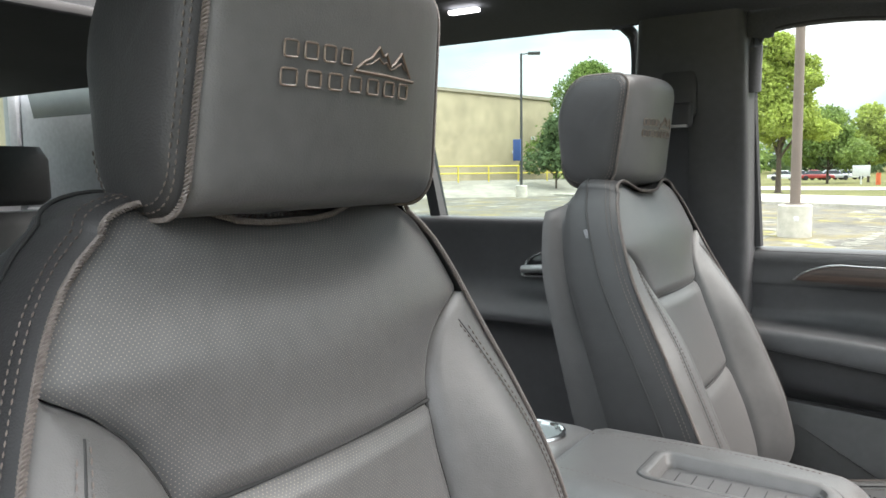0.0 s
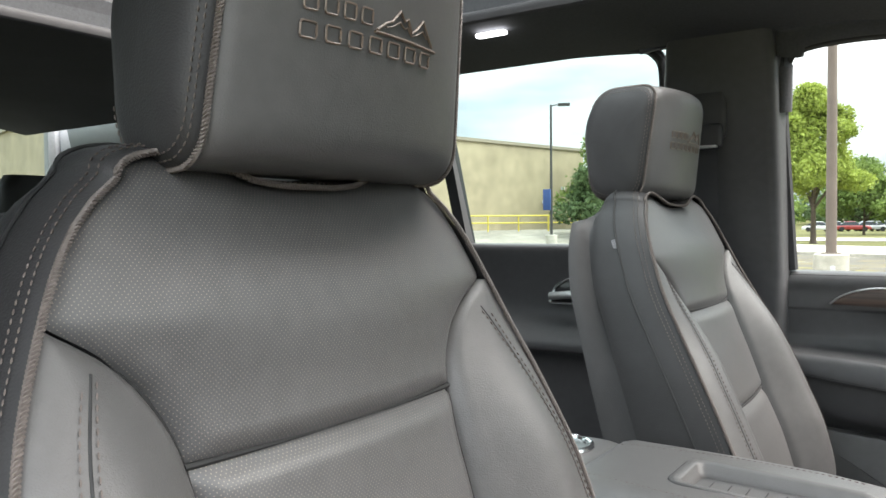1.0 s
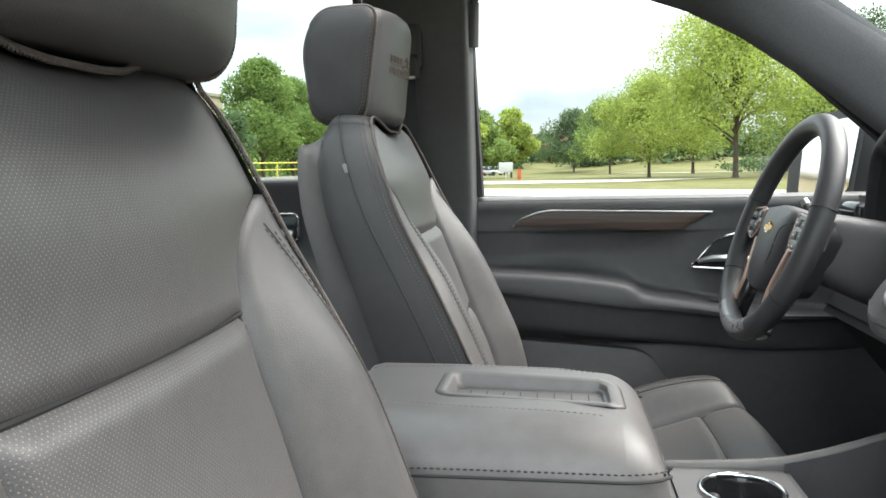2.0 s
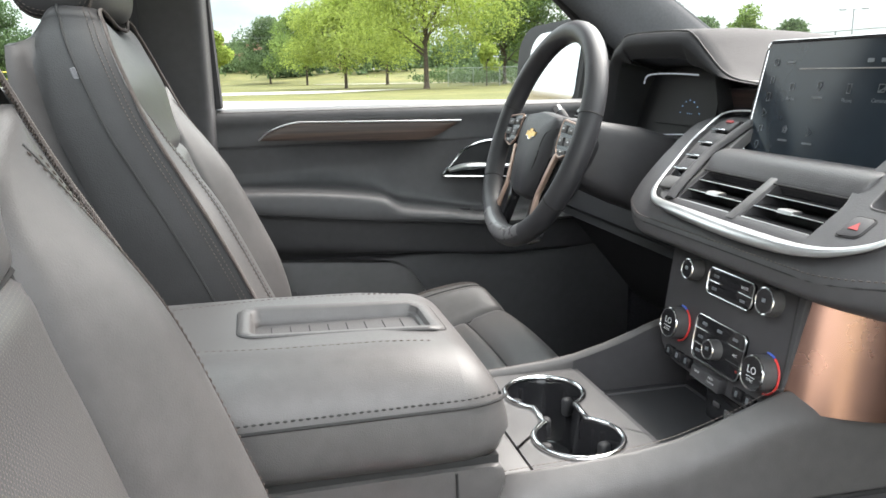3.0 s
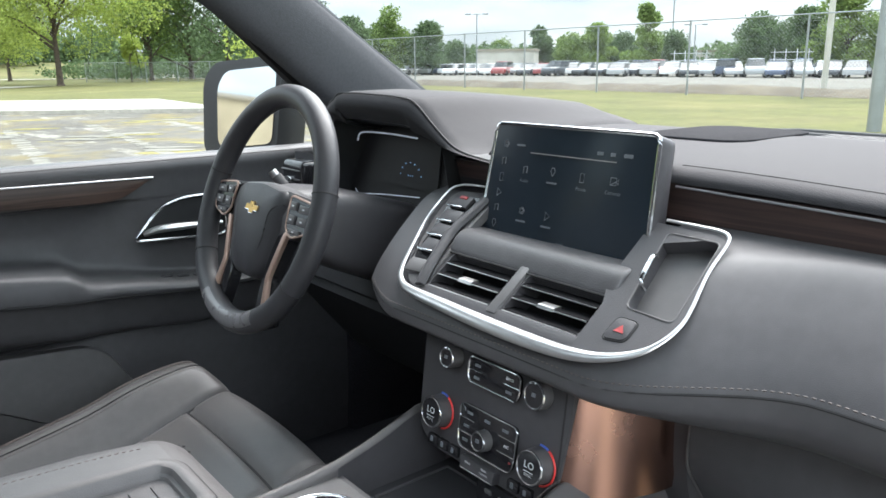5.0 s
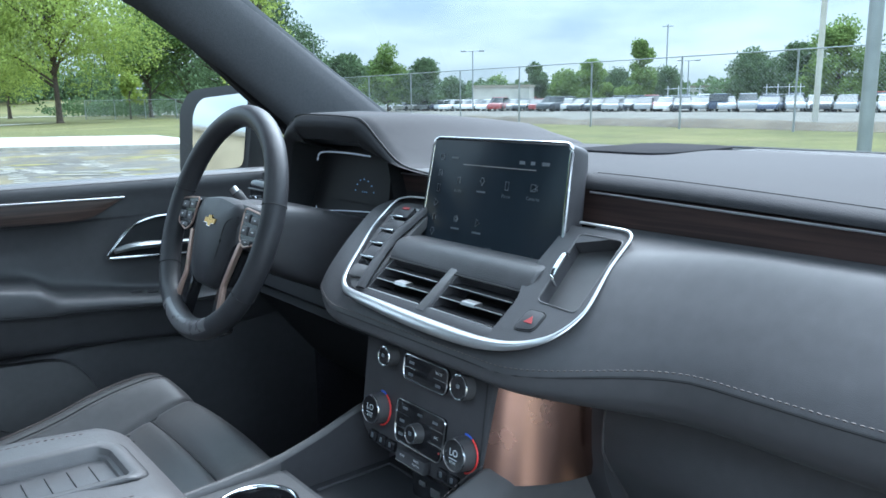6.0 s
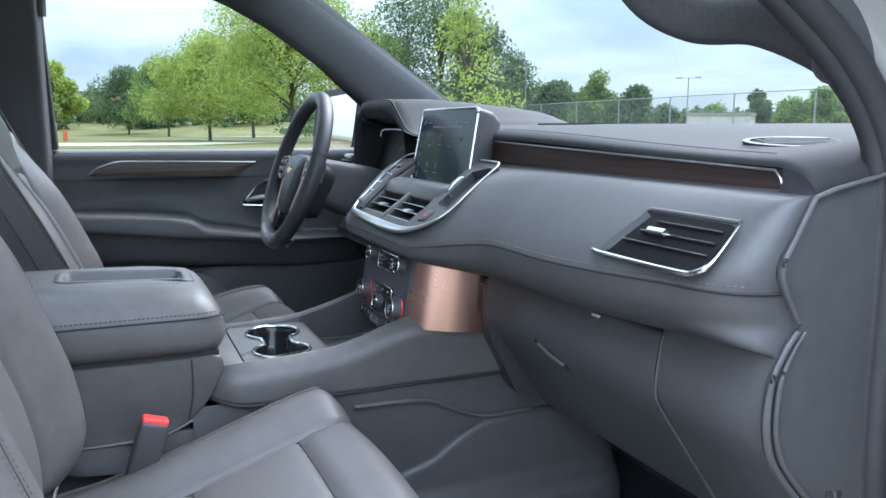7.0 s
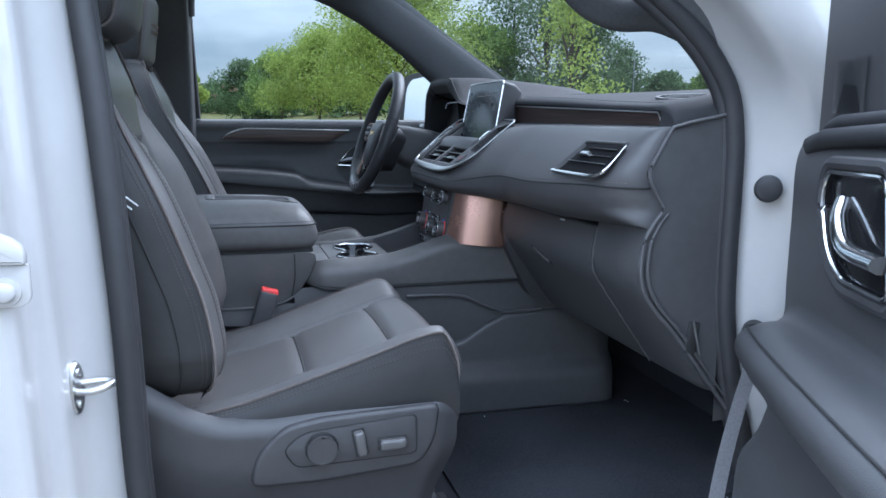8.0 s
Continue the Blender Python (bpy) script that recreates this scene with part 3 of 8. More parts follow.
    def cpanel(q0, q1):
        def f(s, t):
            q = lerp(q0, q1, t)
            p = cprof(q)
            uw = cw(q)
            u = (2 * s - 1) * uw
            d = min(uw - abs(u), (q - q0) * 0.6 if q0 > 0 else 1, (q1 - q) * 0.6 if q1 < 1 else 1)
            h = 0.008 * (1 - (2 * s - 1) ** 2) + pillow(d, 0.02)
            nrm = V(smooth(0.62, 0.85, q), 0, 1 - smooth(0.62, 0.9, q) * 0.85)
            return V(p.x + tuck(u, q), Y(u), p.z) + nrm * h
        return f
    part("cushion_rear_panel", patch(cpanel(0, qa), 30, 14), PERF_CUSHION, seat)
    part("cushion_middle_panel", patch(cpanel(qa, qb), 30, 16), PERF_CUSHION, seat)
    part("cushion_front_panel", patch(cpanel(qb, 1), 30, 30), LEATHER, seat)
    for q in (qa, qb):
        part("seam_cord", tube([cpanel(0, q)(i / 20, 1.0) + V(0, 0, 0.001) for i in range(21)], 0.0020, 6), SEAM, seat)
    if side > 0:
        rise = curve([(0.0, 0.040), (0.15, 0.052), (0.3, 0.050), (0.42, 0.038), (0.54, 0.020), (0.64, 0.006), (0.74, 0.0), (1.0, 0.0)])
    for sg in (1, -1):
        def cb(s, t, sg=sg):
            p = cprof(t)
            u0, u1 = cw(t), ow(t)
            u = lerp(u0, u1, s)
            h = rise(t) * (1.0 if sg > 0 else 0.42) * smooth(0, 0.85, s) + 0.010 * math.sin(math.pi * s) * smooth(0.95, 0.7, t) + pillow(s * (u1 - u0), 0.012)
            nrm = V(smooth(0.62, 0.85, t), 0, 1 - smooth(0.62, 0.9, t) * 0.85)
            return V(p.x + tuck(u, t), Y(sg * u), p.z) + nrm * h
        part("cushion_bolster", patch(cb, 24, 60), LEATHER, seat)
        part("seam_cord", tube([cb(0.0, i / 50) + V(0, 0, 0.0005) for i in range(51)], 0.0018, 6), SEAM, seat)
        if side > 0:
            part("stitching", stitches([cb(0.60, i / 60) + V(0, 0, 0.0006) for i in range(4, 46)], 0.0062, 0.0006), THREAD, seat, kind="stuff")
            part("seam_cord", tube([cb(0.66, i / 60) + V(0, 0, 0.0003) for i in range(2, 47)], 0.0012, 6), SEAM, seat)
        part("piping", rope([cb(1.0, i / 60) + V(0, side * sg * 0.001, 0.001) for i in range(61)], 0.0022), PIPING, seat, "brown braided piping", kind="stuff")

        def skirt(s, t, sg=sg):
            p = cb(1.0, s)
            b = V(min(p.x, move(0.318)), Y(sg * (ow(s) + 0.004)), min(p.z - 0.01, 0.868 - drop))
            q = p.lerp(b, t)
            q.y += side * sg * 0.010 * math.sin(math.pi * t)
            return q
        part("cushion_side", patch(skirt, 60, 10), LEATHER_SHADED, seat)
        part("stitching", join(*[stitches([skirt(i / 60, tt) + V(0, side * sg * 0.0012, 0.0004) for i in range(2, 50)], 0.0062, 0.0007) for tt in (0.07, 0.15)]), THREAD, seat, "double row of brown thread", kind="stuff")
    part("cushion_nose", patch(lambda s, t: V(move(0.320) - 0.012 * t - 0.02 * abs(2 * s - 1) ** 4, Y((2 * s - 1) * 0.245), lerp(0.89, 0.78, t) - drop), 20, 4), LEATHER_SHADED, seat)
    # moulded shields with the switch plate on the door side
    top = curve([(-0.21, 0.985), (-0.16, 0.975), (-0.122, 0.950), (-0.085, 0.924), (-0.039, 0.907), (0.017, 0.904), (0.10, 0.910), (0.20, 0.913), (0.315, 0.913)])
    for sg in (1, -1):
        def shield(s, t, sg=sg):
            x = lerp(-0.21, 0.315, s)
            z = lerp(top(x) - drop, 0.70, t)
            low = smooth(0.30, 0.9, t)
            yy = 0.262 + 0.022 * math.sqrt(min(1.0, t * 9)) - 0.022 * low - 0.014 * smooth(0.27, 0.315, x) ** 2
            return V(move(x) - 0.035 * low * smooth(0.15, 0.315, x), Y(sg * yy), z)
        part("side_shield", patch(shield, 44, 30), PLASTIC, seat, "moulded black plastic side shield")
    ax = (1, 0, 0) if side < 0 else (-1, 0, 0)
    fx = 1 if side < 0 else -1
    oy = Y(0.280)
    sx = move(0.145)
    pad = rounded([(-0.155, -0.060), (-0.145, -0.010), (-0.105, 0.030), (-0.05, 0.040), (0.140, 0.046), (0.128, -0.020), (0.105, -0.052), (-0.05, -0.062)], 0.02)
    part("shield_ridge", plate([V(fx * p[0], p[1]) for p in pad], (sx, oy, 0.862 - drop), ax, (0, 0, 1), 0.010, 0.008, 4), PLASTIC, seat)
    pl = rounded([(-0.104, -0.004), (-0.076, 0.020), (0.098, 0.032), (0.098, -0.026), (0.088, -0.030), (-0.086, -0.032)], [0.012, 0.02, 0.010, 0.010, 0.008, 0.012])
    sp = part("switch_plate", plate([V(fx * p[0], p[1]) for p in pl], (sx, oy, 0.862 - drop), ax, (0, 0, 1), 0.0125, 0.0015), PLASTIC, seat)
    part("plate_gap", tube([V(sx + p[0] * 1.01, oy + side * 0.0100, 0.862 - drop + p[1] * 1.03) for p in pl], 0.0012, 6, closed=True), SEAM, sp)
    yk = oy + side * 0.0125
    c = V(sx - 0.048, yk, 0.857 - drop)
    part("lumbar_knob", tube([c, c + V(0, side * 0.012, 0), c + V(0, side * 0.0135, 0), c + V(0, side * 0.0105, 0), c + V(0, side * 0.009, 0)], lambda q: (0.0225, 0.0225, 0.020, 0.012, 0.001)[round(q * 4)], 28), PLASTIC, sp, "round dished four-way knob")
    part("knob_ring", tube([c + V(0.0240 * math.cos(a), side * 0.0012, 0.0240 * math.sin(a)) for a in [2 * math.pi * i / 28 for i in range(28)]], 0.0016, 6, closed=True), SEAM, sp)
    for nm, dx, dz, size, tilt in (("recline_switch", 0.010, 0.002, (0.016, 0.016, 0.040), fx * 10), ("seat_switch", 0.060, -0.004, (0.042, 0.016, 0.017), 0)):
        o = V(sx + dx, yk + side * 0.006, 0.858 + dz - drop)
        part(nm, rbox(o, size, 0.005, 3, pose(0, 0, 0, 0, -tilt, 0)), PLASTIC_GREY, sp)
        part("switch_gap", rbox(o - V(0, side * 0.0058, 0), (size[0] + 0.004, 0.002, size[2] + 0.004), 0.0008, 2, pose(0, 0, 0, 0, -tilt, 0)), SEAM, sp)
    for u in (-0.17, 0.17):
        part("seat_rail", rbox(V(0.08, Y(u), 0.66), (0.50, 0.05, 0.05), 0.006), PLASTIC, seat)
    part("seat_pan", rbox(V(move(0.07), y0, 0.80 - drop), (0.44, 0.44, 0.12), 0.02), PLASTIC, seat)
    part("rail_cover", rbox(V(move(0.27), Y(0.22), 0.705), (0.05, 0.06, 0.06), 0.015, 3), PLASTIC, seat)
    return seat


build_seat("front_passenger_seat", -0.44, -1, "black leather passenger seat with perforated panels and brown piping", head=(0.015, -0.176))
build_seat("driver_seat", 0.44, 1, "black leather driver seat with brown piping, upright behind the wheel", 0.085, 0.018, 0.09, (0.0, -0.224))


def build_buckle(y, x, z, m, label):
    b = thing("seat_belt_buckle", (x, y, 0.80), label, "seat belt buckle")
    up = V(0.30, 0, 0.95).normalized()
    o = V(x, y, z)
    part("buckle_body", rbox(o - up * 0.04, (0.040, 0.026, 0.095), 0.006, 3, m), PLASTIC, b)
    part("release_button", rbox(o + up * 0.006, (0.036, 0.022, 0.014), 0.003, 2, m), RED, b, "red release button")
    part("stalk", tube([o - up * 0.08, o - up * 0.19], 0.012, 10, flat=0.5), PLASTIC, b)


build_buckle(-0.192, 0.052, 0.974, pose(0, 0, 0, 0, 17, 0), "black seat belt buckle with a red button beside the seat")

# ---------------------------------------------------------------- centre console
console = thing("centre_console", (0.2, 0, 0.66), "black leather centre console with armrest, two cup holders and open bin", "console")
ARM_HW = 0.146


TRAY = (-0.066, 0.122, 0.043)


def arm_section(x, hw, top, bot, dip):
    """A cross-section of the padded armrest; dip is how deep the tray is sunk there."""
    r = min(0.062, (top - bot) * 0.60)
    ys = [0.0, 0.02, 0.0425, 0.0435, 0.075, hw - r]
    half = [(y, top - (dip if y < 0.043 else 0.0) - 0.002 * (y / hw) ** 2) for y in ys]
    half += [(hw - r + r * math.sin(a), top - 0.002 - r + r * math.cos(a)) for a in [math.pi / 2 * i / 9 for i in range(1, 10)]]
    half += [(hw + 0.001, lerp(top - r, bot, 0.5)), (hw, bot + 0.012), (hw - 0.006, bot + 0.002), (hw - 0.012, bot), (0.0, bot)]
    return [V(x, y, z) for y, z in half] + [V(x, -y, z) for y, z in half[::-1][1:-1]]


arm_top = curve([(-0.178, 1.140), (-0.175, 1.153), (-0.170, 1.160), (-0.158, 1.1638), (-0.1, 1.164), (0.05, 1.161), (0.105, 1.157), (0.128, 1.151), (0.145, 1.1405), (0.157, 1.125), (0.163, 1.111), (0.166, 1.098)])
arm_half = lambda x: ARM_HW - 0.026 * (1 - math.sqrt(max(0.0, 1 - min(1.0, max(0.0, (x - 0.112) / 0.055)) ** 2)))
arm_bot = curve([(-0.178, 1.062), (0.10, 1.058), (0.150, 1.060), (0.166, 1.078)])
ax_list = [(-0.178, 0), (-0.175, 0), (-0.170, 0), (-0.158, 0), (-0.12, 0), (TRAY[0] - 0.001, 0), (TRAY[0], 0.022), (0.0, 0.022), (0.06, 0.022), (TRAY[1], 0.022), (TRAY[1] + 0.001, 0), (0.128, 0), (0.133, 0), (0.138, 0), (0.143, 0), (0.148, 0), (0.152, 0), (0.156, 0), (0.160, 0), (0.163, 0), (0.165, 0), (0.166, 0)]
lid = part("armrest_lid", loft([arm_section(x, arm_half(x), arm_top(x), arm_bot(x), d) for x, d in ax_list]), LEATHER, console, "padded leather armrest lid with a sunken tray", sharp=45)
for sy in (1, -1):
    part("stitching", stitches([V(x, sy * (arm_half(x) - 0.0028), 1.1205) for x in [-0.165 + 0.330 * i / 40 for i in range(41)]], 0.0064, 0.0009), SEAM, lid, kind="stuff")
    part("seam_cord", tube([V(x, sy * (arm_half(x) - 0.0012), 1.1135) for x in [-0.165 + 0.330 * i / 30 for i in range(31)]], 0.0016, 6), SEAM, lid)
    part("stitching", stitches([V(x, sy * lerp(0.066, 0.081, smooth(-0.16, -0.02, x)), arm_top(x) - 0.0006) for x in [-0.165 + 0.0105 * i for i in range(27)]], 0.0065, 0.0005), THREAD, lid, kind="stuff")
part("front_seam", tube([V(0.1625 - 0.003 * (abs(y) / 0.12) ** 6, y, 1.1135) for y in [-0.122 + 0.244 * i / 20 for i in range(21)]], 0.0016, 6), SEAM, lid)
# tray let into the lid: a moulded rim round a sunken ribbed floor
rim_o = rounded([(-0.060, -0.049), (0.118, -0.049), (0.130, -0.038), (0.130, 0.038), (0.118, 0.049), (-0.060, 0.049), (-0.072, 0.038), (-0.072, -0.038)], 0.012, 4)
rim_i = rounded([(-0.054, -0.039), (0.108, -0.039), (0.116, -0.031), (0.116, 0.031), (0.108, 0.039), (-0.054, 0.039), (-0.060, 0.031), (-0.060, -0.031)], 0.008, 4)
tz = lambda x: arm_top(x) - 0.0015
tpt = lambda p, h: V(p[0], p[1], tz(p[0]) + h)
part("tray_rim", loft([[tpt(p, -0.004) for p in rim_o], [tpt(p, 0.0022) for p in rim_o], [tpt(p * 0.985, 0.0034) for p in rim_o], [tpt(V(p[0] * 1.03, p[1] * 1.07), 0.0030) for p in rim_i], [tpt(p, 0.0006) for p in rim_i], [tpt(p * 0.985, -0.006) for p in rim_i], [tpt(p * 0.955, -0.0075) for p in rim_i], [tpt(p * 0.935, -0.0145) for p in rim_i]], caps=False), LEATHER, lid, "moulded rim of the armrest tray", sharp=50)
part("tray_gap", tube([tpt(p * 1.006, 0.0012) for p in rim_o], 0.0011, 6, closed=True), SEAM, lid)
part("tray_floor", plate([p * 0.945 for p in rim_i], V(0, 0, 1.1452), (1, 0, -0.02), (0, 1, 0), 0.0012), PLASTIC_GREY, lid)
for i in range(8):
    part("tray_rib", rbox(V(-0.040 + i * 0.0192, -0.004, 1.1472 - 0.0004 * i), (0.0011, 0.060, 0.0020), 0.0004, 1), SEAM, lid)

# body under the armrest
box_prof = [V(a, b) for a, b in rounded([(-0.28, 1.053), (0.156, 1.053), (0.160, 1.034), (0.138, 0.985), (0.100, 0.947), (0.050, 0.936), (-0.28, 0.936)], [0.004, 0.01, 0.02, 0.04, 0.03, 0.03, 0.004])]
part("console_box", loft([[V(p[0] - e, y, 0.995 + (p[1] - 0.995) * (1 - e * 4)) for p in box_prof] for y, e in ((-0.142, 0.004), (-0.139, 0.0), (0.139, 0.0), (0.142, 0.004))]), LEATHER, console, "leather covered storage box under the armrest", sharp=50)
part("box_seam", tube(spline([V(0.112, -0.1425, 1.050), V(0.112, -0.1427, 1.0), V(0.104, -0.1425, 0.956)], 5), 0.0014, 6), SEAM, console)
part("console_base", rbox(V(-0.08, 0, 0.80), (0.42, 0.270, 0.28), 0.012), DOOR_TRIM, console)
part("base_edge", tube(spline([V(-0.24, -0.1415, 0.9345), V(0.03, -0.1415, 0.9345), V(0.07, -0.1415, 0.938), V(0.11, -0.1405, 0.955)], 5), 0.0022, 6), PLASTIC_GREY, console)
part("lid_gap", rbox(V(-0.012, 0, 1.0565), (0.33, 0.274, 0.008), 0), SEAM, console)
part("rear_deck", loft([[V(x, y, z) for x, y in rounded([(-0.43 + g, -0.140 + g), (-0.182 - g, -0.140 + g), (-0.182 - g, 0.150 - g), (-0.43 + g, 0.150 - g)], 0.03)] for z, g in ((0.98, 0.0), (1.128, 0.0), (1.138, 0.003), (1.142, 0.010))]), PLASTIC_GREY, console, "dark deck behind the armrest", sharp=50)
for sy in (0.082, -0.055):
    rc = V(-0.255, sy, 1.144)
    part("rear_cup_ring", tube([rc + V(0.040 * math.cos(a), 0.040 * math.sin(a), 0) for a in [2 * math.pi * i / 28 for i in range(28)]], 0.0045, 8, closed=True), CHROME, console, "chrome ring of the rear cup holder")
    part("rear_cup_well", loft([[rc + V(r * math.cos(a), r * math.sin(a), h) for a in [2 * math.pi * i / 28 for i in range(28)]] for r, h in ((0.039, 0.0), (0.034, -0.0012))]), GLOSS, console)

# padded side rails that climb to the dash, with the wall under them
rail_top = curve([(0.13, 1.018), (0.165, 1.032), (0.25, 1.036), (0.32, 1.041), (0.40, 1.060), (0.46, 1.080), (0.50, 1.082), (0.56, 1.076), (0.66, 1.066)])
rail_low = curve([(0.13, 0.985), (0.2, 0.968), (0.40, 0.968), (0.66, 0.972)])
rail_out = curve([(0.13, 0.118), (0.165, 0.150), (0.3, 0.152), (0.42, 0.150), (0.52, 0.154), (0.66, 0.162)])
for sy in (1, -1):
    rings = []
    for x in [0.128, 0.135, 0.15, 0.18, 0.22, 0.26, 0.30, 0.34, 0.38, 0.42, 0.46, 0.50, 0.56, 0.62, 0.66]:
        o, t, b = rail_out(x), rail_top(x), rail_low(x)
        i = min(o - 0.02, 0.118)
        rings.append([V(x, sy * p[0], p[1]) for p in rounded([(i, b), (o, b), (o - 0.002, t - 0.022), (o - 0.026, t), (i, t - 0.006)], [0.004, 0.006, 0.02, 0.016, 0.006], 5)])
    rail = part("side_rail", loft(rings), LEATHER, console, "leather wrapped side rail", sharp=50)
    part("stitching", stitches([V(x, sy * (rail_out(x) - 0.030), rail_top(x) + 0.0006) for x in [0.15 + 0.37 * i / 40 for i in range(41)]], 0.0055, 0.0004, 0.8), PIPING, rail, kind="stuff")
    part("seam_cord", tube([V(x, sy * (rail_out(x) - 0.001), rail_low(x) - 0.001) for x in [0.135 + 0.525 * i / 30 for i in range(31)]], 0.003, 8), SEAM, rail)
    lw = curve([(0.13, 0.136), (0.30, 0.144), (0.66, 0.150)])
    part("lower_wall", patch(lambda s, t, sy=sy: V(lerp(0.11, 0.80, s), sy * (lw(lerp(0.11, 0.66, s)) + 0.01 * math.sin(math.pi * t) ), lerp(0.972, 0.66, t)), 24, 12), DOOR_TRIM, console)
    # map pocket edge and the carpeted kick panel in front
    part("pocket_edge", tube(spline([V(0.36, sy * 0.160, 0.945), V(0.48, sy * 0.161, 0.940), V(0.54, sy * 0.161, 0.915), V(0.60, sy * 0.163, 0.895), V(0.69, sy * 0.165, 0.896)], 6), 0.004, 8), SOFT, console)
    part("kick_panel", loft([[V(x, sy * p[0], p[1]) for p in rounded([(0.10, 0.66), (o + 0.022, 0.66), (o + 0.018, 0.745), (o - 0.008, 0.775), (o - 0.012, t), (0.10, t)], [0.004, 0.01, 0.02, 0.012, 0.014, 0.004], 4)] for x, o, t in ((0.42, 0.175, 0.81), (0.50, 0.177, 0.835), (0.55, 0.178, 0.868), (0.60, 0.178, 0.890), (0.66, 0.179, 0.894), (0.74, 0.183, 0.894), (0.80, 0.186, 0.890), (0.83, 0.186, 0.880), (0.855, 0.182, 0.862), (0.872, 0.172, 0.835), (0.882, 0.152, 0.80))]), DOOR_TRIM, console, "moulded lower side panel")
deck_z = 1.026
deck = part("console_deck", rbox(V(0.172, 0, deck_z - 0.012), (0.045, 0.236, 0.024), 0.003), PLASTIC_GREY, console, "satin grey console deck")


def cup_outline(grow, n=40):
    """Two round cups joined by a neck, one behind the other across the car."""
    c1, c2, r = V(0.271, 0.053), V(0.264, -0.065), 0.0425 + grow
    out = []
    d = (c2 - c1).normalized()
    a0 = math.atan2(d.y, d.x)
    gap = 0.56
    for i in range(n // 2):
        a = a0 + gap + (2 * math.pi - 2 * gap) * i / (n // 2 - 1)
        out.append(c1 + V(math.cos(a), math.sin(a)) * r)
    for i in range(n // 2):
        a = a0 + math.pi + gap + (2 * math.pi - 2 * gap) * i / (n // 2 - 1)
        out.append(c2 + V(math.cos(a), math.sin(a)) * r)
    return out


def square_like(pts, x0, x1, y0, y1):
    """A rectangle sampled in step with an outline inside it."""
    c = V((x0 + x1) / 2, (y0 + y1) / 2)
    out = []
    for p in pts:
        d = p - c
        k = min((x1 - x0) / 2 / max(1e-6, abs(d.x)), (y1 - y0) / 2 / max(1e-6, abs(d.y)))
        out.append(c + d * k)
    return out


co = cup_outline(0.004)
part("cup_plate", frame_ring(square_like(co, 0.196, 0.335, -0.118, 0.118), co, (0, 0, deck_z - 0.02), (1, 0, 0), (0, 1, 0), 0.02), PLASTIC_GREY, console, "satin grey plate round the cup holders")
part("cup_ring", tube([V(p[0], p[1], deck_z + 0.001) for p in cup_outline(0.004, 64)], 0.0036, 10, closed=True), CHROME, console, "chrome ring round both cup holders")
part("cup_well", loft([[V(p[0], p[1], z) for p in cup_outline(g)] for g, z in ((0.003, deck_z), (0.0, deck_z - 0.01), (-0.004, deck_z - 0.075), (-0.010, deck_z - 0.08))], caps=False), GLOSS, console, sharp=60)
part("cup_floor", rbox(V(0.264, -0.004, deck_z - 0.083), (0.10, 0.22, 0.008), 0), RUBBER, console)
for cx, cy in ((0.271, 0.053), (0.264, -0.065)):
    for a in (0.3, 2.4, 4.4):
        part("cup_finger", rbox(V(cx + 0.036 * math.cos(a), cy + 0.036 * math.sin(a), deck_z - 0.026), (0.014, 0.012, 0.024), 0.005, 3, pose(0, 0, 0, 0, 0, math.degrees(a))), RUBBER, console)
# open bin under the controls
part("bin_floor", rbox(V(0.425, 0, 0.985), (0.18, 0.236, 0.01), 0), RUBBER, console)
part("bin_mat_line", tube([V(0.375, 0.10, 0.991), V(0.49, 0.10, 0.991), V(0.49, -0.10, 0.991), V(0.375, -0.10, 0.991)], 0.0022, 6), PLASTIC, console)
part("bin_front", rbox(V(0.338, 0, 1.005), (0.006, 0.236, 0.04), 0), PLASTIC, console)
for sy in (1, -1):
    part("bin_wall", patch(lambda s, t, sy=sy: V(lerp(0.335, 0.50, s), sy * 0.1165, lerp(0.985, rail_top(lerp(0.335, 0.50, s)) - 0.007, t)), 10, 2), PLASTIC, console)
sock = part("socket_panel", rbox(V(0.468, -0.022, 1.010), (0.008, 0.075, 0.040), 0.004), GLOSS, console)
part("usb_port", rbox(V(0.4635, -0.034, 1.010), (0.003, 0.018, 0.011), 0.002), SATIN, sock, "pale framed charging port")
part("usb_port", rbox(V(0.4635, -0.008, 1.014), (0.003, 0.012, 0.006), 0.0025), SATIN, sock, "small pale framed charging port")

# ---------------------------------------------------------------- dashboard
dash = thing("dashboard", (0.75, 0, 1.0), "black stitched dashboard with wood strip, vents and a pocket", "dashboard")
cen = lambda y: smooth(0.36, 0.15, abs(y))
lip_x = lambda y: lerp(0.518, 0.448, cen(y)) + 0.02 * smooth(0.60, 0.80, -y)
lip_z = lambda y: lerp(1.236, 1.212, cen(y)) + 0.012 * smooth(0.45, 0.75, -y)


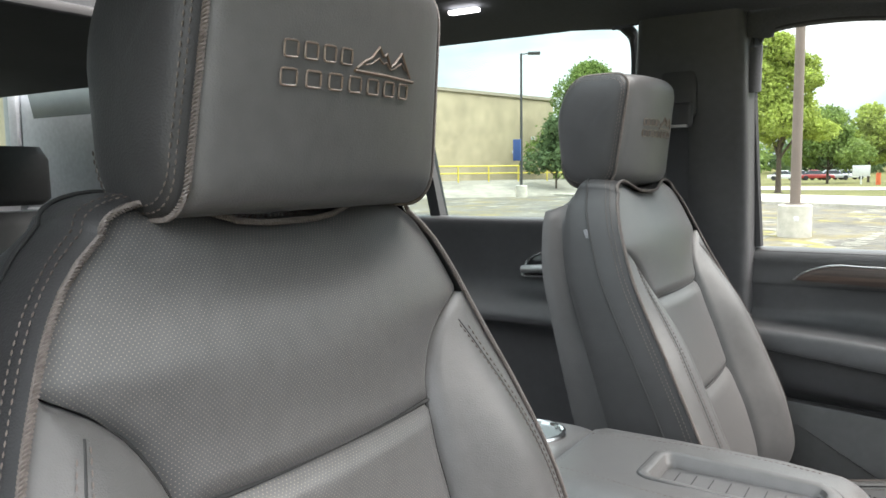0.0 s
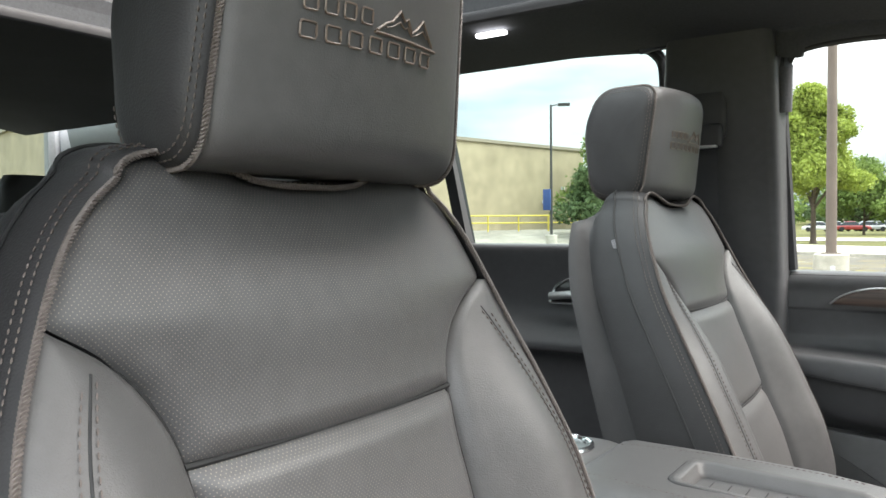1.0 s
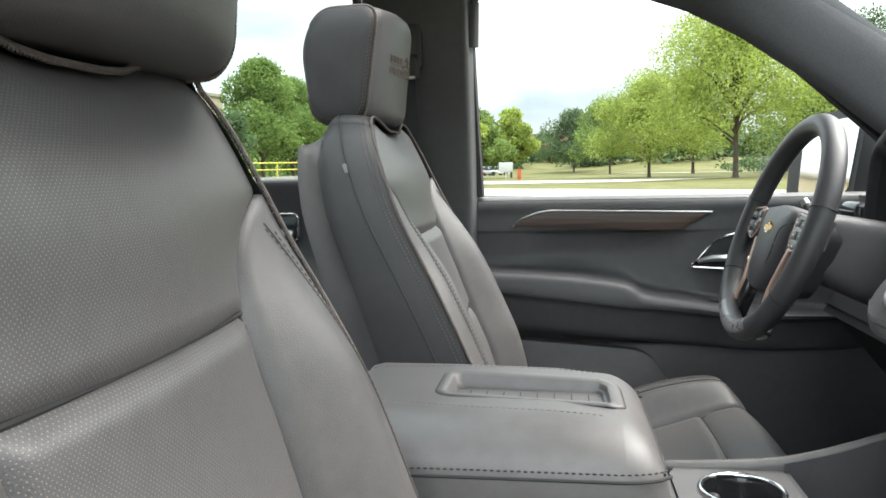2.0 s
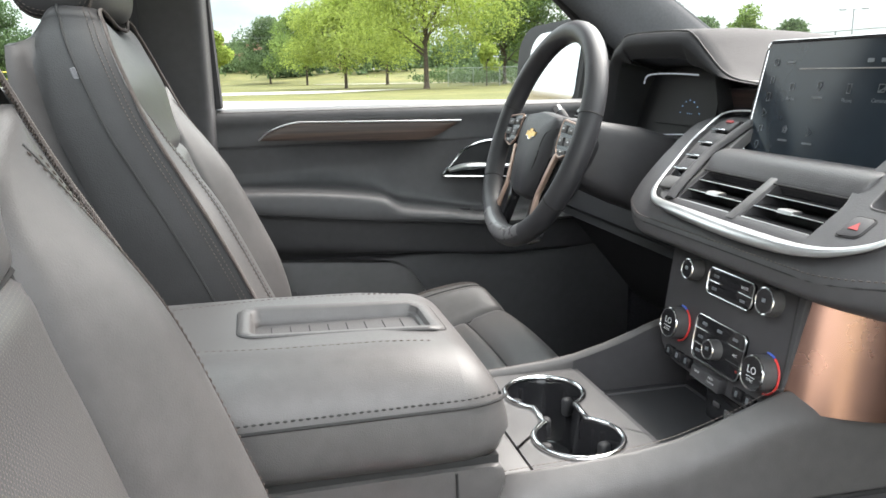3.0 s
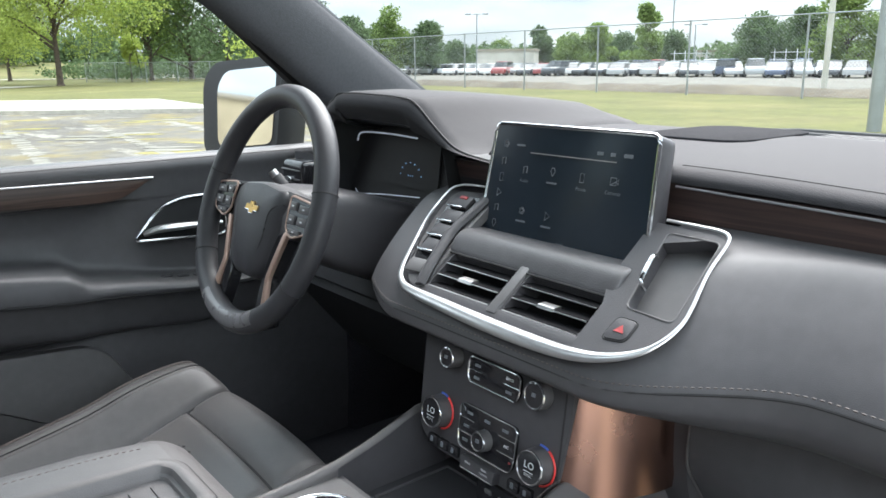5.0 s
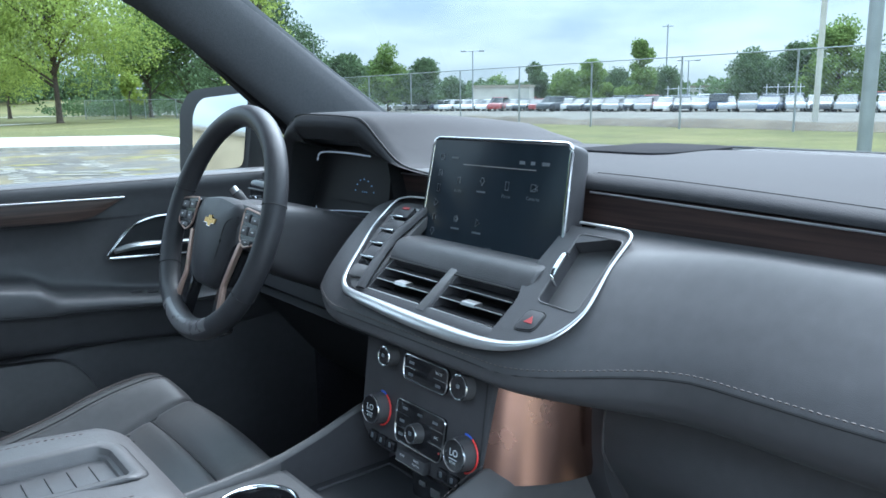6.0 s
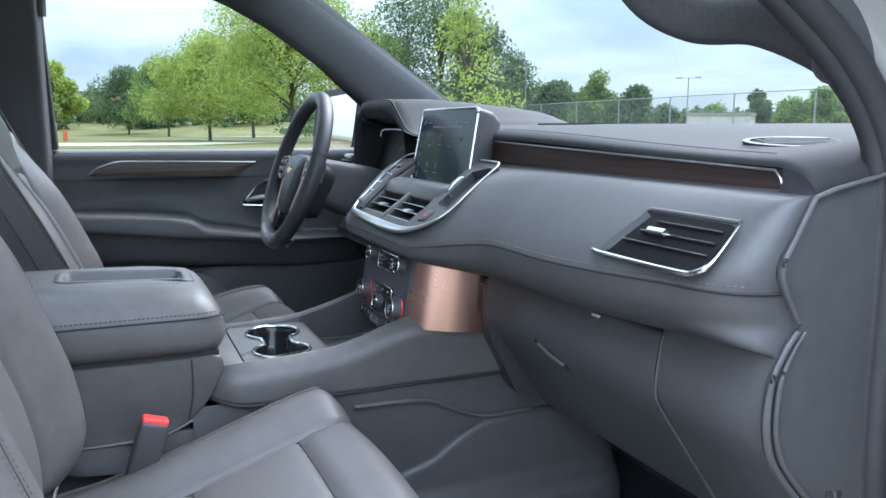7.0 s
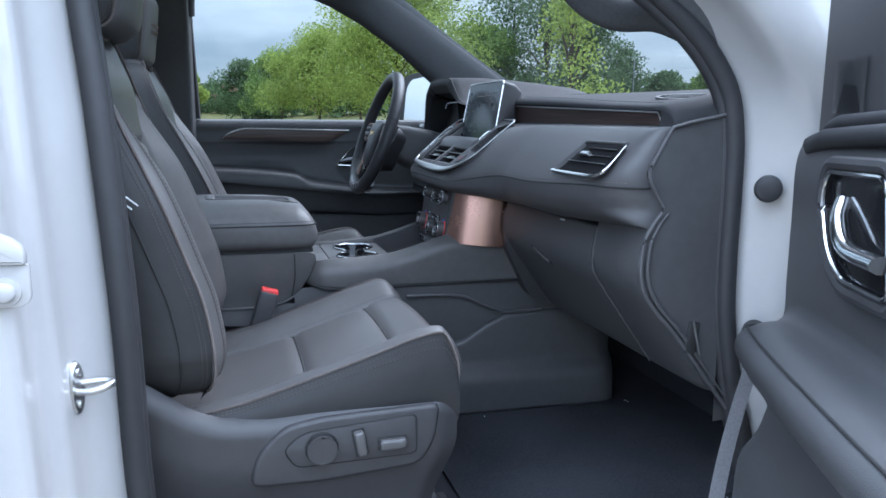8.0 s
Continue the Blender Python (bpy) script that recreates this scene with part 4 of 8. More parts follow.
def dash_profile(y):
    """The dash's cross-section, from the windscreen over the top and round the lip."""
    c, lx, lz = cen(y), lip_x(y), lip_z(y)
    fx, fz = lerp(0.600, 0.560, c), lerp(1.329, 1.318, c)
    d = smooth(-0.1, -0.78, y)
    return [V(1.10, y, 1.392), V(0.95, y, 1.404), V(0.80, y, 1.402 - 0.006 * d), V(0.70, y, 1.398 - 0.019 * d), V(0.652, y, 1.394 - 0.023 * d), V(0.634, y, 1.386 - 0.020 * d), V(0.630, y, 1.377 - 0.018 * d)], \
           [V(0.636, y, 1.336), V(0.626, y, 1.334), V(fx, y, fz), V(lerp(fx, lx, 0.45), y, lerp(fz, lz, 0.36)), V(lerp(fx, lx, 0.82), y, lerp(fz, lz, 0.74)),
            V(lx, y, lz), V(lx - 0.002, y, lz - 0.010), V(lx + 0.004, y, lerp(lz - 0.036, lz - 0.024, c)), V(lx + 0.03, y, lerp(lz - 0.062, lz - 0.034, c)), V(lx + 0.09, y, lerp(lz - 0.076, lz - 0.036, c)), V(0.70, y, lz - 0.078)]


ys_p = [-0.790, -0.789, -0.787, -0.784, -0.780, -0.775, -0.769, -0.762, -0.754, -0.745, -0.735, -0.72, -0.70] + [-0.68 + i * 0.0225 for i in range(26)] + [-0.09, -0.05, 0.0, 0.05, 0.10, 0.15, 0.18, 0.21, 0.25, 0.30, 0.40, 0.5, 0.6, 0.7, 0.80]


def sheet(rows):
    return loft(rows, caps=False, closed=False)


def end_round(p, y):
    """Rolls the passenger end of the dash face back to the kick panel."""
    xb = kick_x(p.z)
    r = min(0.080, max(0.022, xb - p.x))
    q = min(1.0, max(0.0, (-y - (0.79 - r)) / r))
    return V(lerp(p.x, max(p.x, xb), 1 - math.sqrt(1 - q * q)), p.y, p.z)


kick_x = curve([(0.86, 0.765), (0.91, 0.725), (1.00, 0.655), (1.09, 0.585), (1.12, 0.580), (1.155, 0.583), (1.190, 0.600), (1.209, 0.614), (1.228, 0.603), (1.264, 0.587), (1.300, 0.604), (1.333, 0.623)])


def top_round(p, y):
    """Drops the passenger end of the dash top to the kick panel."""
    q = min(1.0, max(0.0, (-y - 0.738) / 0.052))
    return V(p.x, p.y, lerp(p.z, min(p.z, 1.333 + 0.207 * (p.x - 0.623)), 1 - math.sqrt(1 - q * q)))


part("top_pad", join(sheet([[top_round(q, y) for q in spline(dash_profile(y)[0], 4)] for y in ys_p if y <= 0.181]), sheet([spline(dash_profile(y)[0], 4)[:11] for y in ys_p if y >= 0.179])), DASH_TOP, dash, "soft grained dash top", sharp=70)
# plane and outlines of the centre pod, which is let into the dash face
BO, BD = V(0.460, 0, 1.238), V(0.806, 0, 0.592)
BN = V(0, -1, 0).cross(BD).normalized()
bp = lambda a, b, h=0.0: BO + V(0, -1, 0) * a + BD * b + BN * h
side_l = rounded([(-0.120, 0.168), (-0.192, 0.165), (-0.204, 0.152), (-0.200, 0.108), (-0.185, 0.066), (-0.166, 0.022), (-0.146, 0.004), (-0.116, -0.002), (-0.116, 0.05)], [0.004, 0.012, 0.012, 0.03, 0.03, 0.03, 0.02, 0.004, 0.004], 5)
side_r = rounded([(0.124, 0.168), (0.205, 0.167), (0.216, 0.158), (0.218, 0.116), (0.226, 0.070), (0.226, 0.050), (0.216, 0.028), (0.198, 0.009), (0.168, -0.003), (0.145, -0.008), (0.137, -0.008), (0.137, 0.052), (0.124, 0.080)], [0.004, 0.01, 0.01, 0.02, 0.02, 0.02, 0.02, 0.02, 0.02, 0.008, 0.003, 0.010, 0.010], 5)


def inside(poly, a, b):
    odd = False
    for p, q in zip(poly, poly[1:] + poly[:1]):
        if (p[1] > b) != (q[1] > b) and a < p[0] + (b - p[1]) * (q[0] - p[0]) / (q[1] - p[1]):
            odd = not odd
    return odd


def let_in(p):
    """Sinks the dash face under the pod, so that its bezels and pocket lie open."""
    d = p - BO
    a, b, h = -p.y, d.dot(BD), d.dot(BN)
    if h > -0.038 and (inside(side_r, 0.175 + (a - 0.175) * 1.05, 0.08 + (b - 0.08) * 1.03) or inside(side_l, -0.16 + (a + 0.16) * 1.05, 0.08 + (b - 0.08) * 1.03)):
        return p - BN * (h + 0.038)
    return p


ys_f = sorted(set([y for y in ys_p if y < 0.26 and not 0.121 <= abs(y) <= 0.235] + [round(sg * (0.121 + 0.003 * i), 4) for i in range(39) for sg in (1, -1)]))
face_row = lambda y: [let_in(q) for q in spline(dash_profile(y)[1], 14)]
part("front_face", join(sheet([[end_round(q, y) for q in face_row(y)] for y in ys_f if y <= -0.139]), sheet([face_row(y) for y in ys_f if y >= 0.121]),
                        sheet([face_row(y)[57:] for y in ys_f if -0.139 <= y <= 0.121])), SOFT_TOP, dash, "leather wrapped dash face with a stitched lip", sharp=70)
part("end_cap", sheet([[top_round(dash_profile(y)[0][6], y), top_round(dash_profile(y)[0][6], y).lerp(end_round(dash_profile(y)[1][0], y), 0.5) + V(-0.003, 0, 0), end_round(dash_profile(y)[1][1], y)] for y in (-0.790, -0.786, -0.78, -0.772, -0.764, -0.756, -0.750)]), DASH_TOP, dash)
part("wood_backing", rbox(V(0.70, -0.42, 1.333), (0.11, 0.64, 0.040), 0), SEAM, dash)
part("wood_strip", patch(lambda s, t: V(0.634 + 0.002 * t + 0.006 * smooth(0.985, 1.0, s) ** 2, lerp(-0.100, -0.752, s), lerp(lerp(1.3765, 1.357, s), lerp(1.337, 1.334, s), t)), 40, 4), WOOD_Y, dash, "dark open-pore wood strip")
part("chrome_line", tube([V(0.6300, y, 1.3735 - 0.019 * (-0.125 - y) / 0.66) for y in [-0.125 - 0.615 * i / 20 for i in range(21)]] + [V(0.630, -0.748, 1.348), V(0.630, -0.753, 1.336)], 0.0014, 6), SATIN, dash)
part("wood_strip", patch(lambda s, t: V(0.628 + 0.002 * t, lerp(0.118, 0.262, s), lerp(1.3705, 1.346, t)), 8, 3), WOOD_Y, dash, "short dark wood strip beside the hood")
part("chrome_line", tube([V(0.6265, 0.118, 1.3720), V(0.6265, 0.262, 1.3720)], 0.0014, 6), SATIN, dash)
part("wood_backing", rbox(V(0.66, 0.195, 1.335), (0.060, 0.150, 0.070), 0.004), MATT, dash)
part("top_seam", tube([dash_profile(y)[0][4] + V(0, 0, -0.0002) for y in ys_p if -0.735 < y < -0.1], 0.0009, 6), SEAM, dash)
part("lip_seam", tube([end_round(V(lip_x(y) - 0.0012, y, lip_z(y) - 0.006), y) + V(0, -0.001 * smooth(-0.72, -0.78, y), 0) for y in ys_p if y < 0.26], 0.0018, 6), SEAM, dash)
part("stitching", stitches([end_round(V(lip_x(y) - 0.0014, y, lip_z(y) + 0.001), y) for y in [-0.78 + 1.02 * i / 120 for i in range(121)]], 0.0065, 0.0007), PIPING, dash, kind="stuff")
part("airbag_mark", lettering("AIRBAG", 0.012, V(0.672, -0.665, 1.3775), (0, -1, 0), (1, 0, 0.12)), SEAM, dash)
# defroster grille and speaker grille at the windscreen
part("speaker_grille", plate(rounded([(-0.085, -0.105), (0.085, -0.105), (0.085, 0.105), (-0.085, 0.105)], 0.05, 8), (0.925, 0.0, 1.4028), (0, -1, 0), (1, 0, 0), 0.003, 0.001), GRILLE, dash, "finely pierced speaker grille")
for i in range(5):
    part("defroster_slat", rbox(V(0.985 + i * 0.012, -0.30, 1.4005), (0.004, 0.40, 0.004), 0.001), PLASTIC, dash)
# oval top vent by the passenger's pillar
OVC, OVA = V(0.712, -0.690, 1.3795), V(0.36, -0.93, -0.02).normalized()
OVB = V(0.92, 0.36, 0.20).normalized()
ov = part("side_defroster", frame_ring(ring(0.060, 0.025, 32), ring(0.052, 0.019, 32), OVC, OVA, OVB, 0.004), PLASTIC, dash, "oval demister vent")
part("vent_hole", plate(ring(0.052, 0.019, 32), OVC + V(0, 0, 0.001), OVA, OVB, 0.001), SEAM, ov)
for i in range(5):
    part("slat", rbox(OVC + OVB * (-0.0135 + i * 0.0068) + V(0, 0, 0.003), (0.0026, 0.094 - abs(i - 2) * 0.016, 0.004), 0.0008, 1, pose(0, 0, 0, 0, -12, 20)), PLASTIC_GREY, ov)

# passenger vent: chrome lower lip, flat plate painted black for the cavity's shade, slats and tab
PVZ = V(0.66, 0, 0.75).normalized()
vn = V(0, -1, 0).cross(PVZ).normalized()
vp = lambda a, b, h=0.004: V(0.5446, -0.664, 1.2760) + V(0, -1, 0) * a + PVZ * b + vn * h
pv = part("passenger_vent", plate(rounded([(-0.062, -0.025), (0.080, -0.025), (0.094, -0.010), (0.094, 0.036), (-0.034, 0.036)], 0.007), vp(0, 0, 0.0), (0, -1, 0), PVZ, 0.0035, 0.001), VENT_SHADE, dash, "passenger air vent with chrome lower lip")
part("vent_cheek", sheet([[vp(-0.076, -0.028, 0.0046), vp(-0.070, -0.024, 0.0070), vp(-0.056, -0.022, 0.0036)], [vp(-0.058, 0.004, 0.0046), vp(-0.053, 0.006, 0.0070), vp(-0.042, 0.006, 0.0036)], [vp(-0.040, 0.036, 0.0046), vp(-0.036, 0.034, 0.0070), vp(-0.028, 0.030, 0.0036)]]), SOFT, pv, "soft sloping cheek beside the slats")
part("vent_hood", tube(spline([vp(-0.042, 0.033, 0.003), vp(-0.036, 0.0385, 0.003), vp(-0.02, 0.0395, 0.003), vp(0.097, 0.0395, 0.003)], 5), 0.0028, 8), SOFT_TOP, pv)
part("vent_lip", tube(spline([vp(-0.078, -0.026), vp(-0.070, -0.0285), vp(0.06, -0.0285), vp(0.086, -0.024), vp(0.097, -0.009), vp(0.098, 0.036)], 6), lambda q: 0.0028 - 0.0014 * smooth(0.72, 0.9, q), 8), CHROME, pv, "chrome lip")
for i in range(3):
    b = -0.005 + i * 0.0145
    part("slat", rbox(vp(0.023 + 0.008 * i, b, 0.0050), (0.004, 0.130 - 0.016 * i, 0.0014), 0.0006, 1, pose(0, 0, 0, 0, -25, 0)), VENT_SHADE, pv)
    part("slat_edge", tube([vp(-0.042 + 0.016 * i, b, 0.0068), vp(0.088, b, 0.0068)], 0.0006, 6), SATIN, pv, "thin bright slat edge")
tb = vp(0.004, 0.0100, 0.0075)
part("vent_tab", loft([[tb + V(0, y, 0) + PVZ * q[0] + vn * q[1] for q in rounded([(-0.0035, -0.002), (0.0035, -0.002), (0.0035, 0.004), (-0.0035, 0.005)], 0.0015, 3)] for y in (-0.0135, -0.0125, 0.0125, 0.0135)]), SATIN, pv, "chrome vent tab")

# glovebox and the fillers round it
gb = part("glovebox", loft([[V(p[0] + 0.0, y, p[1]) for p in rounded([(0.590, 1.163), (0.577, 1.091), (0.706, 0.908), (0.80, 0.905), (0.80, 1.163)], [0.006, 0.035, 0.02, 0.01, 0.01], 6)] for y in (-0.628, -0.625, -0.20, -0.194)]), DOOR_TRIM, dash, "closed glovebox door")
# Lighter tubes: painted highlight along the outboard gap, small trim inboard.
for yy in (-0.6315, -0.1915):
    part("glovebox_glint_trim", tube(spline([V(0.590, yy, 1.160), V(0.5835, yy, 1.115), V(0.583, yy, 1.095), V(0.590, yy, 1.075), V(0.640, yy, 1.003), V(0.705, yy, 0.911)], 5), 0.0016, 8), PLASTIC_GREY, gb)
part("latch_well", plate(rounded([(-0.032, 0.018), (0.036, -0.010), (0.040, -0.024), (-0.010, -0.014), (-0.036, 0.004)], 0.006), (0.5925, -0.385, 1.072), (0, -1, 0), (-0.576, 0, 0.817), 0.002), GLOSS, gb)
part("latch", tube([V(0.580, -0.368, 1.084), V(0.588, -0.388, 1.071), V(0.597, -0.415, 1.060)], 0.0030, 8), PLASTIC_GREY, gb, "small latch handle")
part("white_tab", rbox(V(0.5765, -0.517, 1.160), (0.004, 0.016, 0.003), 0.0008, 1), MARK, dash, "tiny white tab in the glovebox gap")
part("filler_outboard", loft([[V(p[0] + dx, y, p[1]) for p in rounded([(0.594, 1.186), (0.579, 1.093), (0.710, 0.905), (0.82, 0.90), (0.82, 1.186)], [0.006, 0.035, 0.02, 0.01, 0.01], 6)] for y, dx in ((-0.787, 0.012), (-0.775, 0.002), (-0.70, 0.0), (-0.632, 0.0))]), DOOR_TRIM, dash)
part("filler_inboard", loft([[V(p[0], y, p[1]) for p in rounded([(0.586, 1.15), (0.586, 1.06), (0.65, 0.93), (0.80, 0.90), (0.80, 1.15)], 0.03, 5)] for y in (-0.190, -0.150)]), PLASTIC, dash)
part("under_panel", rbox(V(0.86, -0.45, 0.92), (0.20, 0.66, 0.03), 0.01), PLASTIC, dash)
part("fire_wall", rbox(V(1.08, 0, 1.0), (0.06, 1.62, 0.72), 0), CARPET, dash)
part("dash_core", rbox(V(0.90, -0.28, 1.20), (0.36, 1.0, 0.36), 0.02), SEAM, dash)

# centre bezel on a sloping plane
bez = part("bezel_driver_side", plate(side_l, bp(0, 0, -0.012), (0, -1, 0), BD, 0.012, 0.003), PLASTIC_GREY, dash, "grey bezel with drive buttons")
POCKET = rounded([(0.163, 0.055), (0.219, 0.052), (0.212, 0.156), (0.150, 0.157)], 0.008)
bezr = part("bezel_passenger_side", frame_ring(side_r, radial(side_r, POCKET), bp(0, 0, -0.032), (0, -1, 0), BD, 0.034), PLASTIC, dash, "grey bezel with an open pocket")
chrome_path = spline([bp(a, b, 0.002 + 0.012 * max(0.0, b)) for a, b in ((-0.122, 0.173), (-0.160, 0.174), (-0.194, 0.170), (-0.209, 0.155), (-0.205, 0.108), (-0.190, 0.065), (-0.170, 0.018), (-0.150, -0.001), (-0.125, -0.008), (-0.060, -0.012), (0.010, -0.015), (0.080, -0.016), (0.135, -0.014),
                      (0.175, -0.006), (0.205, 0.010), (0.221, 0.030), (0.228, 0.053), (0.227, 0.074), (0.220, 0.116), (0.219, 0.155), (0.214, 0.166), (0.203, 0.170), (0.180, 0.171), (0.140, 0.172))], 8)
part("chrome_band", tube(chrome_path, lambda q: 0.0019 + 0.0075 * math.exp(-((q - 0.45) / 0.145) ** 2), 12, flat=0.6, up=BN), SATIN, dash, "chrome band under the vents")
# the drive buttons in their sunken column
part("button_well", plate(rounded([(-0.140, 0.155), (-0.188, 0.155), (-0.192, 0.140), (-0.170, 0.040), (-0.142, 0.036)], 0.008), bp(0, 0, -0.004), (0, -1, 0), BD, 0.0048), GLOSS, bez)
part("column_rib", tube(spline([bp(-0.128, 0.160, 0.002), bp(-0.134, 0.120, 0.003), bp(-0.136, 0.085, 0.004), bp(-0.124, 0.030, 0.003), bp(-0.118, 0.004, 0.000)], 6), 0.0085, 10, flat=0.7, up=BN), PLASTIC, bez)
for a, b in ((-0.170, 0.128), (-0.165, 0.101), (-0.159, 0.075), (-0.153, 0.049)):
    k = part("drive_button", rbox(bp(a + 0.003, b + 0.013, 0.003), (0.021, 0.036, 0.006), 0.002, 2, pose(0, 0, 0, 0, -36, 0)), PLASTIC, bez)
    part("button_edge", rbox(bp(a, b + 0.002, 0.0066), (0.0034, 0.030, 0.0026), 0.001, 2, pose(0, 0, 0, 0, -36, 0)), CHROME, k, "chrome button edge")
part("park_button", rbox(bp(-0.147, 0.028, 0.002), (0.022, 0.034, 0.006), 0.003, 2, pose(0, 0, 0, 0, -36, 8)), PLASTIC_GREY, bez)
part("red_mark", rbox(bp(-0.165, 0.147, 0.0068), (0.004, 0.014, 0.0012), 0, 1, pose(0, 0, 0, 0, -36, 0)), DULL_RED, bez)
# the pocket, its clip and the hazard switch
part("pocket", plate([V((p[0] - 0.183) * 1.04 + 0.183, (p[1] - 0.10) * 1.03 + 0.10) for p in POCKET][::-1], bp(0, 0, -0.018), (0, -1, 0), BD, 0.004), PLASTIC_GREY, bezr, "flat floor of the open pocket")
part("pocket_lip", tube([bp(*q, 0.0018) for q in POCKET], 0.0012, 6, closed=True), PLASTIC_GREY, bezr)
part("pocket_tab", tube(spline([bp(0.164, 0.084, -0.004), bp(0.163, 0.088, 0.008), bp(0.158, 0.118, 0.009), bp(0.157, 0.123, 0.002)], 5), 0.0026, 8, flat=0.6), CHROME, bezr, "chrome clip")
hz = part("hazard_switch", plate(rounded([(0.162, 0.014), (0.187, 0.018), (0.188, 0.042), (0.164, 0.042)], 0.007), bp(0, 0, 0.001), (0, -1, 0), BD, 0.003, 0.001), PLASTIC, bezr)
part("hazard_gap", tube([bp(p[0], p[1], 0.002) for p in rounded([(0.161, 0.013), (0.188, 0.017), (0.189, 0.043), (0.163, 0.043)], 0.007)], 0.0009, 6, closed=True), SEAM, hz)
part("hazard_triangle", plate([V(0.1698, 0.0245), V(0.1815, 0.0245), V(0.1758, 0.0335)], bp(0, 0, 0.0042), (0, -1, 0), BD, 0.0006), DULL_RED, hz, "red triangle")
# twin centre vents, sunk under the slope of the bezel
TILT36 = pose(0, 0, 0, 0, -36.3, 0)
part("vent_box", rbox(bp(0.012, 0.036, -0.040), (0.075, 0.252, 0.010), 0, 1, TILT36), SEAM, dash)
for va, hw in ((-0.0535, 0.0585), (0.0780, 0.0575)):
    box = lambda g: rounded([(-hw + g, 0.008 + g), (hw - g, 0.008 + g), (hw - g, 0.066 - g), (-hw + g, 0.066 - g)], 0.005)
    cv = part("centre_vent", frame_ring(box(0.0), box(0.003), bp(va, 0, -0.032), (0, -1, 0), BD, 0.030), PLASTIC, dash, "centre air vent")
    for i in range(3):
        sc = bp(va, 0.017 + i * 0.0185, -0.008)
        # slats carry the painted vent shade as well
        part("slat", rbox(sc, (0.020, 2 * hw - 0.007, 0.0020), 0.0008, 1, pose(0, 0, 0, 0, 4, 0)), VENT_SHADE, cv)
        part("slat_edge", tube([sc + V(-0.0102, hw - 0.004, 0.0008), sc + V(-0.0102, 0.004 - hw, 0.0008)], 0.0007, 6), SATIN, cv, "thin bright slat edge")
    tb = bp(va - 0.002, 0.0355, -0.006)
    part("vent_tab", loft([[tb + V(x, y, z) for x, z in rounded([(-0.012, -0.0016), (0.002, -0.0016), (0.002, 0.0022), (-0.009, 0.0022)], 0.0010, 3)] for y in (-0.0115, -0.0105, 0.0105, 0.0115)]), SATIN, cv, "chrome vent tab")
part("vent_divider", rbox(bp(0.0128, 0.036, -0.006), (0.072, 0.0155, 0.016), 0.003, 2, TILT36), PLASTIC_GREY, dash)
part("vent_sill", plate(rounded([(-0.118, -0.008), (0.139, -0.010), (0.139, 0.009), (-0.118, 0.009)], 0.003), bp(0, 0, -0.010), (0, -1, 0), BD, 0.010, 0.002), PLASTIC, dash, "ledge between vents and chrome band")
part("padded_roll", loft([[V(0.5385 + p[0] * k, y - 0.006, 1.2845 + p[1] * k) for p in rounded([(-0.030, -0.015), (0.03, -0.016), (0.032, 0.014), (-0.012, 0.017)], [0.012, 0.006, 0.006, 0.020], 7)] for y, k in ((-0.1355, 0.82), (-0.134, 0.93), (-0.130, 1.0), (0.124, 1.0), (0.128, 0.93), (0.1295, 0.82))]), SOFT, dash, "padded leather roll under the screen")
part("roll_seam", tube([V(0.5100, y, 1.2750) for y in (-0.134, 0.117)], 0.0012, 6), SEAM, dash)

# touch screen
scr = thing("touch_screen", (0.60, 0, 1.40), "upright dark touch screen in a chrome bezel on the dash", "touch screen")
SX, SZ = V(0, -1, 0), V(0.185, 0, 0.983).normalized()
SN = SX.cross(SZ)
SO = V(0.588, 0, 1.366)
so = rounded([(-0.133, -0.082), (0.133, -0.082), (0.126, 0.066), (-0.126, 0.066)], 0.010, 5)
sp = lambda a, b, h=0.0: SO + SX * a + SZ * b + SN * h
part("housing", loft([[sp(p[0] * k, p[1] * k, h) for p in so] for k, h in ((0.82, -0.055), (0.97, -0.03), (1.0, -0.004), (0.99, 0.0))]), PLASTIC, scr)
disp = part("display", plate([p * 0.975 for p in so], sp(0, 0, 0.0), SX, SZ, 0.002), SCREEN, scr, "dark display")
part("chrome_bezel", tube([sp(p[0] * 0.99, p[1] * 0.99, 0.001) for p in so], 0.0026, 8, closed=True), CHROME, scr, "chrome bezel")
DIM = shader("dim_icon", (0.12, 0.13, 0.14), 0.3)
FACE = pose(0, 0, 0, 0, 10.7, 0)


def icon(kind, a, b):
    """A small line drawing on the display."""
    pts = {"note": [(-0.003, -0.004), (-0.003, 0.004), (0.003, 0.005), (0.003, -0.003)], "drop": [(0.0, -0.005), (0.0035, 0.001), (0.002, 0.005), (-0.002, 0.005), (-0.0035, 0.001), (0.0, -0.005)],
           "phone": [(-0.0028, -0.005), (0.0028, -0.005), (0.0028, 0.005), (-0.0028, 0.005), (-0.0028, -0.005)], "camera": [(-0.005, -0.004), (0.003, -0.004), (0.003, 0.004), (-0.005, 0.004), (-0.005, -0.004), (0.003, 0.0), (0.006, 0.003), (0.006, -0.003), (0.003, 0.0)],
           "play": [(-0.003, -0.005), (0.004, 0.0), (-0.003, 0.005), (-0.003, -0.005)]}.get(kind)
    if kind == "dots":
        return join(*[tube([sp(a + q * math.cos(t), b + q * math.sin(t), 0.0026) for q, t in ((0.0015 * k + r, 1.3 * j) for j in range(6))], 0.0006, 5) for k, r in ((1, 0.001), (2, 0.0015))])
    return tube([sp(a + x, b + y, 0.0026) for x, y in pts], 0.0006, 5)


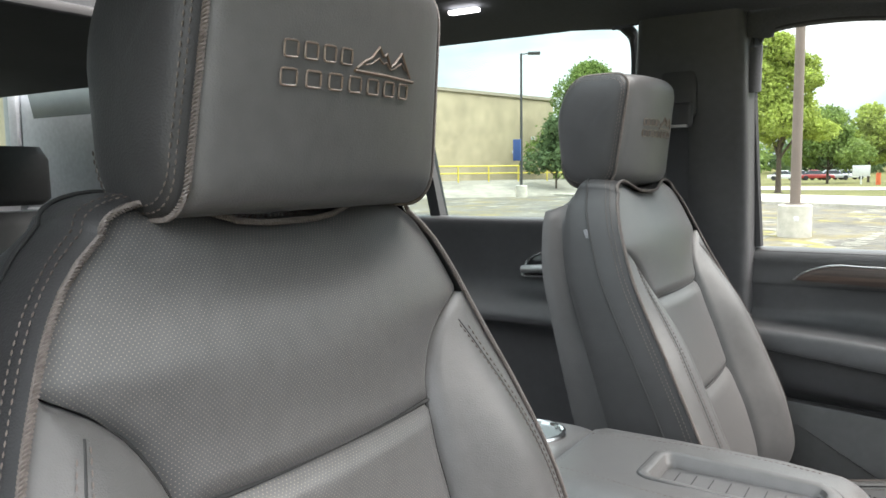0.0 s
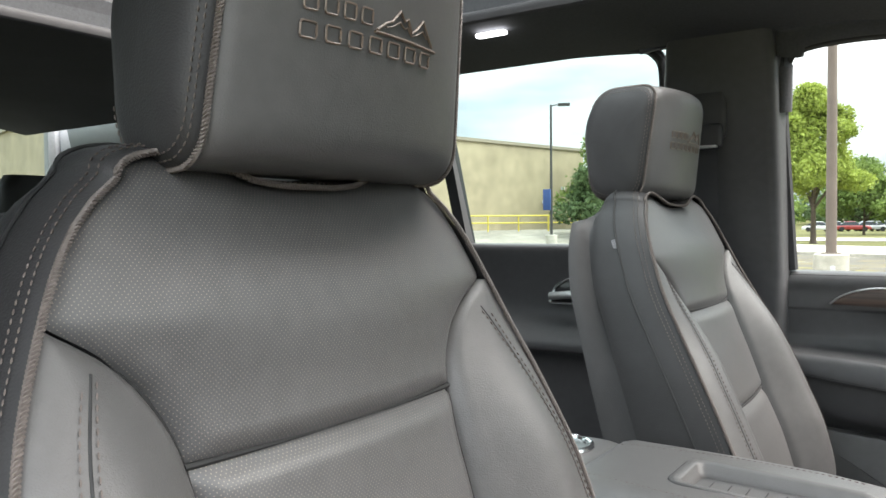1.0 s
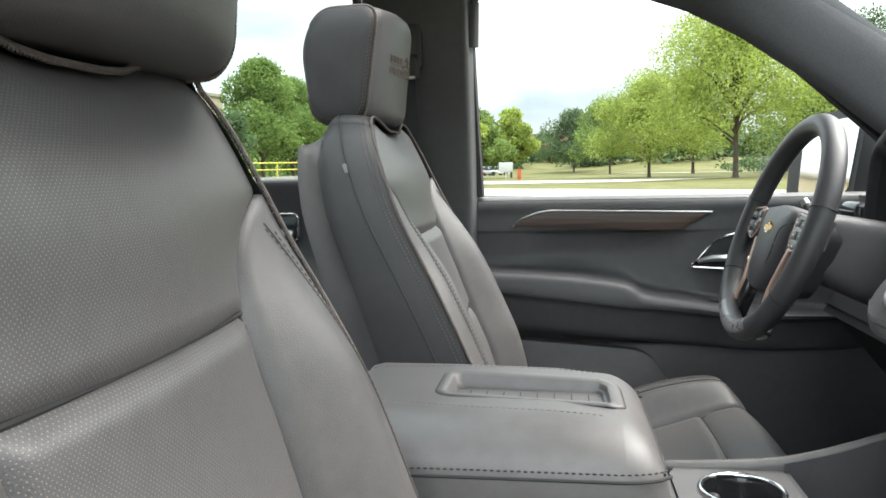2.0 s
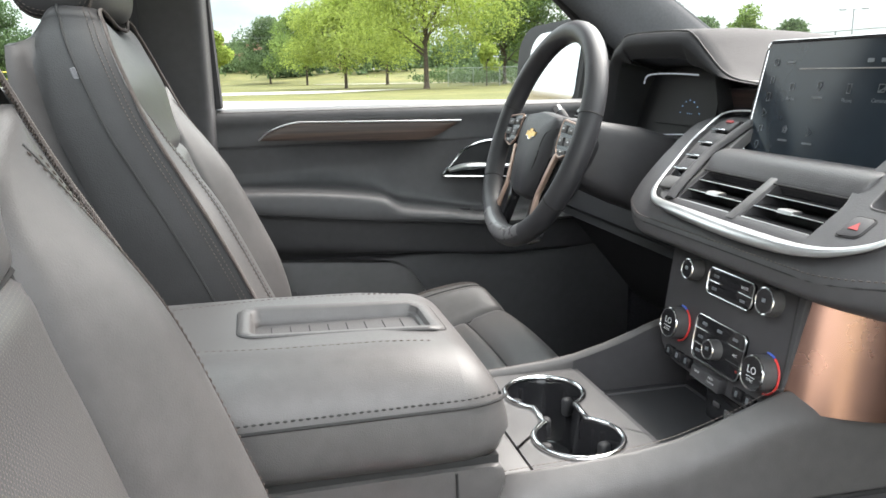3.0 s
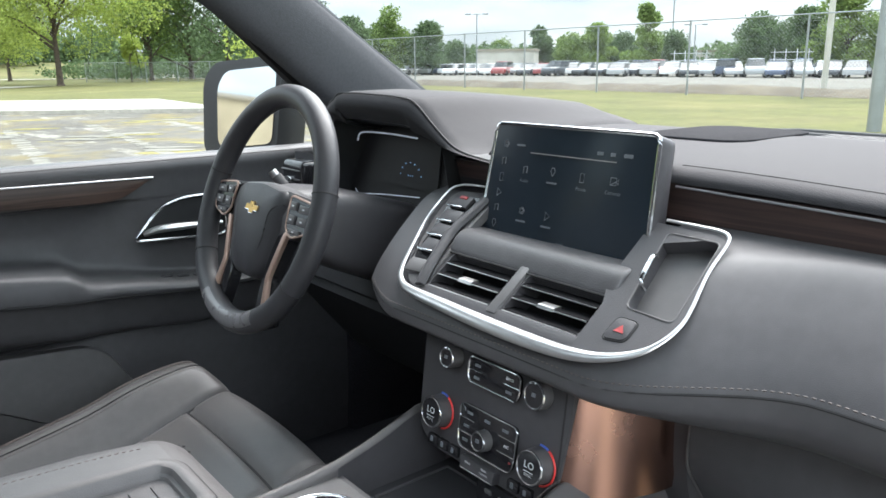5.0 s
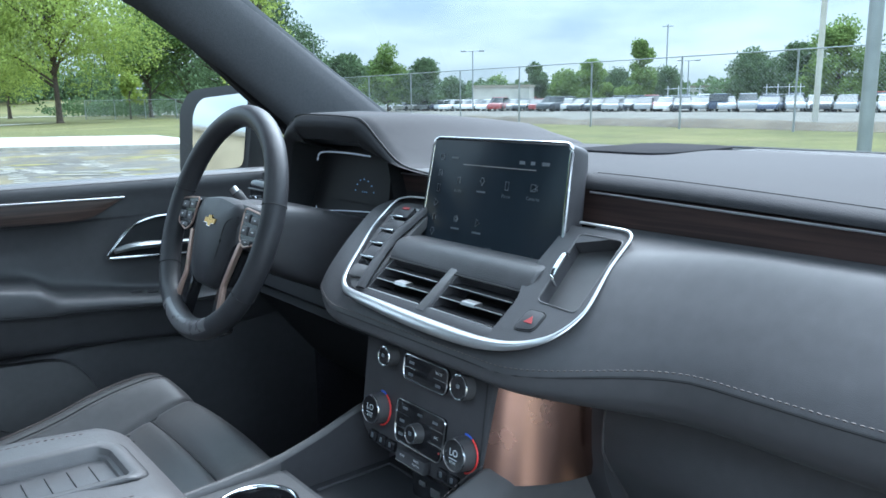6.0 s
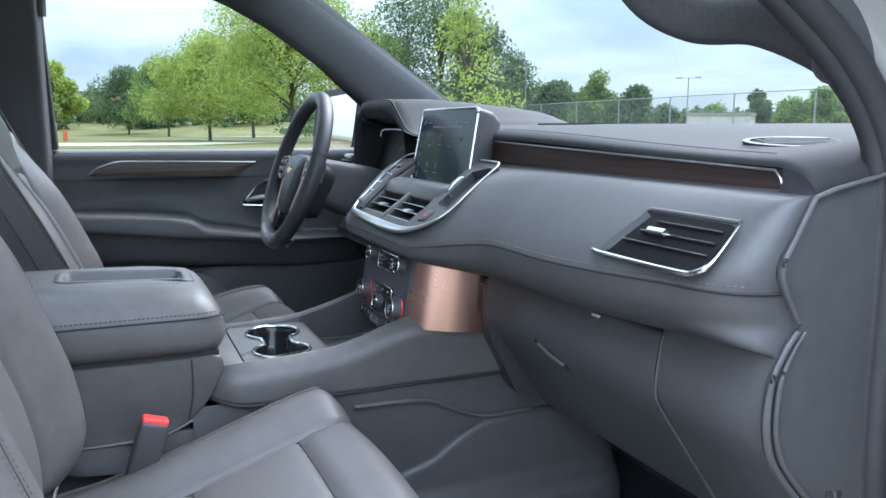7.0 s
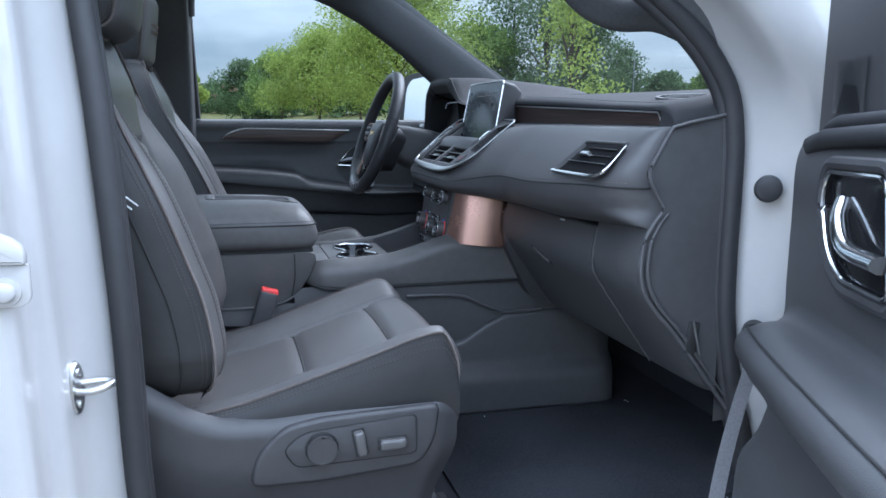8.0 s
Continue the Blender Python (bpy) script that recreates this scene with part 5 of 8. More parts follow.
for kind, a, b, word in (("note", -0.063, 0.010, "Audio"), ("drop", -0.017, 0.012, ""), ("phone", 0.029, 0.010, "Phone"), ("camera", 0.075, 0.011, "Cameras"), ("dots", -0.059, -0.040, ""), ("play", -0.016, -0.041, "")):
    part("icon", icon(kind, a, b), DIM, disp)
    if word:
        part("icon_caption", lettering(word, 0.0062, sp(a, b - 0.013, 0.0024), SX, SZ), DIM, disp)
    else:
        part("icon_caption", rbox(sp(a, b - 0.013, 0.0026), (0.0010, 0.016, 0.0022), 0, 1, FACE), DIM, disp)
part("title_line", rbox(sp(0.008, 0.032, 0.0026), (0.0010, 0.132, 0.0010), 0, 1, FACE), shader("title_grey", (0.30, 0.28, 0.26), 0.4), disp)
part("title_word", rbox(sp(-0.076, 0.040, 0.0026), (0.0010, 0.014, 0.0024), 0, 1, FACE), DIM, disp)
for i, b in enumerate((0.040, 0.018, -0.002, -0.022, -0.042, -0.062)):
    part("side_icon", icon(("dots", "note", "phone", "play", "note", "drop")[i], -0.102 - 0.06 * (0.04 - b) * 0.6, b), DIM, disp)
for a, w in ((0.050, 0.009), (0.068, 0.007), (0.089, 0.012)):
    part("status_mark", rbox(sp(a, 0.040, 0.0026), (0.0010, w, 0.004), 0.0003, 1, FACE), DIM, disp)
for a in (0.006, 0.010, 0.014):
    part("page_dot", tube([sp(a, -0.0705, 0.002), sp(a, -0.0705, 0.0028)], 0.0011, 8), DIM, disp)

# control panel under the vents
CO, CX, CZ = V(0.466, 0, 1.106), V(0, -1, 0), V(0.16, 0, 0.987).normalized()
CN = CX.cross(CZ)
cp = lambda a, b, h=0.0: CO + CX * a + CZ * b + CN * h
stack = thing("control_panel", (0.52, 0, 1.10), "black climate and radio control panel with chrome-ringed knobs", "control panel")
panel = part("panel", plate(rounded([(-0.126, 0.082), (0.126, 0.082), (0.120, -0.052), (0.085, -0.070), (-0.085, -0.070), (-0.120, -0.052)], [0.004, 0.004, 0.02, 0.02, 0.02, 0.02]), cp(0, 0, -0.05), CX, CZ, 0.05, 0.003), PLASTIC, stack)


def knob(a, b, r, h, arc=False, big=False):
    k = part("knob", tube([cp(a, b, 0), cp(a, b, h)], lambda q: r * (1.0 - 0.06 * q), 28), PLASTIC_GREY, stack, "round knob with a chrome ring")
    part("chrome_ring", tube([cp(a + (r - 0.002) * math.cos(t), b + (r - 0.002) * math.sin(t), h) for t in [2 * math.pi * i / 28 for i in range(28)]], 0.0013, 6, closed=True), CHROME, k)
    part("knob_face", plate(ring(r - 0.003, r - 0.003, 28), cp(a, b, h), CX, CZ, 0.0006), GLOSS, k)
    if big:
        part("knob_word", lettering("LO", 0.0115, cp(a, b + 0.0025, h + 0.0010), CX, CZ), MARK, k)
        part("knob_word", lettering("AUTO" if a < 0 else "SYNC", 0.0045, cp(a, b - 0.0085, h + 0.0010), CX, CZ), MARK, k)
        part("knob_line", rbox(cp(a, b - 0.0045, h + 0.0010), (0.0006, 0.014, 0.0005), 0, 1, pose(0, 0, 0, 0, 9, 0)), MARK, k)
    else:
        part("mark", rbox(cp(a, b + 0.001, h + 0.0012), (0.001, 0.005, 0.004), 0, 1, pose(0, 0, 0, 0, 9, 0)), DIM, k)
    if arc:
        for lo, hi, mt in ((-80, 62, RED), (66, 96, BLUE)):
            part("temperature_arc", tube([cp(a + (r + 0.0022) * math.cos(radians(t)), b + (r + 0.0022) * math.sin(radians(t)), 0.002) for t in [lo + (hi - lo) * i / 16 for i in range(17)]], 0.0012, 6), mt, k)


knob(-0.062, 0.055, 0.0135, 0.016)
knob(0.082, 0.055, 0.0160, 0.013)
knob(-0.076, -0.018, 0.020, 0.018, True, True)
knob(0.093, -0.020, 0.020, 0.018, True, True)
knob(0.009, -0.024, 0.0125, 0.016)
for nm, c, w, h in (("radio_keys", (0.009, 0.050), 0.043, 0.0155), ("climate_keys", (0.009, -0.020), 0.048, 0.027)):
    o = rounded([(-w * 0.92, -h), (w * 0.92, -h), (w, -h * 0.4), (w, h), (-w, h), (-w, -h * 0.4)], 0.008)
    kp = part(nm, plate([V(p[0] + c[0], p[1] + c[1]) for p in o], cp(0, 0, 0), CX, CZ, 0.004, 0.001), GLOSS, stack)
    part("chrome_outline", tube([cp(p[0] + c[0], p[1] + c[1], 0.004) for p in o], 0.0010, 6, closed=True), CHROME, kp)
    for sg in (1, -1):
        lines = (0.0,) if h < 0.02 else (0.010, -0.008)
        for b in lines:
            part("divider", tube([cp(c[0] + sg * w, c[1] + b, 0.0045), cp(c[0] + sg * w * 0.42, c[1] + b, 0.0045)], 0.0007, 6), CHROME, kp)
    marks = ((-0.027, 0.007), (-0.027, -0.008), (0.027, -0.008)) if h < 0.02 else ((-0.03, 0.018), (0.0, 0.018), (0.03, 0.018), (-0.034, 0.001), (-0.034, -0.016))
    for a, b in marks:
        part("key_mark", rbox(cp(c[0] + a, c[1] + b, 0.0045), (0.0008, 0.009, 0.003), 0, 1, pose(0, 0, 0, 0, 9, 0)), DIM, kp)
    words = (("BACK", 0.027, 0.007),) if h < 0.02 else (("A/C", 0.034, 0.001),)
    for wd, a, b in words:
        part("key_word", lettering(wd, 0.0048, cp(c[0] + a, c[1] + b, 0.0046), CX, CZ), MARK, kp)
    if h > 0.02:
        part("indicator", rbox(cp(c[0] + 0.042, c[1] - 0.015, 0.0046), (0.0008, 0.002, 0.002), 0, 1), RED, kp)
for a in (-0.088, -0.068, -0.048, 0.056, 0.076):
    sw = part("switch", rbox(cp(a + 0.004, -0.058, 0.001), (0.008, 0.018, 0.013), 0.002, 2, pose(0, 0, 0, 0, 9, 0)), GLOSS, stack)
    part("switch_mark", rbox(cp(a + 0.004, -0.057, 0.0056), (0.0008, 0.004, 0.006), 0, 1, pose(0, 0, 0, 0, 9, 0)), DIM, sw)
rk = part("rear_climate_keys", rbox(cp(0.006, -0.060, 0.004), (0.014, 0.058, 0.017), 0.003, 2, pose(0, 0, 0, 0, 9, 0)), PLASTIC, stack, "pair of rear climate keys")
part("key_word", lettering("REAR", 0.0042, cp(-0.008, -0.057, 0.0118), CX, CZ), MARK, rk)
part("key_word", lettering("REAR", 0.0040, cp(0.020, -0.0555, 0.0118), CX, CZ), MARK, rk)
part("key_word", lettering("CLIMATE", 0.0036, cp(0.020, -0.0605, 0.0118), CX, CZ), MARK, rk)
part("chrome_edge", tube([cp(-0.020, -0.066, 0.0115), cp(0.032, -0.066, 0.0115)], 0.0008, 6), CHROME, rk)
# copper flank on the passenger's side, plain on the other
def flank(sg):
    def f(s, t):
        a = math.pi / 2 * s
        return V(lerp(0.460, 0.480, t) + 0.126 * (1 - math.cos(a)) * 0.50 + 0.126 * s * 0.50, sg * (lerp(0.119, 0.116, t) + 0.055 * math.sin(a) ** 0.92), lerp(1.063 - 0.012 * s, 1.186 - 0.026 * s, t))
    return f


part("copper_panel", patch(flank(-1), 28, 8), COPPER, stack, "brushed copper side panel")
part("side_flank", patch(flank(1), 20, 8), PLASTIC, stack)
part("flank_gap", tube([flank(-1)(0.0, i / 8) + V(-0.0008, 0.0008, 0) for i in range(9)], 0.0012, 6), SEAM, stack)

# instrument hood, cluster and column
hood = thing("instrument_hood", (0.70, 0.42, 1.40), "leather instrument hood over a dark digital cluster", "instrument cluster")


def hood_ring(x, top, inset=0.0):
    k = smooth(0.58, 1.02, x)
    w1 = 0.622 - inset
    base = 1.36 + 0.02 * k
    pts = [(0.125, base + 0.018 - 0.06 * k), (0.185, base + 0.024 - 0.05 * k), (0.222 + inset, lerp(base, top, 0.36)), (0.262 + inset, lerp(base, top, 0.62) - inset * 0.5), (0.302 + inset, top - 0.010 - inset), (0.335, top - 0.003 - inset), (0.42, top - inset), (0.505, top - inset), (w1 - 0.095, top - 0.008 - inset), (w1 - 0.055, lerp(base, top, 0.6)), (w1 - 0.034, base - 0.03), (w1 - 0.024, base - 0.11)]
    return [V(x, p.y, p.z) for p in spline([V(0, a, b) for a, b in pts], 5)]


part("hood_lining", sheet([hood_ring(x, t, i) for x, t, i in ((0.70, 1.432, 0.034), (0.64, 1.434, 0.026), (0.604, 1.438, 0.020))]), MATT, hood, "dark lining inside the hood", sharp=70)
part("hood_shell", sheet([hood_ring(x, t, i) for x, t, i in ((0.604, 1.438, 0.020), (0.597, 1.442, 0.014), (0.591, 1.446, 0.009), (0.590, 1.449, 0.006), (0.594, 1.456, 0.0), (0.62, 1.462, 0), (0.70, 1.463, 0), (0.80, 1.457, 0), (0.90, 1.448, 0), (0.98, 1.439, 0), (1.02, 1.428, 0), (1.04, 1.405, 0))]), DASH_TOP, hood, "leather hood", sharp=70)
part("hood_seam", tube([q + V(-0.001, 0, 0.001) for q in hood_ring(0.598, 1.4585)], 0.0016, 6), SEAM, hood)
cl = part("cluster_face", plate(rounded([(-0.195, -0.115), (0.165, -0.115), (0.15, 0.055), (0.10, 0.072), (-0.13, 0.072), (-0.175, 0.04)], 0.02), (0.675, 0.455, 1.360), (0, -1, 0), (0.25, 0, 0.97), 0.01), CLUSTER, hood, "dark cluster face")
part("digital_display", plate(rounded([(-0.07, -0.045), (0.125, -0.045), (0.11, 0.045), (-0.07, 0.045)], 0.015), (0.662, 0.44, 1.352), (0, -1, 0), (0.25, 0, 0.97), 0.004), CLUSTER, cl)
part("bright_edge", tube(spline([V(0.650, 0.545, 1.375), V(0.652, 0.532, 1.390), V(0.652, 0.45, 1.3925), V(0.652, 0.372, 1.390)], 6), 0.0016, 6), DISPLAY_WHITE, cl)
part("bright_edge", tube(spline([V(0.645, 0.55, 1.290), V(0.645, 0.535, 1.283), V(0.645, 0.46, 1.290), V(0.645, 0.36, 1.297)], 6), 0.0010, 6), DISPLAY_WHITE, cl)
for i in range(9):
    part("dial_mark", rbox(V(0.652, 0.398 - 0.006 * (i % 3), 1.312 + 0.008 * (i // 3)), (0.001, 0.0014, 0.0022), 0), DISPLAY_BLUE, cl)
for i in range(11):
    a = radians(210 - 24 * i)
    part("dial_tick", rbox(V(0.652, 0.392 - 0.030 * math.cos(a), 1.320 + 0.030 * math.sin(a)), (0.001, 0.0018, 0.0018), 0), DISPLAY_BLUE, cl)
part("driver_dash_face", patch(lambda s, t: V(lerp(0.66, 0.60, t) + 0.06 * t * (1 - t), lerp(0.205, 0.80, s), lerp(1.335, 1.10, t)), 16, 10), CLUSTER, dash)
part("hood_cheek", patch(lambda s, t: V(lerp(0.598, 0.66, s), lerp(0.215, 0.245, t) + 0.02 * s, lerp(1.29, 1.398, t)), 6, 6), MATT, hood)
part("knee_panel", patch(lambda s, t: V(lerp(0.60, 0.78, t), lerp(0.17, 0.80, s), lerp(1.12, 0.90, t)), 16, 8), CLUSTER, dash)
# driver's outer vent and lamp switch
ovd = part("driver_vent", rbox(V(0.640, 0.735, 1.290), (0.05, 0.085, 0.070), 0.012, 3), GLOSS, dash, "driver's outer air vent")
for i in range(3):
    part("slat", rbox(V(0.617, 0.735, 1.272 + i * 0.018), (0.012, 0.07, 0.003), 0.001, 1), PLASTIC_GREY, ovd)
part("vent_tab", rbox(V(0.613, 0.735, 1.290), (0.014, 0.022, 0.012), 0.003), CHROME, ovd)

# steering wheel and column
wheel = thing("steering_wheel", (0.42, 0.44, 1.30), "black leather steering wheel with bronze-edged lower spokes", "steering wheel")
WT = radians(20)
WU, WL = V(math.sin(WT), 0, math.cos(WT)), V(0, -1, 0)
WN = WL.cross(WU).normalized()
WC = V(0.402, 0.431, 1.292) + WU * 0.008
wp = lambda a, b, h=0.0: WC + WL * a + WU * b + WN * h
R = 0.172
part("rim", tube([wp(R * math.cos(t), R * math.sin(t) * (1.0 if math.sin(t) > -0.8 else 0.985), 0.0) for t in [2 * math.pi * i / 80 for i in range(80)]], 0.0172, 16, closed=True, flat=1.0, up=WN), WHEEL_LEATHER, wheel, "leather wrapped rim")
for t in (14, 166, 212, 328):
    t = radians(t)
    c = wp(R * math.cos(t), R * math.sin(t))
    part("rim_seam", tube([c + ((WL * math.cos(t) + WU * math.sin(t)) * math.cos(q) + WN * math.sin(q)) * 0.0174 for q in [2 * math.pi * i / 16 for i in range(16)]], 0.0009, 6, closed=True), SEAM, wheel)
wq = lambda a, b, h=0.0: wp(a - 0.005, b - 0.011, h - 0.017)
ws = lambda a, b, h=0.0: wp(a - 0.003, b - 0.011, h - 0.010)
hubo = rounded([(-0.070, 0.046), (0.0, 0.054), (0.070, 0.046), (0.083, 0.026), (0.074, -0.016), (0.052, -0.074), (0.030, -0.092), (-0.030, -0.092), (-0.052, -0.074), (-0.074, -0.016), (-0.083, 0.026)], 0.016)
hub = part("hub", loft([[wq(p[0] * k, p[1] * k, h) for p in hubo] for k, h in ((0.85, -0.06), (1.0, -0.02), (1.0, 0.004), (0.97, 0.014), (0.90, 0.021), (0.60, 0.027), (0.2, 0.028))]), WHEEL_LEATHER, wheel, "airbag hub")
part("hub_crease", tube(spline([wq(0.076, 0.026, 0.018), wq(0.052, 0.012, 0.0255), wq(0.046, -0.030, 0.0245), (wq(0.032, -0.066, 0.0215))], 6), 0.0014, 6), SEAM, hub)
part("emblem", plate(rounded([(-0.020, -0.0045), (-0.007, -0.0045), (-0.006, -0.009), (0.006, -0.009), (0.007, -0.0045), (0.018, -0.0045), (0.020, 0.0045), (0.007, 0.0045), (0.006, 0.009), (-0.006, 0.009), (-0.007, 0.0045), (-0.018, 0.0045)], 0.001, 2), wq(0, 0.010, 0.0265), WL, WU, 0.003), GOLD, hub, "plain gold badge")
part("emblem_rim", tube([wq(a, b + 0.010, 0.0292) for a, b in ((-0.020, -0.0045), (-0.007, -0.0045), (-0.006, -0.009), (0.006, -0.009), (0.007, -0.0045), (0.018, -0.0045), (0.020, 0.0045), (0.007, 0.0045), (0.006, 0.009), (-0.006, 0.009), (-0.007, 0.0045), (-0.018, 0.0045))], 0.0008, 5, closed=True), CHROME, hub)
for sg in (1, -1):
    sk = part("side_spoke", loft([[ws(sg * p, q, h) for q, h in ((b1, 0.004), (b1, -0.014), (b0, -0.014), (b0, 0.004), ((b0 + b1) / 2, 0.010))] for p, b0, b1 in ((0.06, -0.03, 0.046), (0.10, -0.018, 0.044), (0.14, -0.008, 0.042), (0.166, 0.000, 0.042))]), PLASTIC, wheel, "side spoke with keys")
    pad = rounded([(0.088, 0.042), (0.152, 0.036), (0.158, 0.020), (0.148, -0.006), (0.112, -0.016), (0.092, -0.004)], 0.008, 4)
    part("key_pad", loft([[ws(sg * a, b, 0.0065) for a, b in pad], [ws(sg * a, b, 0.0120) for a, b in pad]]), GLOSS, sk)
    part("spoke_trim", tube([ws(sg * a, b, 0.0115) for a, b in pad], 0.0018, 6, closed=True), BRONZE, sk, "bronze outline of the key pad")
    for a, b, w, h in ((0.104, 0.028, 0.018, 0.012), (0.134, 0.026, 0.028, 0.011), (0.106, 0.009, 0.018, 0.013), (0.135, 0.009, 0.026, 0.012), (0.120, -0.007, 0.030, 0.007)):
        key = part("key", rbox(ws(sg * a, b, 0.0128), (0.004, w, h), 0.0014, 2, pose(0, 0, 0, 0, 20, 0)), PLASTIC_GREY, sk)
        part("key_mark", rbox(ws(sg * a, b, 0.0151), (0.0006, 0.005, 0.0022), 0, 1, pose(0, 0, 0, 0, 20, 0)), MARK, key)
    mir2 = lambda pts: [V(sg * a, b) for a, b in (pts if sg > 0 else pts[::-1])]
    low = rounded([(0.090, -0.004), (0.060, -0.020), (0.052, -0.070), (0.050, -0.100), (0.058, -0.160), (0.100, -0.142), (0.084, -0.112), (0.075, -0.080), (0.088, -0.040), (0.098, -0.010)], 0.006, 3)
    ls = part("lower_spoke", plate(mir2(low), ws(0, 0, -0.014), WL, WU, 0.020, 0.004), GLOSS, wheel)
    edge = rounded([(0.100, -0.010), (0.090, -0.040), (0.0785, -0.080), (0.087, -0.112), (0.104, -0.138), (0.078, -0.154), (0.074, -0.116), (0.067, -0.080), (0.078, -0.040), (0.088, -0.010)], 0.005, 3)
    part("bronze_edge", plate(mir2(edge), ws(0, 0, 0.004), WL, WU, 0.006, 0.002), BRONZE, ls, "bronze spoke edge")
part("lower_insert", tube([wp(R * math.sin(t) * 0.995, -R * math.cos(t) * 0.98, 0.0095) for t in [-0.50 + 1.0 * i / 14 for i in range(15)]], 0.0125, 10, flat=0.7, up=WN), shader("grey_wheel_insert", (0.10, 0.098, 0.10), 0.28, vary=0.08), wheel, "glossy grey lower rim insert")
col = part("column_shroud", loft([[V(x, 0.44 + p[0], z + p[1]) for p in rounded([(-w, -h), (w, -h), (w, h), (-w, h)], 0.03, 5)] for x, z, w, h in ((0.45, 1.275, 0.060, 0.050), (0.49, 1.262, 0.075, 0.060), (0.56, 1.24, 0.085, 0.07), (0.66, 1.21, 0.085, 0.07))]), PLASTIC, wheel, "column shroud")
part("turn_stalk", tube([V(0.50, 0.49, 1.290), V(0.482, 0.505, 1.318), V(0.474, 0.514, 1.332)], lambda q: 0.007 + 0.002 * q, 10), PLASTIC_GREY, wheel)
part("stalk_tip", tube([V(0.474, 0.514, 1.332), V(0.470, 0.519, 1.340)], 0.0070, 12), SATIN, wheel)

# ---------------------------------------------------------------- car shell: floor, roof, pillars, doors
solid("floor", rbox(V(-0.9, 0, 0.64), (4.0, 1.72, 0.04), 0), CARPET, "black carpeted car floor with specks of lint", "floor", "structure")
lint = bmesh.new()
for i in range(26):
    a = rbox(V(random.uniform(0.4, 0.95), random.uniform(-0.75, -0.2), 0.6615), (random.uniform(0.002, 0.006), 0.0015, 0.0012), 0, 1, pose(0, 0, 0, 0, 0, random.uniform(0, 180)))
    me = bpy.data.meshes.new("tmp")
    a.to_mesh(me)
    a.free()
    lint.from_mesh(me)
solid("lint", lint, MARK, "pale specks of lint on the carpet", "lint", "stuff")
solid("floor_mat", loft([[V(p[0], p[1], z) for p in rounded([(0.36, -0.70), (0.36, -0.24), (0.92, -0.24), (0.92, -0.70)], 0.05)] for z in (0.66, 0.668)]), CARPET, "black carpet mat on the passenger floor", "floor mat")

# roof lining with a sunroof opening, outer roof skin
roof = thing("ceiling", (-0.9, 0, 1.84), "dark headliner with a glass sunroof", "ceiling", kind="structure")
arch = lambda y: 1.855 - 0.05 * (abs(y) / 0.75) ** 3


def lining(y0, y1, x0, x1):
    return patch(lambda s, t: V(lerp(x0, x1, s), lerp(y0, y1, t), arch(lerp(y0, y1, t)) - 0.05 * smooth(0.0, 0.42, lerp(x0, x1, s))), 16, 10)


part("headliner", join(lining(-0.74, -0.44, -2.9, 0.42), lining(0.44, 0.74, -2.9, 0.42), lining(-0.44, 0.44, 0.02, 0.42), lining(-0.44, 0.44, -2.9, -1.3)), HEADLINER, roof)
part("sunroof_wall", loft([[V(x, y, z) for x, y in ((0.022, -0.442), (0.022, 0.442), (-1.302, 0.442), (-1.302, -0.442))] for z in (1.835, 1.886)], caps=False), HEADLINER, roof, "dark side wall of the sunroof opening")
part("sunroof_edge", tube([V(0.02, -0.44, 1.845), V(0.02, 0.44, 1.845), V(-1.3, 0.44, 1.845), V(-1.3, -0.44, 1.845)], 0.012, 8, closed=True), PLASTIC, roof)
part("sunroof_glass", patch(lambda s, t: V(lerp(-1.32, 0.04, s), lerp(-0.46, 0.46, t), 1.885), 2, 2), glass("dark_roof_glass", (0.30, 0.33, 0.33)), roof).visible_shadow = False
part("roof_skin", join(*[patch(lambda s, t, a=a, b=b, c=c, d=d: V(lerp(c, d, s), lerp(a, b, t), 1.915 - 0.05 * (abs(lerp(a, b, t)) / 0.8) ** 3 - 0.05 * smooth(0.05, 0.45, lerp(c, d, s))), 12, 8) for a, b, c, d in ((-0.80, -0.46, -2.95, 0.40), (0.46, 0.80, -2.95, 0.40), (-0.46, 0.46, 0.04, 0.40), (-0.46, 0.46, -2.95, -1.32))]), WHITE_PAINT, roof)
part("map_lamp", plate(rounded([(-0.035, -0.010), (0.035, -0.010), (0.035, 0.010), (-0.035, 0.010)], 0.009), (-0.62, 0.52, 1.832), (1, 0, 0), (0, -1, 0.0), 0.006, 0.002), lit("lamp_white", (0.95, 0.97, 1.0), 1.2), roof, "small lit roof lamp")
sv = thing("sun_visor", (0.22, 0.52, 1.79), "grey fabric sun visor folded up over the driver", "sun visor")
part("visor_pad", rbox(V(0.24, 0.50, 1.786), (0.17, 0.38, 0.020), 0.008, 3, pose(0, 0, 0, 0, 10, 0)), HEADLINER, sv)
sv2 = thing("sun_visor", (0.22, -0.52, 1.79), "grey fabric sun visor folded up over the passenger", "sun visor")
part("visor_pad", rbox(V(0.24, -0.50, 1.786), (0.17, 0.38, 0.020), 0.008, 3, pose(0, 0, 0, 0, 10, 0)), HEADLINER, sv2)
mir = thing("rear_view_mirror", (0.58, 0.0, 1.72), "black rear-view mirror on the windscreen", "mirror")
part("mirror_stem", tube([V(0.62, 0.0, 1.72), V(0.58, 0.01, 1.69)], 0.012, 10), PLASTIC, mir)
part("mirror_body", rbox(V(0.56, 0.01, 1.672), (0.03, 0.26, 0.065), 0.014, 4), PLASTIC, mir)
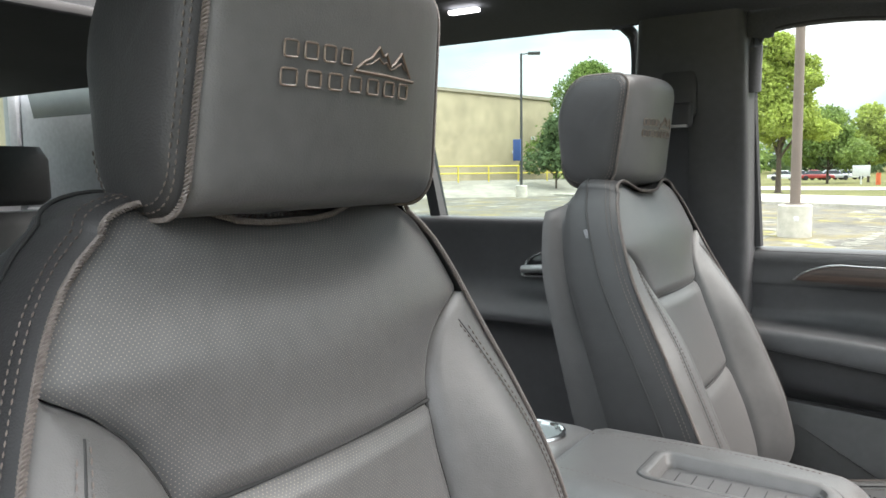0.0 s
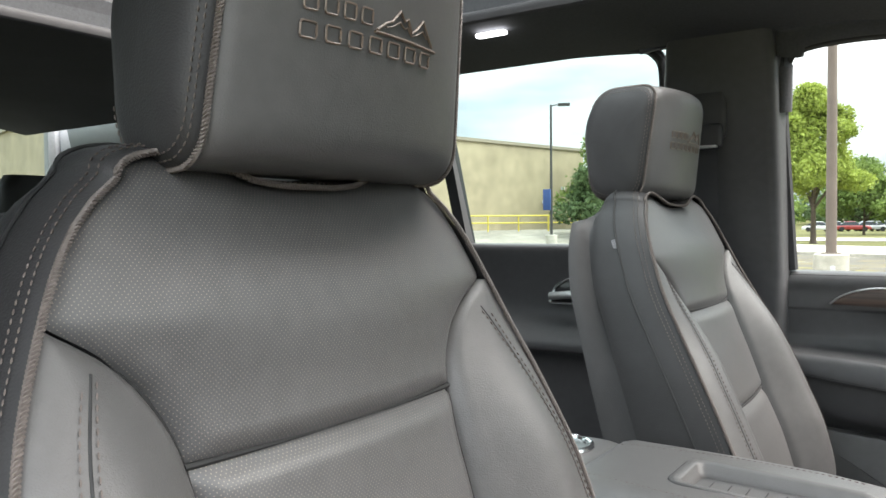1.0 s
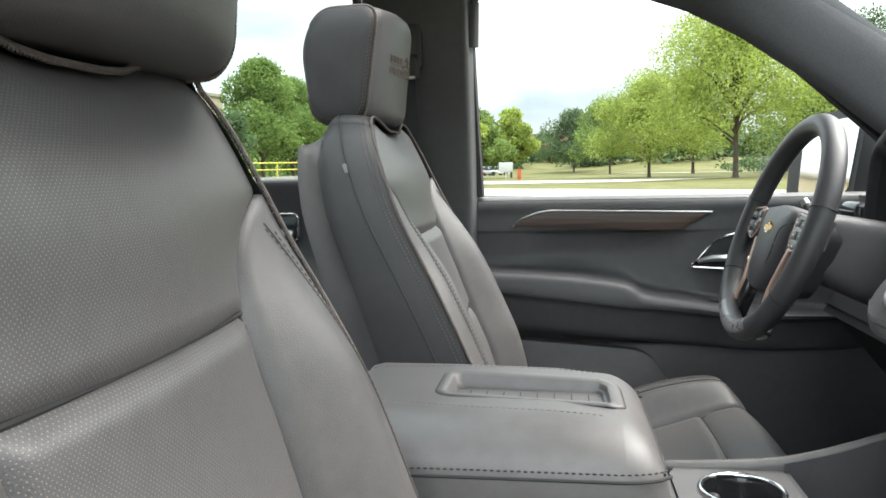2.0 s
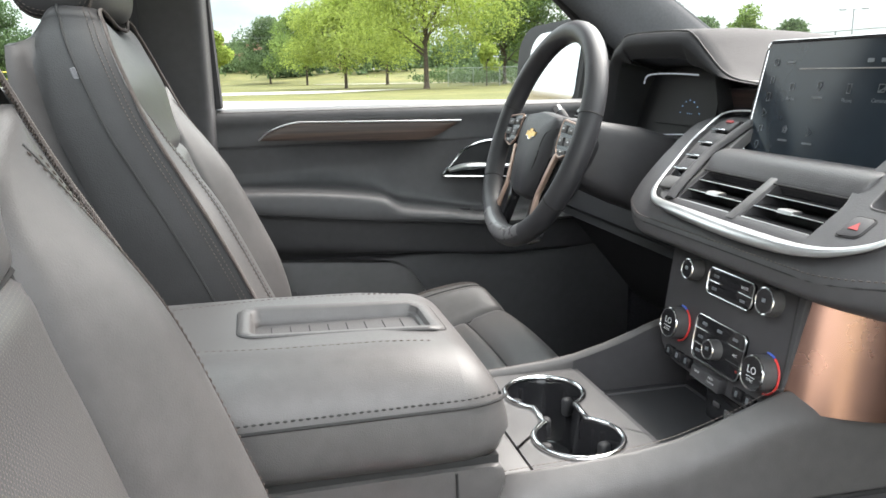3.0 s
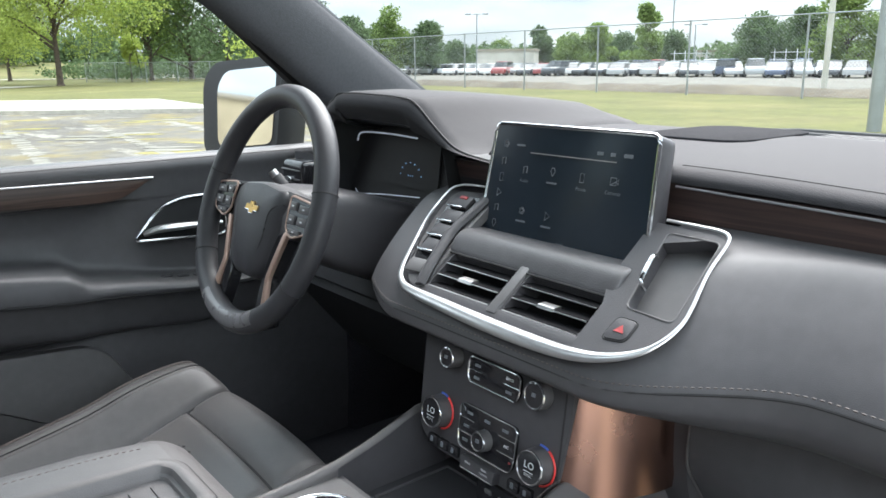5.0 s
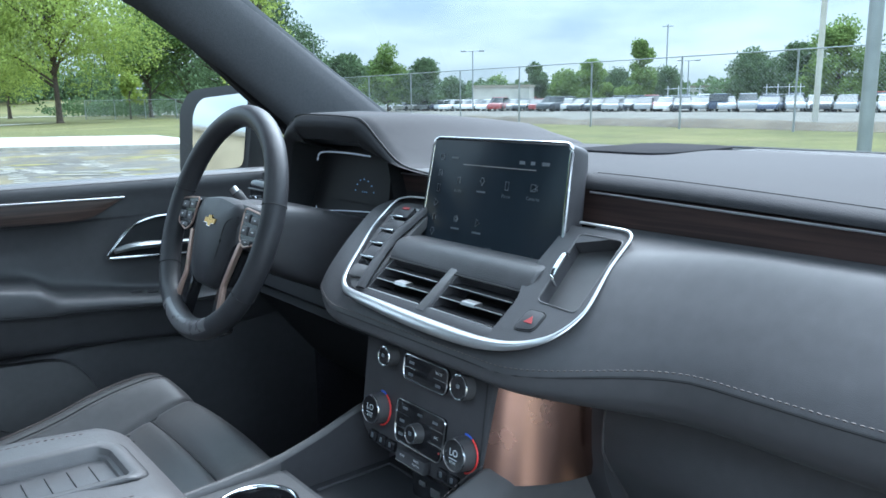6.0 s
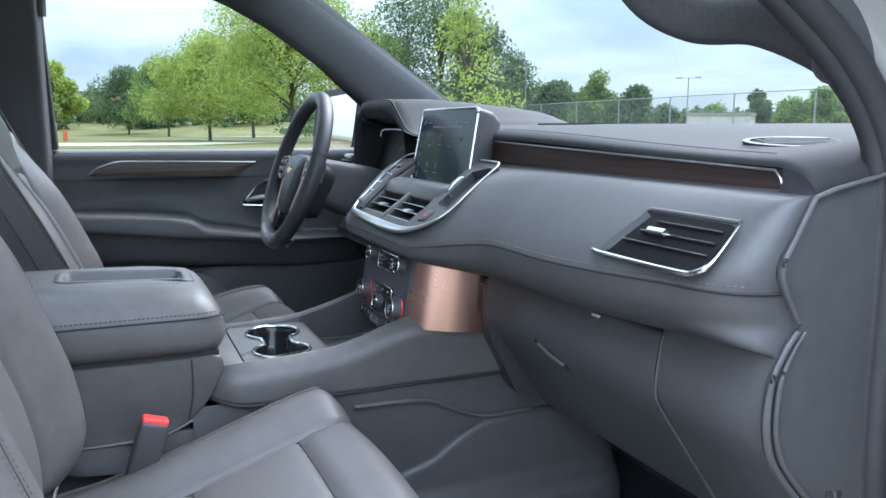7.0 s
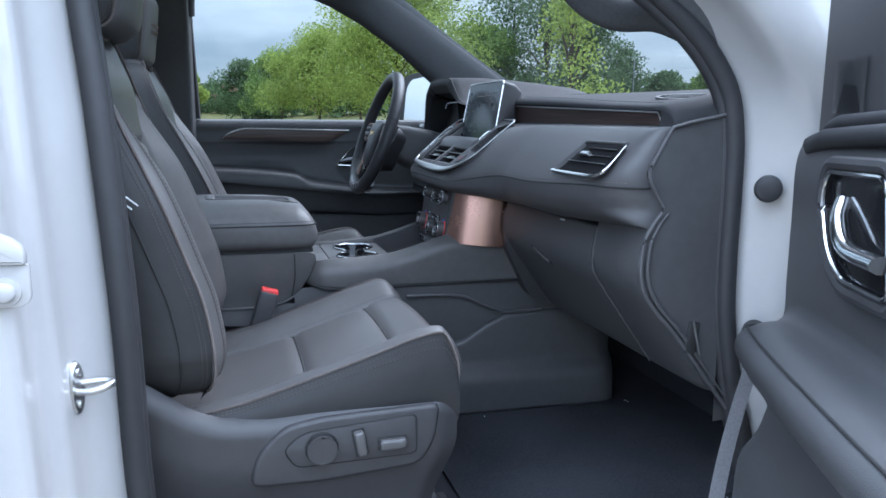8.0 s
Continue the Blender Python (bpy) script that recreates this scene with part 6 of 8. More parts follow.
part("sensor_box", rbox(V(0.63, 0.03, 1.735), (0.09, 0.10, 0.05), 0.012, 3, pose(0, 0, 0, 0, 28, 0)), PLASTIC, mir)


def ellipse_ring(c, d, a, b, n=16, up=(0, 0, 1)):
    d = Vector(d).normalized()
    u = d.cross(Vector((0, 1, 0))).normalized()
    w = d.cross(u)
    return [Vector(c) + u * a * math.cos(2 * math.pi * i / n) + w * b * math.sin(2 * math.pi * i / n) for i in range(n)]


# windscreen pillars: trim inside, white body outside
for sg in (1, -1):
    path = [V(0.95, sg * 0.80, 1.36), V(0.785, sg * 0.785, 1.483), V(0.62, sg * 0.765, 1.60), V(0.455, sg * 0.745, 1.712), V(0.34, sg * 0.735, 1.772), V(0.20, sg * 0.73, 1.81)]
    wid = [0.10, 0.082, 0.075, 0.078, 0.080, 0.07]
    d = [path[min(i + 1, 5)] - path[max(i - 1, 0)] for i in range(6)]
    pil = tagged(to_object("pillar_trim", loft([ellipse_ring(path[i], d[i], wid[i], 0.035) for i in range(6)]), HEADLINER), "dark fabric-covered windscreen pillar trim", "pillar", kind="structure")
    back, fat = (0.07, 0.045) if sg > 0 else (0.0, 0.075)
    out = [V(1.10, sg * 0.90, 1.30), V(0.86, sg * 0.865, 1.48), V(0.66, sg * 0.84, 1.62), V(0.47, sg * 0.815, 1.745), V(0.30, sg * 0.80, 1.83), V(0.0, sg * 0.79, 1.87)]
    out = [p + V(-back, 0, 0) for p in out]
    d = [out[min(i + 1, 5)] - out[max(i - 1, 0)] for i in range(6)]
    tagged(to_object("pillar_body", loft([ellipse_ring(out[i], d[i], fat if i < 4 else 0.045, 0.035) for i in range(6)]), WHITE_PAINT), "white painted windscreen pillar", "pillar", kind="structure")
solid("windscreen", patch(lambda s, t: V(lerp(1.12, 0.33, s) - 0.06 * (2 * t - 1) ** 2, lerp(-0.80 + 0.07 * s, 0.80 - 0.07 * s, t), lerp(1.39, 1.85, s) + 0.02 * math.sin(math.pi * s)), 8, 10), GLASS_DIMMED, "curved windscreen tinted to dim the daylight outside", "windscreen", "structure").visible_shadow = False
solid("windscreen_header", rbox(V(0.36, 0, 1.835), (0.10, 1.46, 0.05), 0.015), HEADLINER, "dark trim above the windscreen", "trim", "structure")
solid("wiper_cowl", rbox(V(1.16, 0, 1.355), (0.10, 1.6, 0.03), 0.01), RUBBER, "black cowl under the windscreen", "cowl", "structure")
wp_ob = thing("windscreen_wiper", (1.14, -0.1, 1.385), "black wiper resting at the foot of the windscreen", "wiper")
part("wiper_blade", tube([V(1.135, -0.62, 1.383), V(1.130, 0.05, 1.390)], 0.005, 8), RUBBER, wp_ob)
part("wiper_arm", tube([V(1.16, 0.30, 1.378), V(1.145, 0.0, 1.394), V(1.135, -0.25, 1.394)], 0.004, 8), RUBBER, wp_ob)
solid("bonnet", patch(lambda s, t: V(lerp(1.16, 2.35, s), lerp(-0.92, 0.92, t), 1.325 - 0.16 * s ** 3 - 0.10 * abs(2 * t - 1) ** 4 - 0.02), 14, 20), WHITE_PAINT, "white painted bonnet", "bonnet", "structure")

# grab handle on the passenger's pillar
gh = thing("grab_handle", (0.58, -0.70, 1.55), "black moulded grab handle on the windscreen pillar", "grab handle")
part("grip", tube(spline([V(0.735, -0.765, 1.440), V(0.712, -0.735, 1.478), V(0.662, -0.680, 1.512), V(0.600, -0.645, 1.516), V(0.545, -0.622, 1.552), V(0.48, -0.628, 1.640), V(0.44, -0.685, 1.715), V(0.42, -0.72, 1.74)], 7), lambda q: 0.024 + 0.008 * abs(2 * q - 1) ** 2, 14, flat=1.15), HEADLINER, gh)
for c in (V(0.715, -0.750, 1.475), V(0.43, -0.715, 1.735)):
    part("handle_foot", rbox(c, (0.08, 0.06, 0.07), 0.025, 4), SOFT, gh)

# ---- driver's side: front door with its window, centre pillar, rear door
BELT = 1.338
dd = thing("door_1", (0.35, 0.88, 0.75), "closed driver's door, black trim with wood strip and armrest", "car door", kind="structure")
arm_z = curve([(-0.12, 1.180), (0.02, 1.174), (0.205, 1.154), (0.245, 1.132), (0.34, 1.118), (0.43, 1.104), (0.60, 1.092), (0.82, 1.085)])
arm_y = curve([(-0.12, 0.792), (0.20, 0.782), (0.28, 0.80), (0.5, 0.81), (0.82, 0.83)])

arm_seam = lambda x: 1.129 - 0.107 * min(x, 0.46)


def door_profile(x, y0=0.0):
    a, w, b = arm_z(x), arm_y(x), arm_seam(x)
    r = 0.016 * smooth(0.0, 0.05, x) * smooth(0.36, 0.30, x)
    return [V(x, 0.925, BELT - 0.002), V(x, 0.898, BELT), V(x, 0.878, BELT - 0.006), V(x, 0.868, BELT - 0.022), V(x, 0.870, 1.295), V(x, 0.868, 1.266), V(x, 0.869 + 0.2 * r, 1.2605), V(x, 0.870 + 0.6 * r, 1.254), V(x, 0.872 + r, 1.215), V(x, 0.870 + 0.7 * r, a + 0.024), V(x, 0.860, a + 0.006),
            V(x, w + 0.022, a + 0.001), V(x, w + 0.004, a - 0.005), V(x, w - 0.003, lerp(a - 0.004, b, 0.45)), V(x, w - 0.004, b + 0.006), V(x, w - 0.001, b), V(x, w + 0.004, b - 0.006), V(x, w + 0.014, b - 0.030), V(x, w + 0.034, b - 0.075), V(x, 0.860, 1.02), V(x, 0.85, 0.99), V(x, 0.845, 0.80), V(x, 0.855, 0.70), V(x, 0.86, 0.62)]


xs_d = sorted([-0.135 + 0.0367 * i for i in range(27)] + [0.20, 0.21, 0.225, 0.235, 0.245, 0.255])
part("door_panel", sheet([spline(door_profile(x), 4) for x in xs_d]), DOOR_TRIM, dd, "grained black door trim", sharp=70)
part("belt_seam", tube([V(x, 0.8765, BELT - 0.0085) for x in xs_d], 0.0014, 6), SEAM, dd)
part("armrest_seam", tube([V(x, arm_y(x) - 0.002, arm_seam(x)) for x in xs_d], 0.0014, 6), SEAM, dd)
wood_top = curve([(-0.036, 1.2745), (-0.026, 1.283), (-0.012, 1.292), (0.010, 1.3005), (0.035, 1.3055), (0.10, 1.3065), (0.39, 1.301)])
wood_low = curve([(-0.036, 1.2735), (0.10, 1.2695), (0.29, 1.2640), (0.315, 1.2655), (0.39, 1.300)])
part("wood_strip", sheet([[V(x, 0.876, wood_top(x)), V(x, 0.861, wood_top(x))] + [V(x, 0.8605 - 0.002 * math.sin(math.pi * q / 6), lerp(wood_top(x), wood_low(x), q / 6)) for q in range(7)] + [V(x, 0.861, wood_low(x)), V(x, 0.876, wood_low(x))] for x in [-0.036 + 0.426 * i / 60 for i in range(61)]]), WOOD_X, dd, "dark wood strip", sharp=50)
part("chrome_line", tube(spline([V(-0.035, 0.858, 1.274), V(-0.012, 0.858, 1.292), V(0.035, 0.858, 1.3065), V(0.10, 0.858, 1.307), V(0.39, 0.858, 1.3015)], 6), 0.0018, 8), SATIN, dd, "chrome line over the wood")
part("speaker_pad", plate(rounded([(-0.10, 0.72), (0.42, 0.72), (0.262, 1.004), (-0.10, 1.030)], [0.01, 0.01, 0.05, 0.01]), (0, 0.862, 0), (1, 0, 0), (0, 0, 1), 0.026, 0.008), PLASTIC_GREY, dd, "raised lower door panel")
# inner handle
ho = rounded([(0.345, 1.182), (0.530, 1.172), (0.530, 1.258), (0.44, 1.256), (0.395, 1.240)], [0.012, 0.02, 0.03, 0.03, 0.03], 5)
hd = part("handle_bowl", plate(ho, (0, 0.874, 0), (1, 0, 0), (0, 0, 1), 0.007, 0.002), MATT, dd, "door handle bowl")
part("chrome_surround", tube([V(p[0], 0.8655, p[1]) for p in ho], 0.0036, 8, closed=True), CHROME, hd, "chrome surround")
part("lever", tube(spline([V(0.362, 0.861, 1.194), V(0.392, 0.854, 1.202), V(0.44, 0.849, 1.203), V(0.515, 0.852, 1.200)], 6), lambda q: 0.0055 + 0.004 * math.sin(math.pi * min(1.0, q * 1.1)), 10, flat=0.8), SATIN, hd, "satin door lever")
for i in range(3):
    part("window_switch", rbox(V(0.39 + 0.032 * i, 0.838, arm_z(0.39 + 0.032 * i) + 0.0030), (0.022, 0.014, 0.005), 0.002), PLASTIC, dd)
part("door_glass", patch(lambda s, t: V(lerp(-0.12, min(0.86, 0.80 - 1.45 * (lerp(1.32, 1.83, t) - 1.47)), s), lerp(0.915, 0.81, t), lerp(1.32, 1.83, t)), 3, 10), GLASS_DIMMED, dd).visible_shadow = False
for u, v in ((0.31, 0.37), (0.36, 0.42)):
    part("glass_mark", tube([V(u + 0.008 * math.sin(a), 0.885, 1.53 + 0.03 * a) for a in [-1.5 + 3 * i / 10 for i in range(11)]], 0.0009, 5), FILM, dd)
part("glass_mark", tube([V(0.39 - 0.006 * math.sin(a), 0.885, 1.53 + 0.03 * a) for a in [-1.5 + 3 * i / 10 for i in range(11)]], 0.0009, 5), FILM, dd)
wf = spline([V(-0.112, 0.885, 1.34), V(-0.118, 0.86, 1.50), V(-0.122, 0.825, 1.68), V(-0.112, 0.805, 1.755), V(-0.07, 0.797, 1.784), V(0.06, 0.795, 1.788), V(0.20, 0.795, 1.770), V(0.33, 0.80, 1.735), V(0.48, 0.815, 1.645), V(0.64, 0.84, 1.515), V(0.80, 0.88, 1.385)], 6)
part("window_seal", tube(wf, 0.013, 8), RUBBER, dd, "black window seal")
part("outer_skin", patch(lambda s, t: V(lerp(-0.14, 0.95, s), 0.985 - 0.05 * t + 0.02 * math.sin(math.pi * t), lerp(0.55, 1.325, t)), 4, 6), WHITE_PAINT, dd)
solid("header_corner", tube([V(-0.130, 0.815, 1.66), V(-0.126, 0.800, 1.75), V(-0.110, 0.775, 1.815), V(-0.06, 0.765, 1.835)], 0.030, 10), HEADLINER, "dark trim where pillar meets roof rail", "trim", "structure")
solid("door_header", tube([p + V(0.0, -0.012, 0.035) for p in wf[16:50]], 0.042, 10), HEADLINER, "dark roof rail trim above the driver's window", "trim", "structure")
solid("driver_kick_trim", rbox(V(0.94, 0.855, 1.0), (0.30, 0.05, 0.70), 0.01), CARPET, "dark driver's kick panel", "trim", "structure")
pdl = thing("brake_pedal", (0.86, 0.36, 0.80), "dark pedal hanging in the driver's footwell", "pedal")
part("pedal_pad", rbox(V(0.86, 0.36, 0.83), (0.02, 0.10, 0.06), 0.008, 3, pose(0, 0, 0, 0, -30, 0)), RUBBER, pdl)
part("pedal_arm", tube([V(0.87, 0.36, 0.84), V(0.94, 0.36, 1.05)], 0.010, 8), RUBBER, pdl)
# outside mirror
om = thing("wing_mirror", (0.66, 1.02, 1.36), "black faceted wing mirror outside the driver's window", "wing mirror")
mo = [V(p[0] * 1.52, p[1] * 1.26) for p in rounded([(-0.085, -0.090), (0.080, -0.070), (0.085, 0.080), (0.07, 0.095), (-0.07, 0.085), (-0.095, 0.05)], [0.03, 0.02, 0.02, 0.02, 0.03, 0.03])]
mx, mz = V(0.26, -0.966, 0), V(0.139, 0.037, 1).normalized()
mc = V(0.700, 1.125, 1.403)
mp_ = lambda a, b, h: mc + mx * a + mz * b + mx.cross(mz) * h
part("mirror_shell", loft([[mp_(p[0] * k, p[1] * k, h) for p in mo] for k, h in ((0.7, -0.12), (0.95, -0.09), (1.05, -0.02), (1.04, 0.004), (0.95, 0.006))]), RUBBER, om)
part("mirror_pane", plate([V(p[0] * 0.76 + 0.022, p[1] * 0.84) for p in mo], mp_(0, 0, 0.006), mx, mz, 0.003), MIRROR, om, "reflecting mirror pane")
part("mirror_arm", rbox(V(0.72, 0.98, 1.285), (0.08, 0.16, 0.05), 0.015, 3), PLASTIC, om)

# centre pillar of the driver's side with belt
solid("pillar_2", loft([[V(q[0], q[1], z) for q in rounded([(-0.122, y), (-0.110, y + 0.075), (-0.36 + k, y + 0.075), (-0.36 + k, y)], 0.02)] for z, y, k in ((0.66, 0.83, -0.03), (1.20, 0.83, -0.02), (1.34, 0.825, 0.0), (1.50, 0.80, 0.0), (1.66, 0.765, 0.01), (1.80, 0.725, 0.03), (1.86, 0.70, 0.05))]), DOOR_TRIM, "dark moulded centre pillar trim", "pillar", "structure")
belt = thing("seat_belt", (-0.25, 0.80, 0.8), "black seat belt hanging from its pillar anchor", "seat belt")
part("webbing", patch(lambda s, t: V(-0.25 + 0.022 * (2 * s - 1), lerp(0.752, 0.80, t), lerp(1.60, 0.80, t)), 2, 10), RUBBER, belt)
part("anchor", rbox(V(-0.25, 0.748, 1.615), (0.065, 0.02, 0.05), 0.008, 3), PLASTIC, belt)
part("anchor_slot", rbox(V(-0.25, 0.738, 1.592), (0.05, 0.012, 0.006), 0.002), STEEL, belt)
part("slide_cover", rbox(V(-0.25, 0.762, 1.66), (0.075, 0.02, 0.10), 0.01, 3), PLASTIC, belt)

# rear door and the side behind it
rd = thing("door_2", (-0.85, 0.88, 0.75), "closed rear door with black trim and chrome handle", "car door", kind="structure")
part("door_panel", sheet([spline([V(x, 0.92, 1.388), V(x, 0.88, 1.388), V(x, 0.865, 1.37), V(x, 0.868, 1.30), V(x, 0.86, 1.22), V(x, 0.80, 1.17), V(x, 0.79, 1.14), V(x, 0.83, 1.10), V(x, 0.85, 0.9), V(x, 0.86, 0.68)], 4) for x in [-1.35 + 0.1 * i for i in range(11)]]), PLASTIC, rd, sharp=70)
ro = rounded([(-0.665, 1.245), (-0.64, 1.292), (-0.60, 1.308), (-0.53, 1.308), (-0.53, 1.245)], 0.015)
rh = part("handle_bowl", plate(ro[::-1], (0, 0.872, 0), (1, 0, 0), (0, 0, 1), 0.008, 0.002), GLOSS, rd)
part("chrome_surround", tube([V(p[0], 0.862, p[1]) for p in ro], 0.004, 8, closed=True), CHROME, rh, "chrome surround")
part("lever", tube([V(-0.655, 0.855, 1.262), V(-0.60, 0.845, 1.268), V(-0.54, 0.85, 1.26)], 0.010, 10), SATIN, rh)
part("rear_glass", patch(lambda s, t: V(lerp(-1.32, -0.33, s), lerp(0.925, 0.82, t), lerp(1.36, 1.86, t)), 3, 3), TINTED, rd).visible_shadow = False
part("glass_divider", loft([[V(x + a, y, z) for a, y in ((-0.016, yy - 0.02), (0.016, yy - 0.02), (0.016, yy + 0.02), (-0.016, yy + 0.02))] for x, yy, z in ((-0.93, 0.91, 1.37), (-0.985, 0.84, 1.83))]), RUBBER, rd, "black glass divider")
rf = spline([V(-0.40, 0.90, 1.38), V(-0.385, 0.87, 1.55), V(-0.365, 0.84, 1.74), V(-0.38, 0.825, 1.812), V(-0.46, 0.82, 1.832), V(-0.8, 0.82, 1.845), V(-1.34, 0.82, 1.85)], 6)
part("window_seal", tube(rf, 0.013, 8), RUBBER, rd)
solid("rear_header", tube([p + V(0, -0.02, 0.042) for p in rf[14:]], 0.045, 10), HEADLINER, "dark roof rail trim above the rear window", "trim", "structure")
solid("pillar_3", loft([[V(q[0], q[1], z) for q in rounded([(-1.36, y), (-1.36, y + 0.08), (-1.62, y + 0.08), (-1.62, y)], 0.02)] for z, y in ((0.66, 0.83), (1.38, 0.82), (1.60, 0.79), (1.86, 0.70))]), SOFT, "dark rear pillar trim", "pillar", "structure")
solid("rear_quarter_trim", join(rbox(V(-2.2, 0.86, 1.02), (1.25, 0.08, 0.74), 0.02), rbox(V(-2.36, 0.875, 1.62), (0.98, 0.06, 0.50), 0.02)), REAR_HAZE, "trim beside the third row greyed with painted haze", "trim", "structure")
solid("window_4", patch(lambda s, t: V(lerp(-2.75, -1.6, s), lerp(0.92, 0.82, t), lerp(1.38, 1.85, t)), 2, 2), TINTED, "dark rear side window", "window", "structure").visible_shadow = False
solid("rear_wall", join(rbox(V(-2.9, 0, 1.11), (0.08, 1.7, 0.94), 0.02), rbox(V(-2.90, 0.875, 1.6), (0.10, 0.09, 0.5), 0.02), rbox(V(-2.88, -0.86, 1.6), (0.10, 0.10, 0.5), 0.02)), REAR_HAZE, "tailgate trim greyed with painted haze", "wall", "structure")
solid("window_5", patch(lambda s, t: V(-2.9, lerp(-0.82, 0.83, s), lerp(1.575, 1.86, t)), 2, 2), TINTED, "dark rear window", "window", "structure").visible_shadow = False


def build_bench(x, y, w, label):
    s = thing("cabin_chair", (x, y, 0.66), label, "car seat", "rear seats")
    part("backrest", loft([[V(x - 0.30 * (z - 0.95) + p[0], y + p[1] * k, z) for p in rounded([(-0.08, -w), (0.06, -w), (0.06, w), (-0.08, w)], 0.05)] for z, k in ((0.85, 1), (1.0, 1.03), (1.25, 1.0), (1.36, 0.94), (1.40, 0.8))]), LEATHER_SHADED, s, sharp=70)
    part("headrest", loft([[V(x - 0.14 + p[0] * k, y + p[1] * k, z) for p in rounded([(-0.05, -0.13), (0.05, -0.13), (0.05, 0.13), (-0.05, 0.13)], 0.04)] for z, k in ((1.42, 0.8), (1.44, 1.0), (1.56, 0.98), (1.60, 0.8))]), LEATHER_SHADED, s, sharp=70)
    part("cushion", rbox(V(x + 0.25, y, 0.90), (0.50, 2 * w, 0.16), 0.05, 4), LEATHER_SHADED, s)
    part("base", rbox(V(x + 0.2, y, 0.745), (0.40, 1.7 * w, 0.172), 0.02), PLASTIC, s)
    return s


for yy in (0.44, -0.44):
    build_bench(-1.05, yy, 0.25, "black leather second-row seat behind the front seats")
    build_bench(-2.05, yy * 0.95, 0.28, "black leather third-row seat at the back of the cabin")

# ---- passenger's side: open door frame
front_edge = [(0.805, -0.812, 0.69), (0.786, -0.806, 0.80), (0.758, -0.801, 0.91), (0.737, -0.800, 1.02), (0.731, -0.800, 1.12), (0.731, -0.800, 1.24), (0.729, -0.799, 1.32), (0.716, -0.795, 1.39), (0.668, -0.786, 1.463), (0.598, -0.772, 1.526), (0.49, -0.752, 1.605), (0.37, -0.736, 1.70), (0.27, -0.726, 1.775), (0.12, -0.72, 1.815), (-0.08, -0.72, 1.81), (-0.178, -0.735, 1.74), (-0.190, -0.765, 1.55), (-0.173, -0.790, 1.35), (-0.158, -0.800, 1.10), (-0.152, -0.800, 0.85), (-0.13, -0.81, 0.72), (0.0, -0.82, 0.655), (0.60, -0.82, 0.655), (0.76, -0.816, 0.66)]
seal_path = spline([V(*p) for p in front_edge], 6, closed=True)
solid("door_seal", join(tube(seal_path, 0.0155, 10, closed=True), tube([p + V(-0.010 if p.x > 0.3 else 0.006, 0.010, -0.006 * smooth(1.35, 1.5, p.z)) for p in seal_path], 0.0125, 10, closed=True)), RUBBER, "black double rubber seal round the open doorway", "door seal", "structure")
# white jamb swept round the front and top of the doorway
sec_low = [(0.012, 0.004), (0.018, -0.004), (0.024, -0.014), (0.042, -0.042), (0.060, -0.064), (0.078, -0.086), (0.090, -0.096), (0.098, -0.130), (0.135, -0.150)]
sec_high = [(0.012, 0.006), (0.017, -0.006), (0.023, -0.018), (0.031, -0.044), (0.034, -0.070), (0.040, -0.086), (0.056, -0.097), (0.090, -0.102), (0.150, -0.100)]
path = spline([V(*p) for p in front_edge[:15]], 5)
jr = []
for i, p in enumerate(path):
    d = path[min(i + 1, len(path) - 1)] - path[max(i - 1, 0)]
    nrm = V(d.z, 0, -d.x).normalized()
    k = smooth(1.30, 1.45, p.z)
    jr.append(spline([p + nrm * lerp(a[0], b[0], k) + V(0, lerp(a[1], b[1], k), 0) for a, b in zip(sec_low, sec_high)], 3))
solid("hinge_jamb", sheet(jr), WHITE_PAINT, "white painted door jamb with rubber plugs", "door jamb", "structure", sharp=60)
for c in (V(0.760, -0.846, 1.243), V(0.757, -0.843, 1.015)):
    pg = thing("rubber_plug", c, "round black rubber plug in the white jamb", "plug", "jamb plugs")
    part("plug_cap", tube([c + V(0.014, 0.016, 0), c + V(-0.007, -0.008, 0), c + V(-0.009, -0.0105, 0)], lambda q: 0.020 if q < 0.9 else 0.016, 24), RUBBER, pg)
# kick trim between dash end and doorway
solid("kick_trim", sheet([[V(kick_x(z), -0.790, z), V(lerp(kick_x(z), 0.722, 0.15), -0.795, z + 0.003 * smooth(1.25, 1.333, z)), V(lerp(kick_x(z), 0.722, 0.6), -0.797 + 0.006 * smooth(1.20, 1.30, z), z + 0.014 * smooth(1.25, 1.333, z)), V(0.724, -0.799, z + 0.024 * smooth(1.25, 1.333, z))] for z in [1.333 - 0.0158 * i for i in range(31)]]), DOOR_TRIM, "dark kick panel beside the dash", "trim", "structure", sharp=60)
solid("kick_edge", tube([V(0.724, -0.801, 1.3555), V(0.70, -0.798, 1.350), V(0.65, -0.796, 1.340)] + [V(kick_x(z) - 0.0005, -0.7980, z) for z in [1.333 - 0.008 * i for i in range(60)]], lambda q: 0.0028 + 0.001 * smooth(0.40, 0.46, q), 8), SOFT, "raised edge of the kick panel", "trim", "structure")
solid("kick_ridge", tube([V(kick_x(z) + 0.011, -0.7985, z) for z in [1.203 - 0.006 * i for i in range(52)]], lambda q: 0.0032 * math.sin(math.pi * min(0.96, max(0.04, q))) ** 0.3, 8), SOFT, "second raised edge of the kick panel", "trim", "structure")
solid("slot_lip", tube([V(0.676, -0.8015, 1.030), V(0.682, -0.8025, 1.004), V(0.690, -0.8020, 0.975)], 0.0022, 6), PLASTIC_GREY, "pale lip of the finger slot", "trim", "structure")
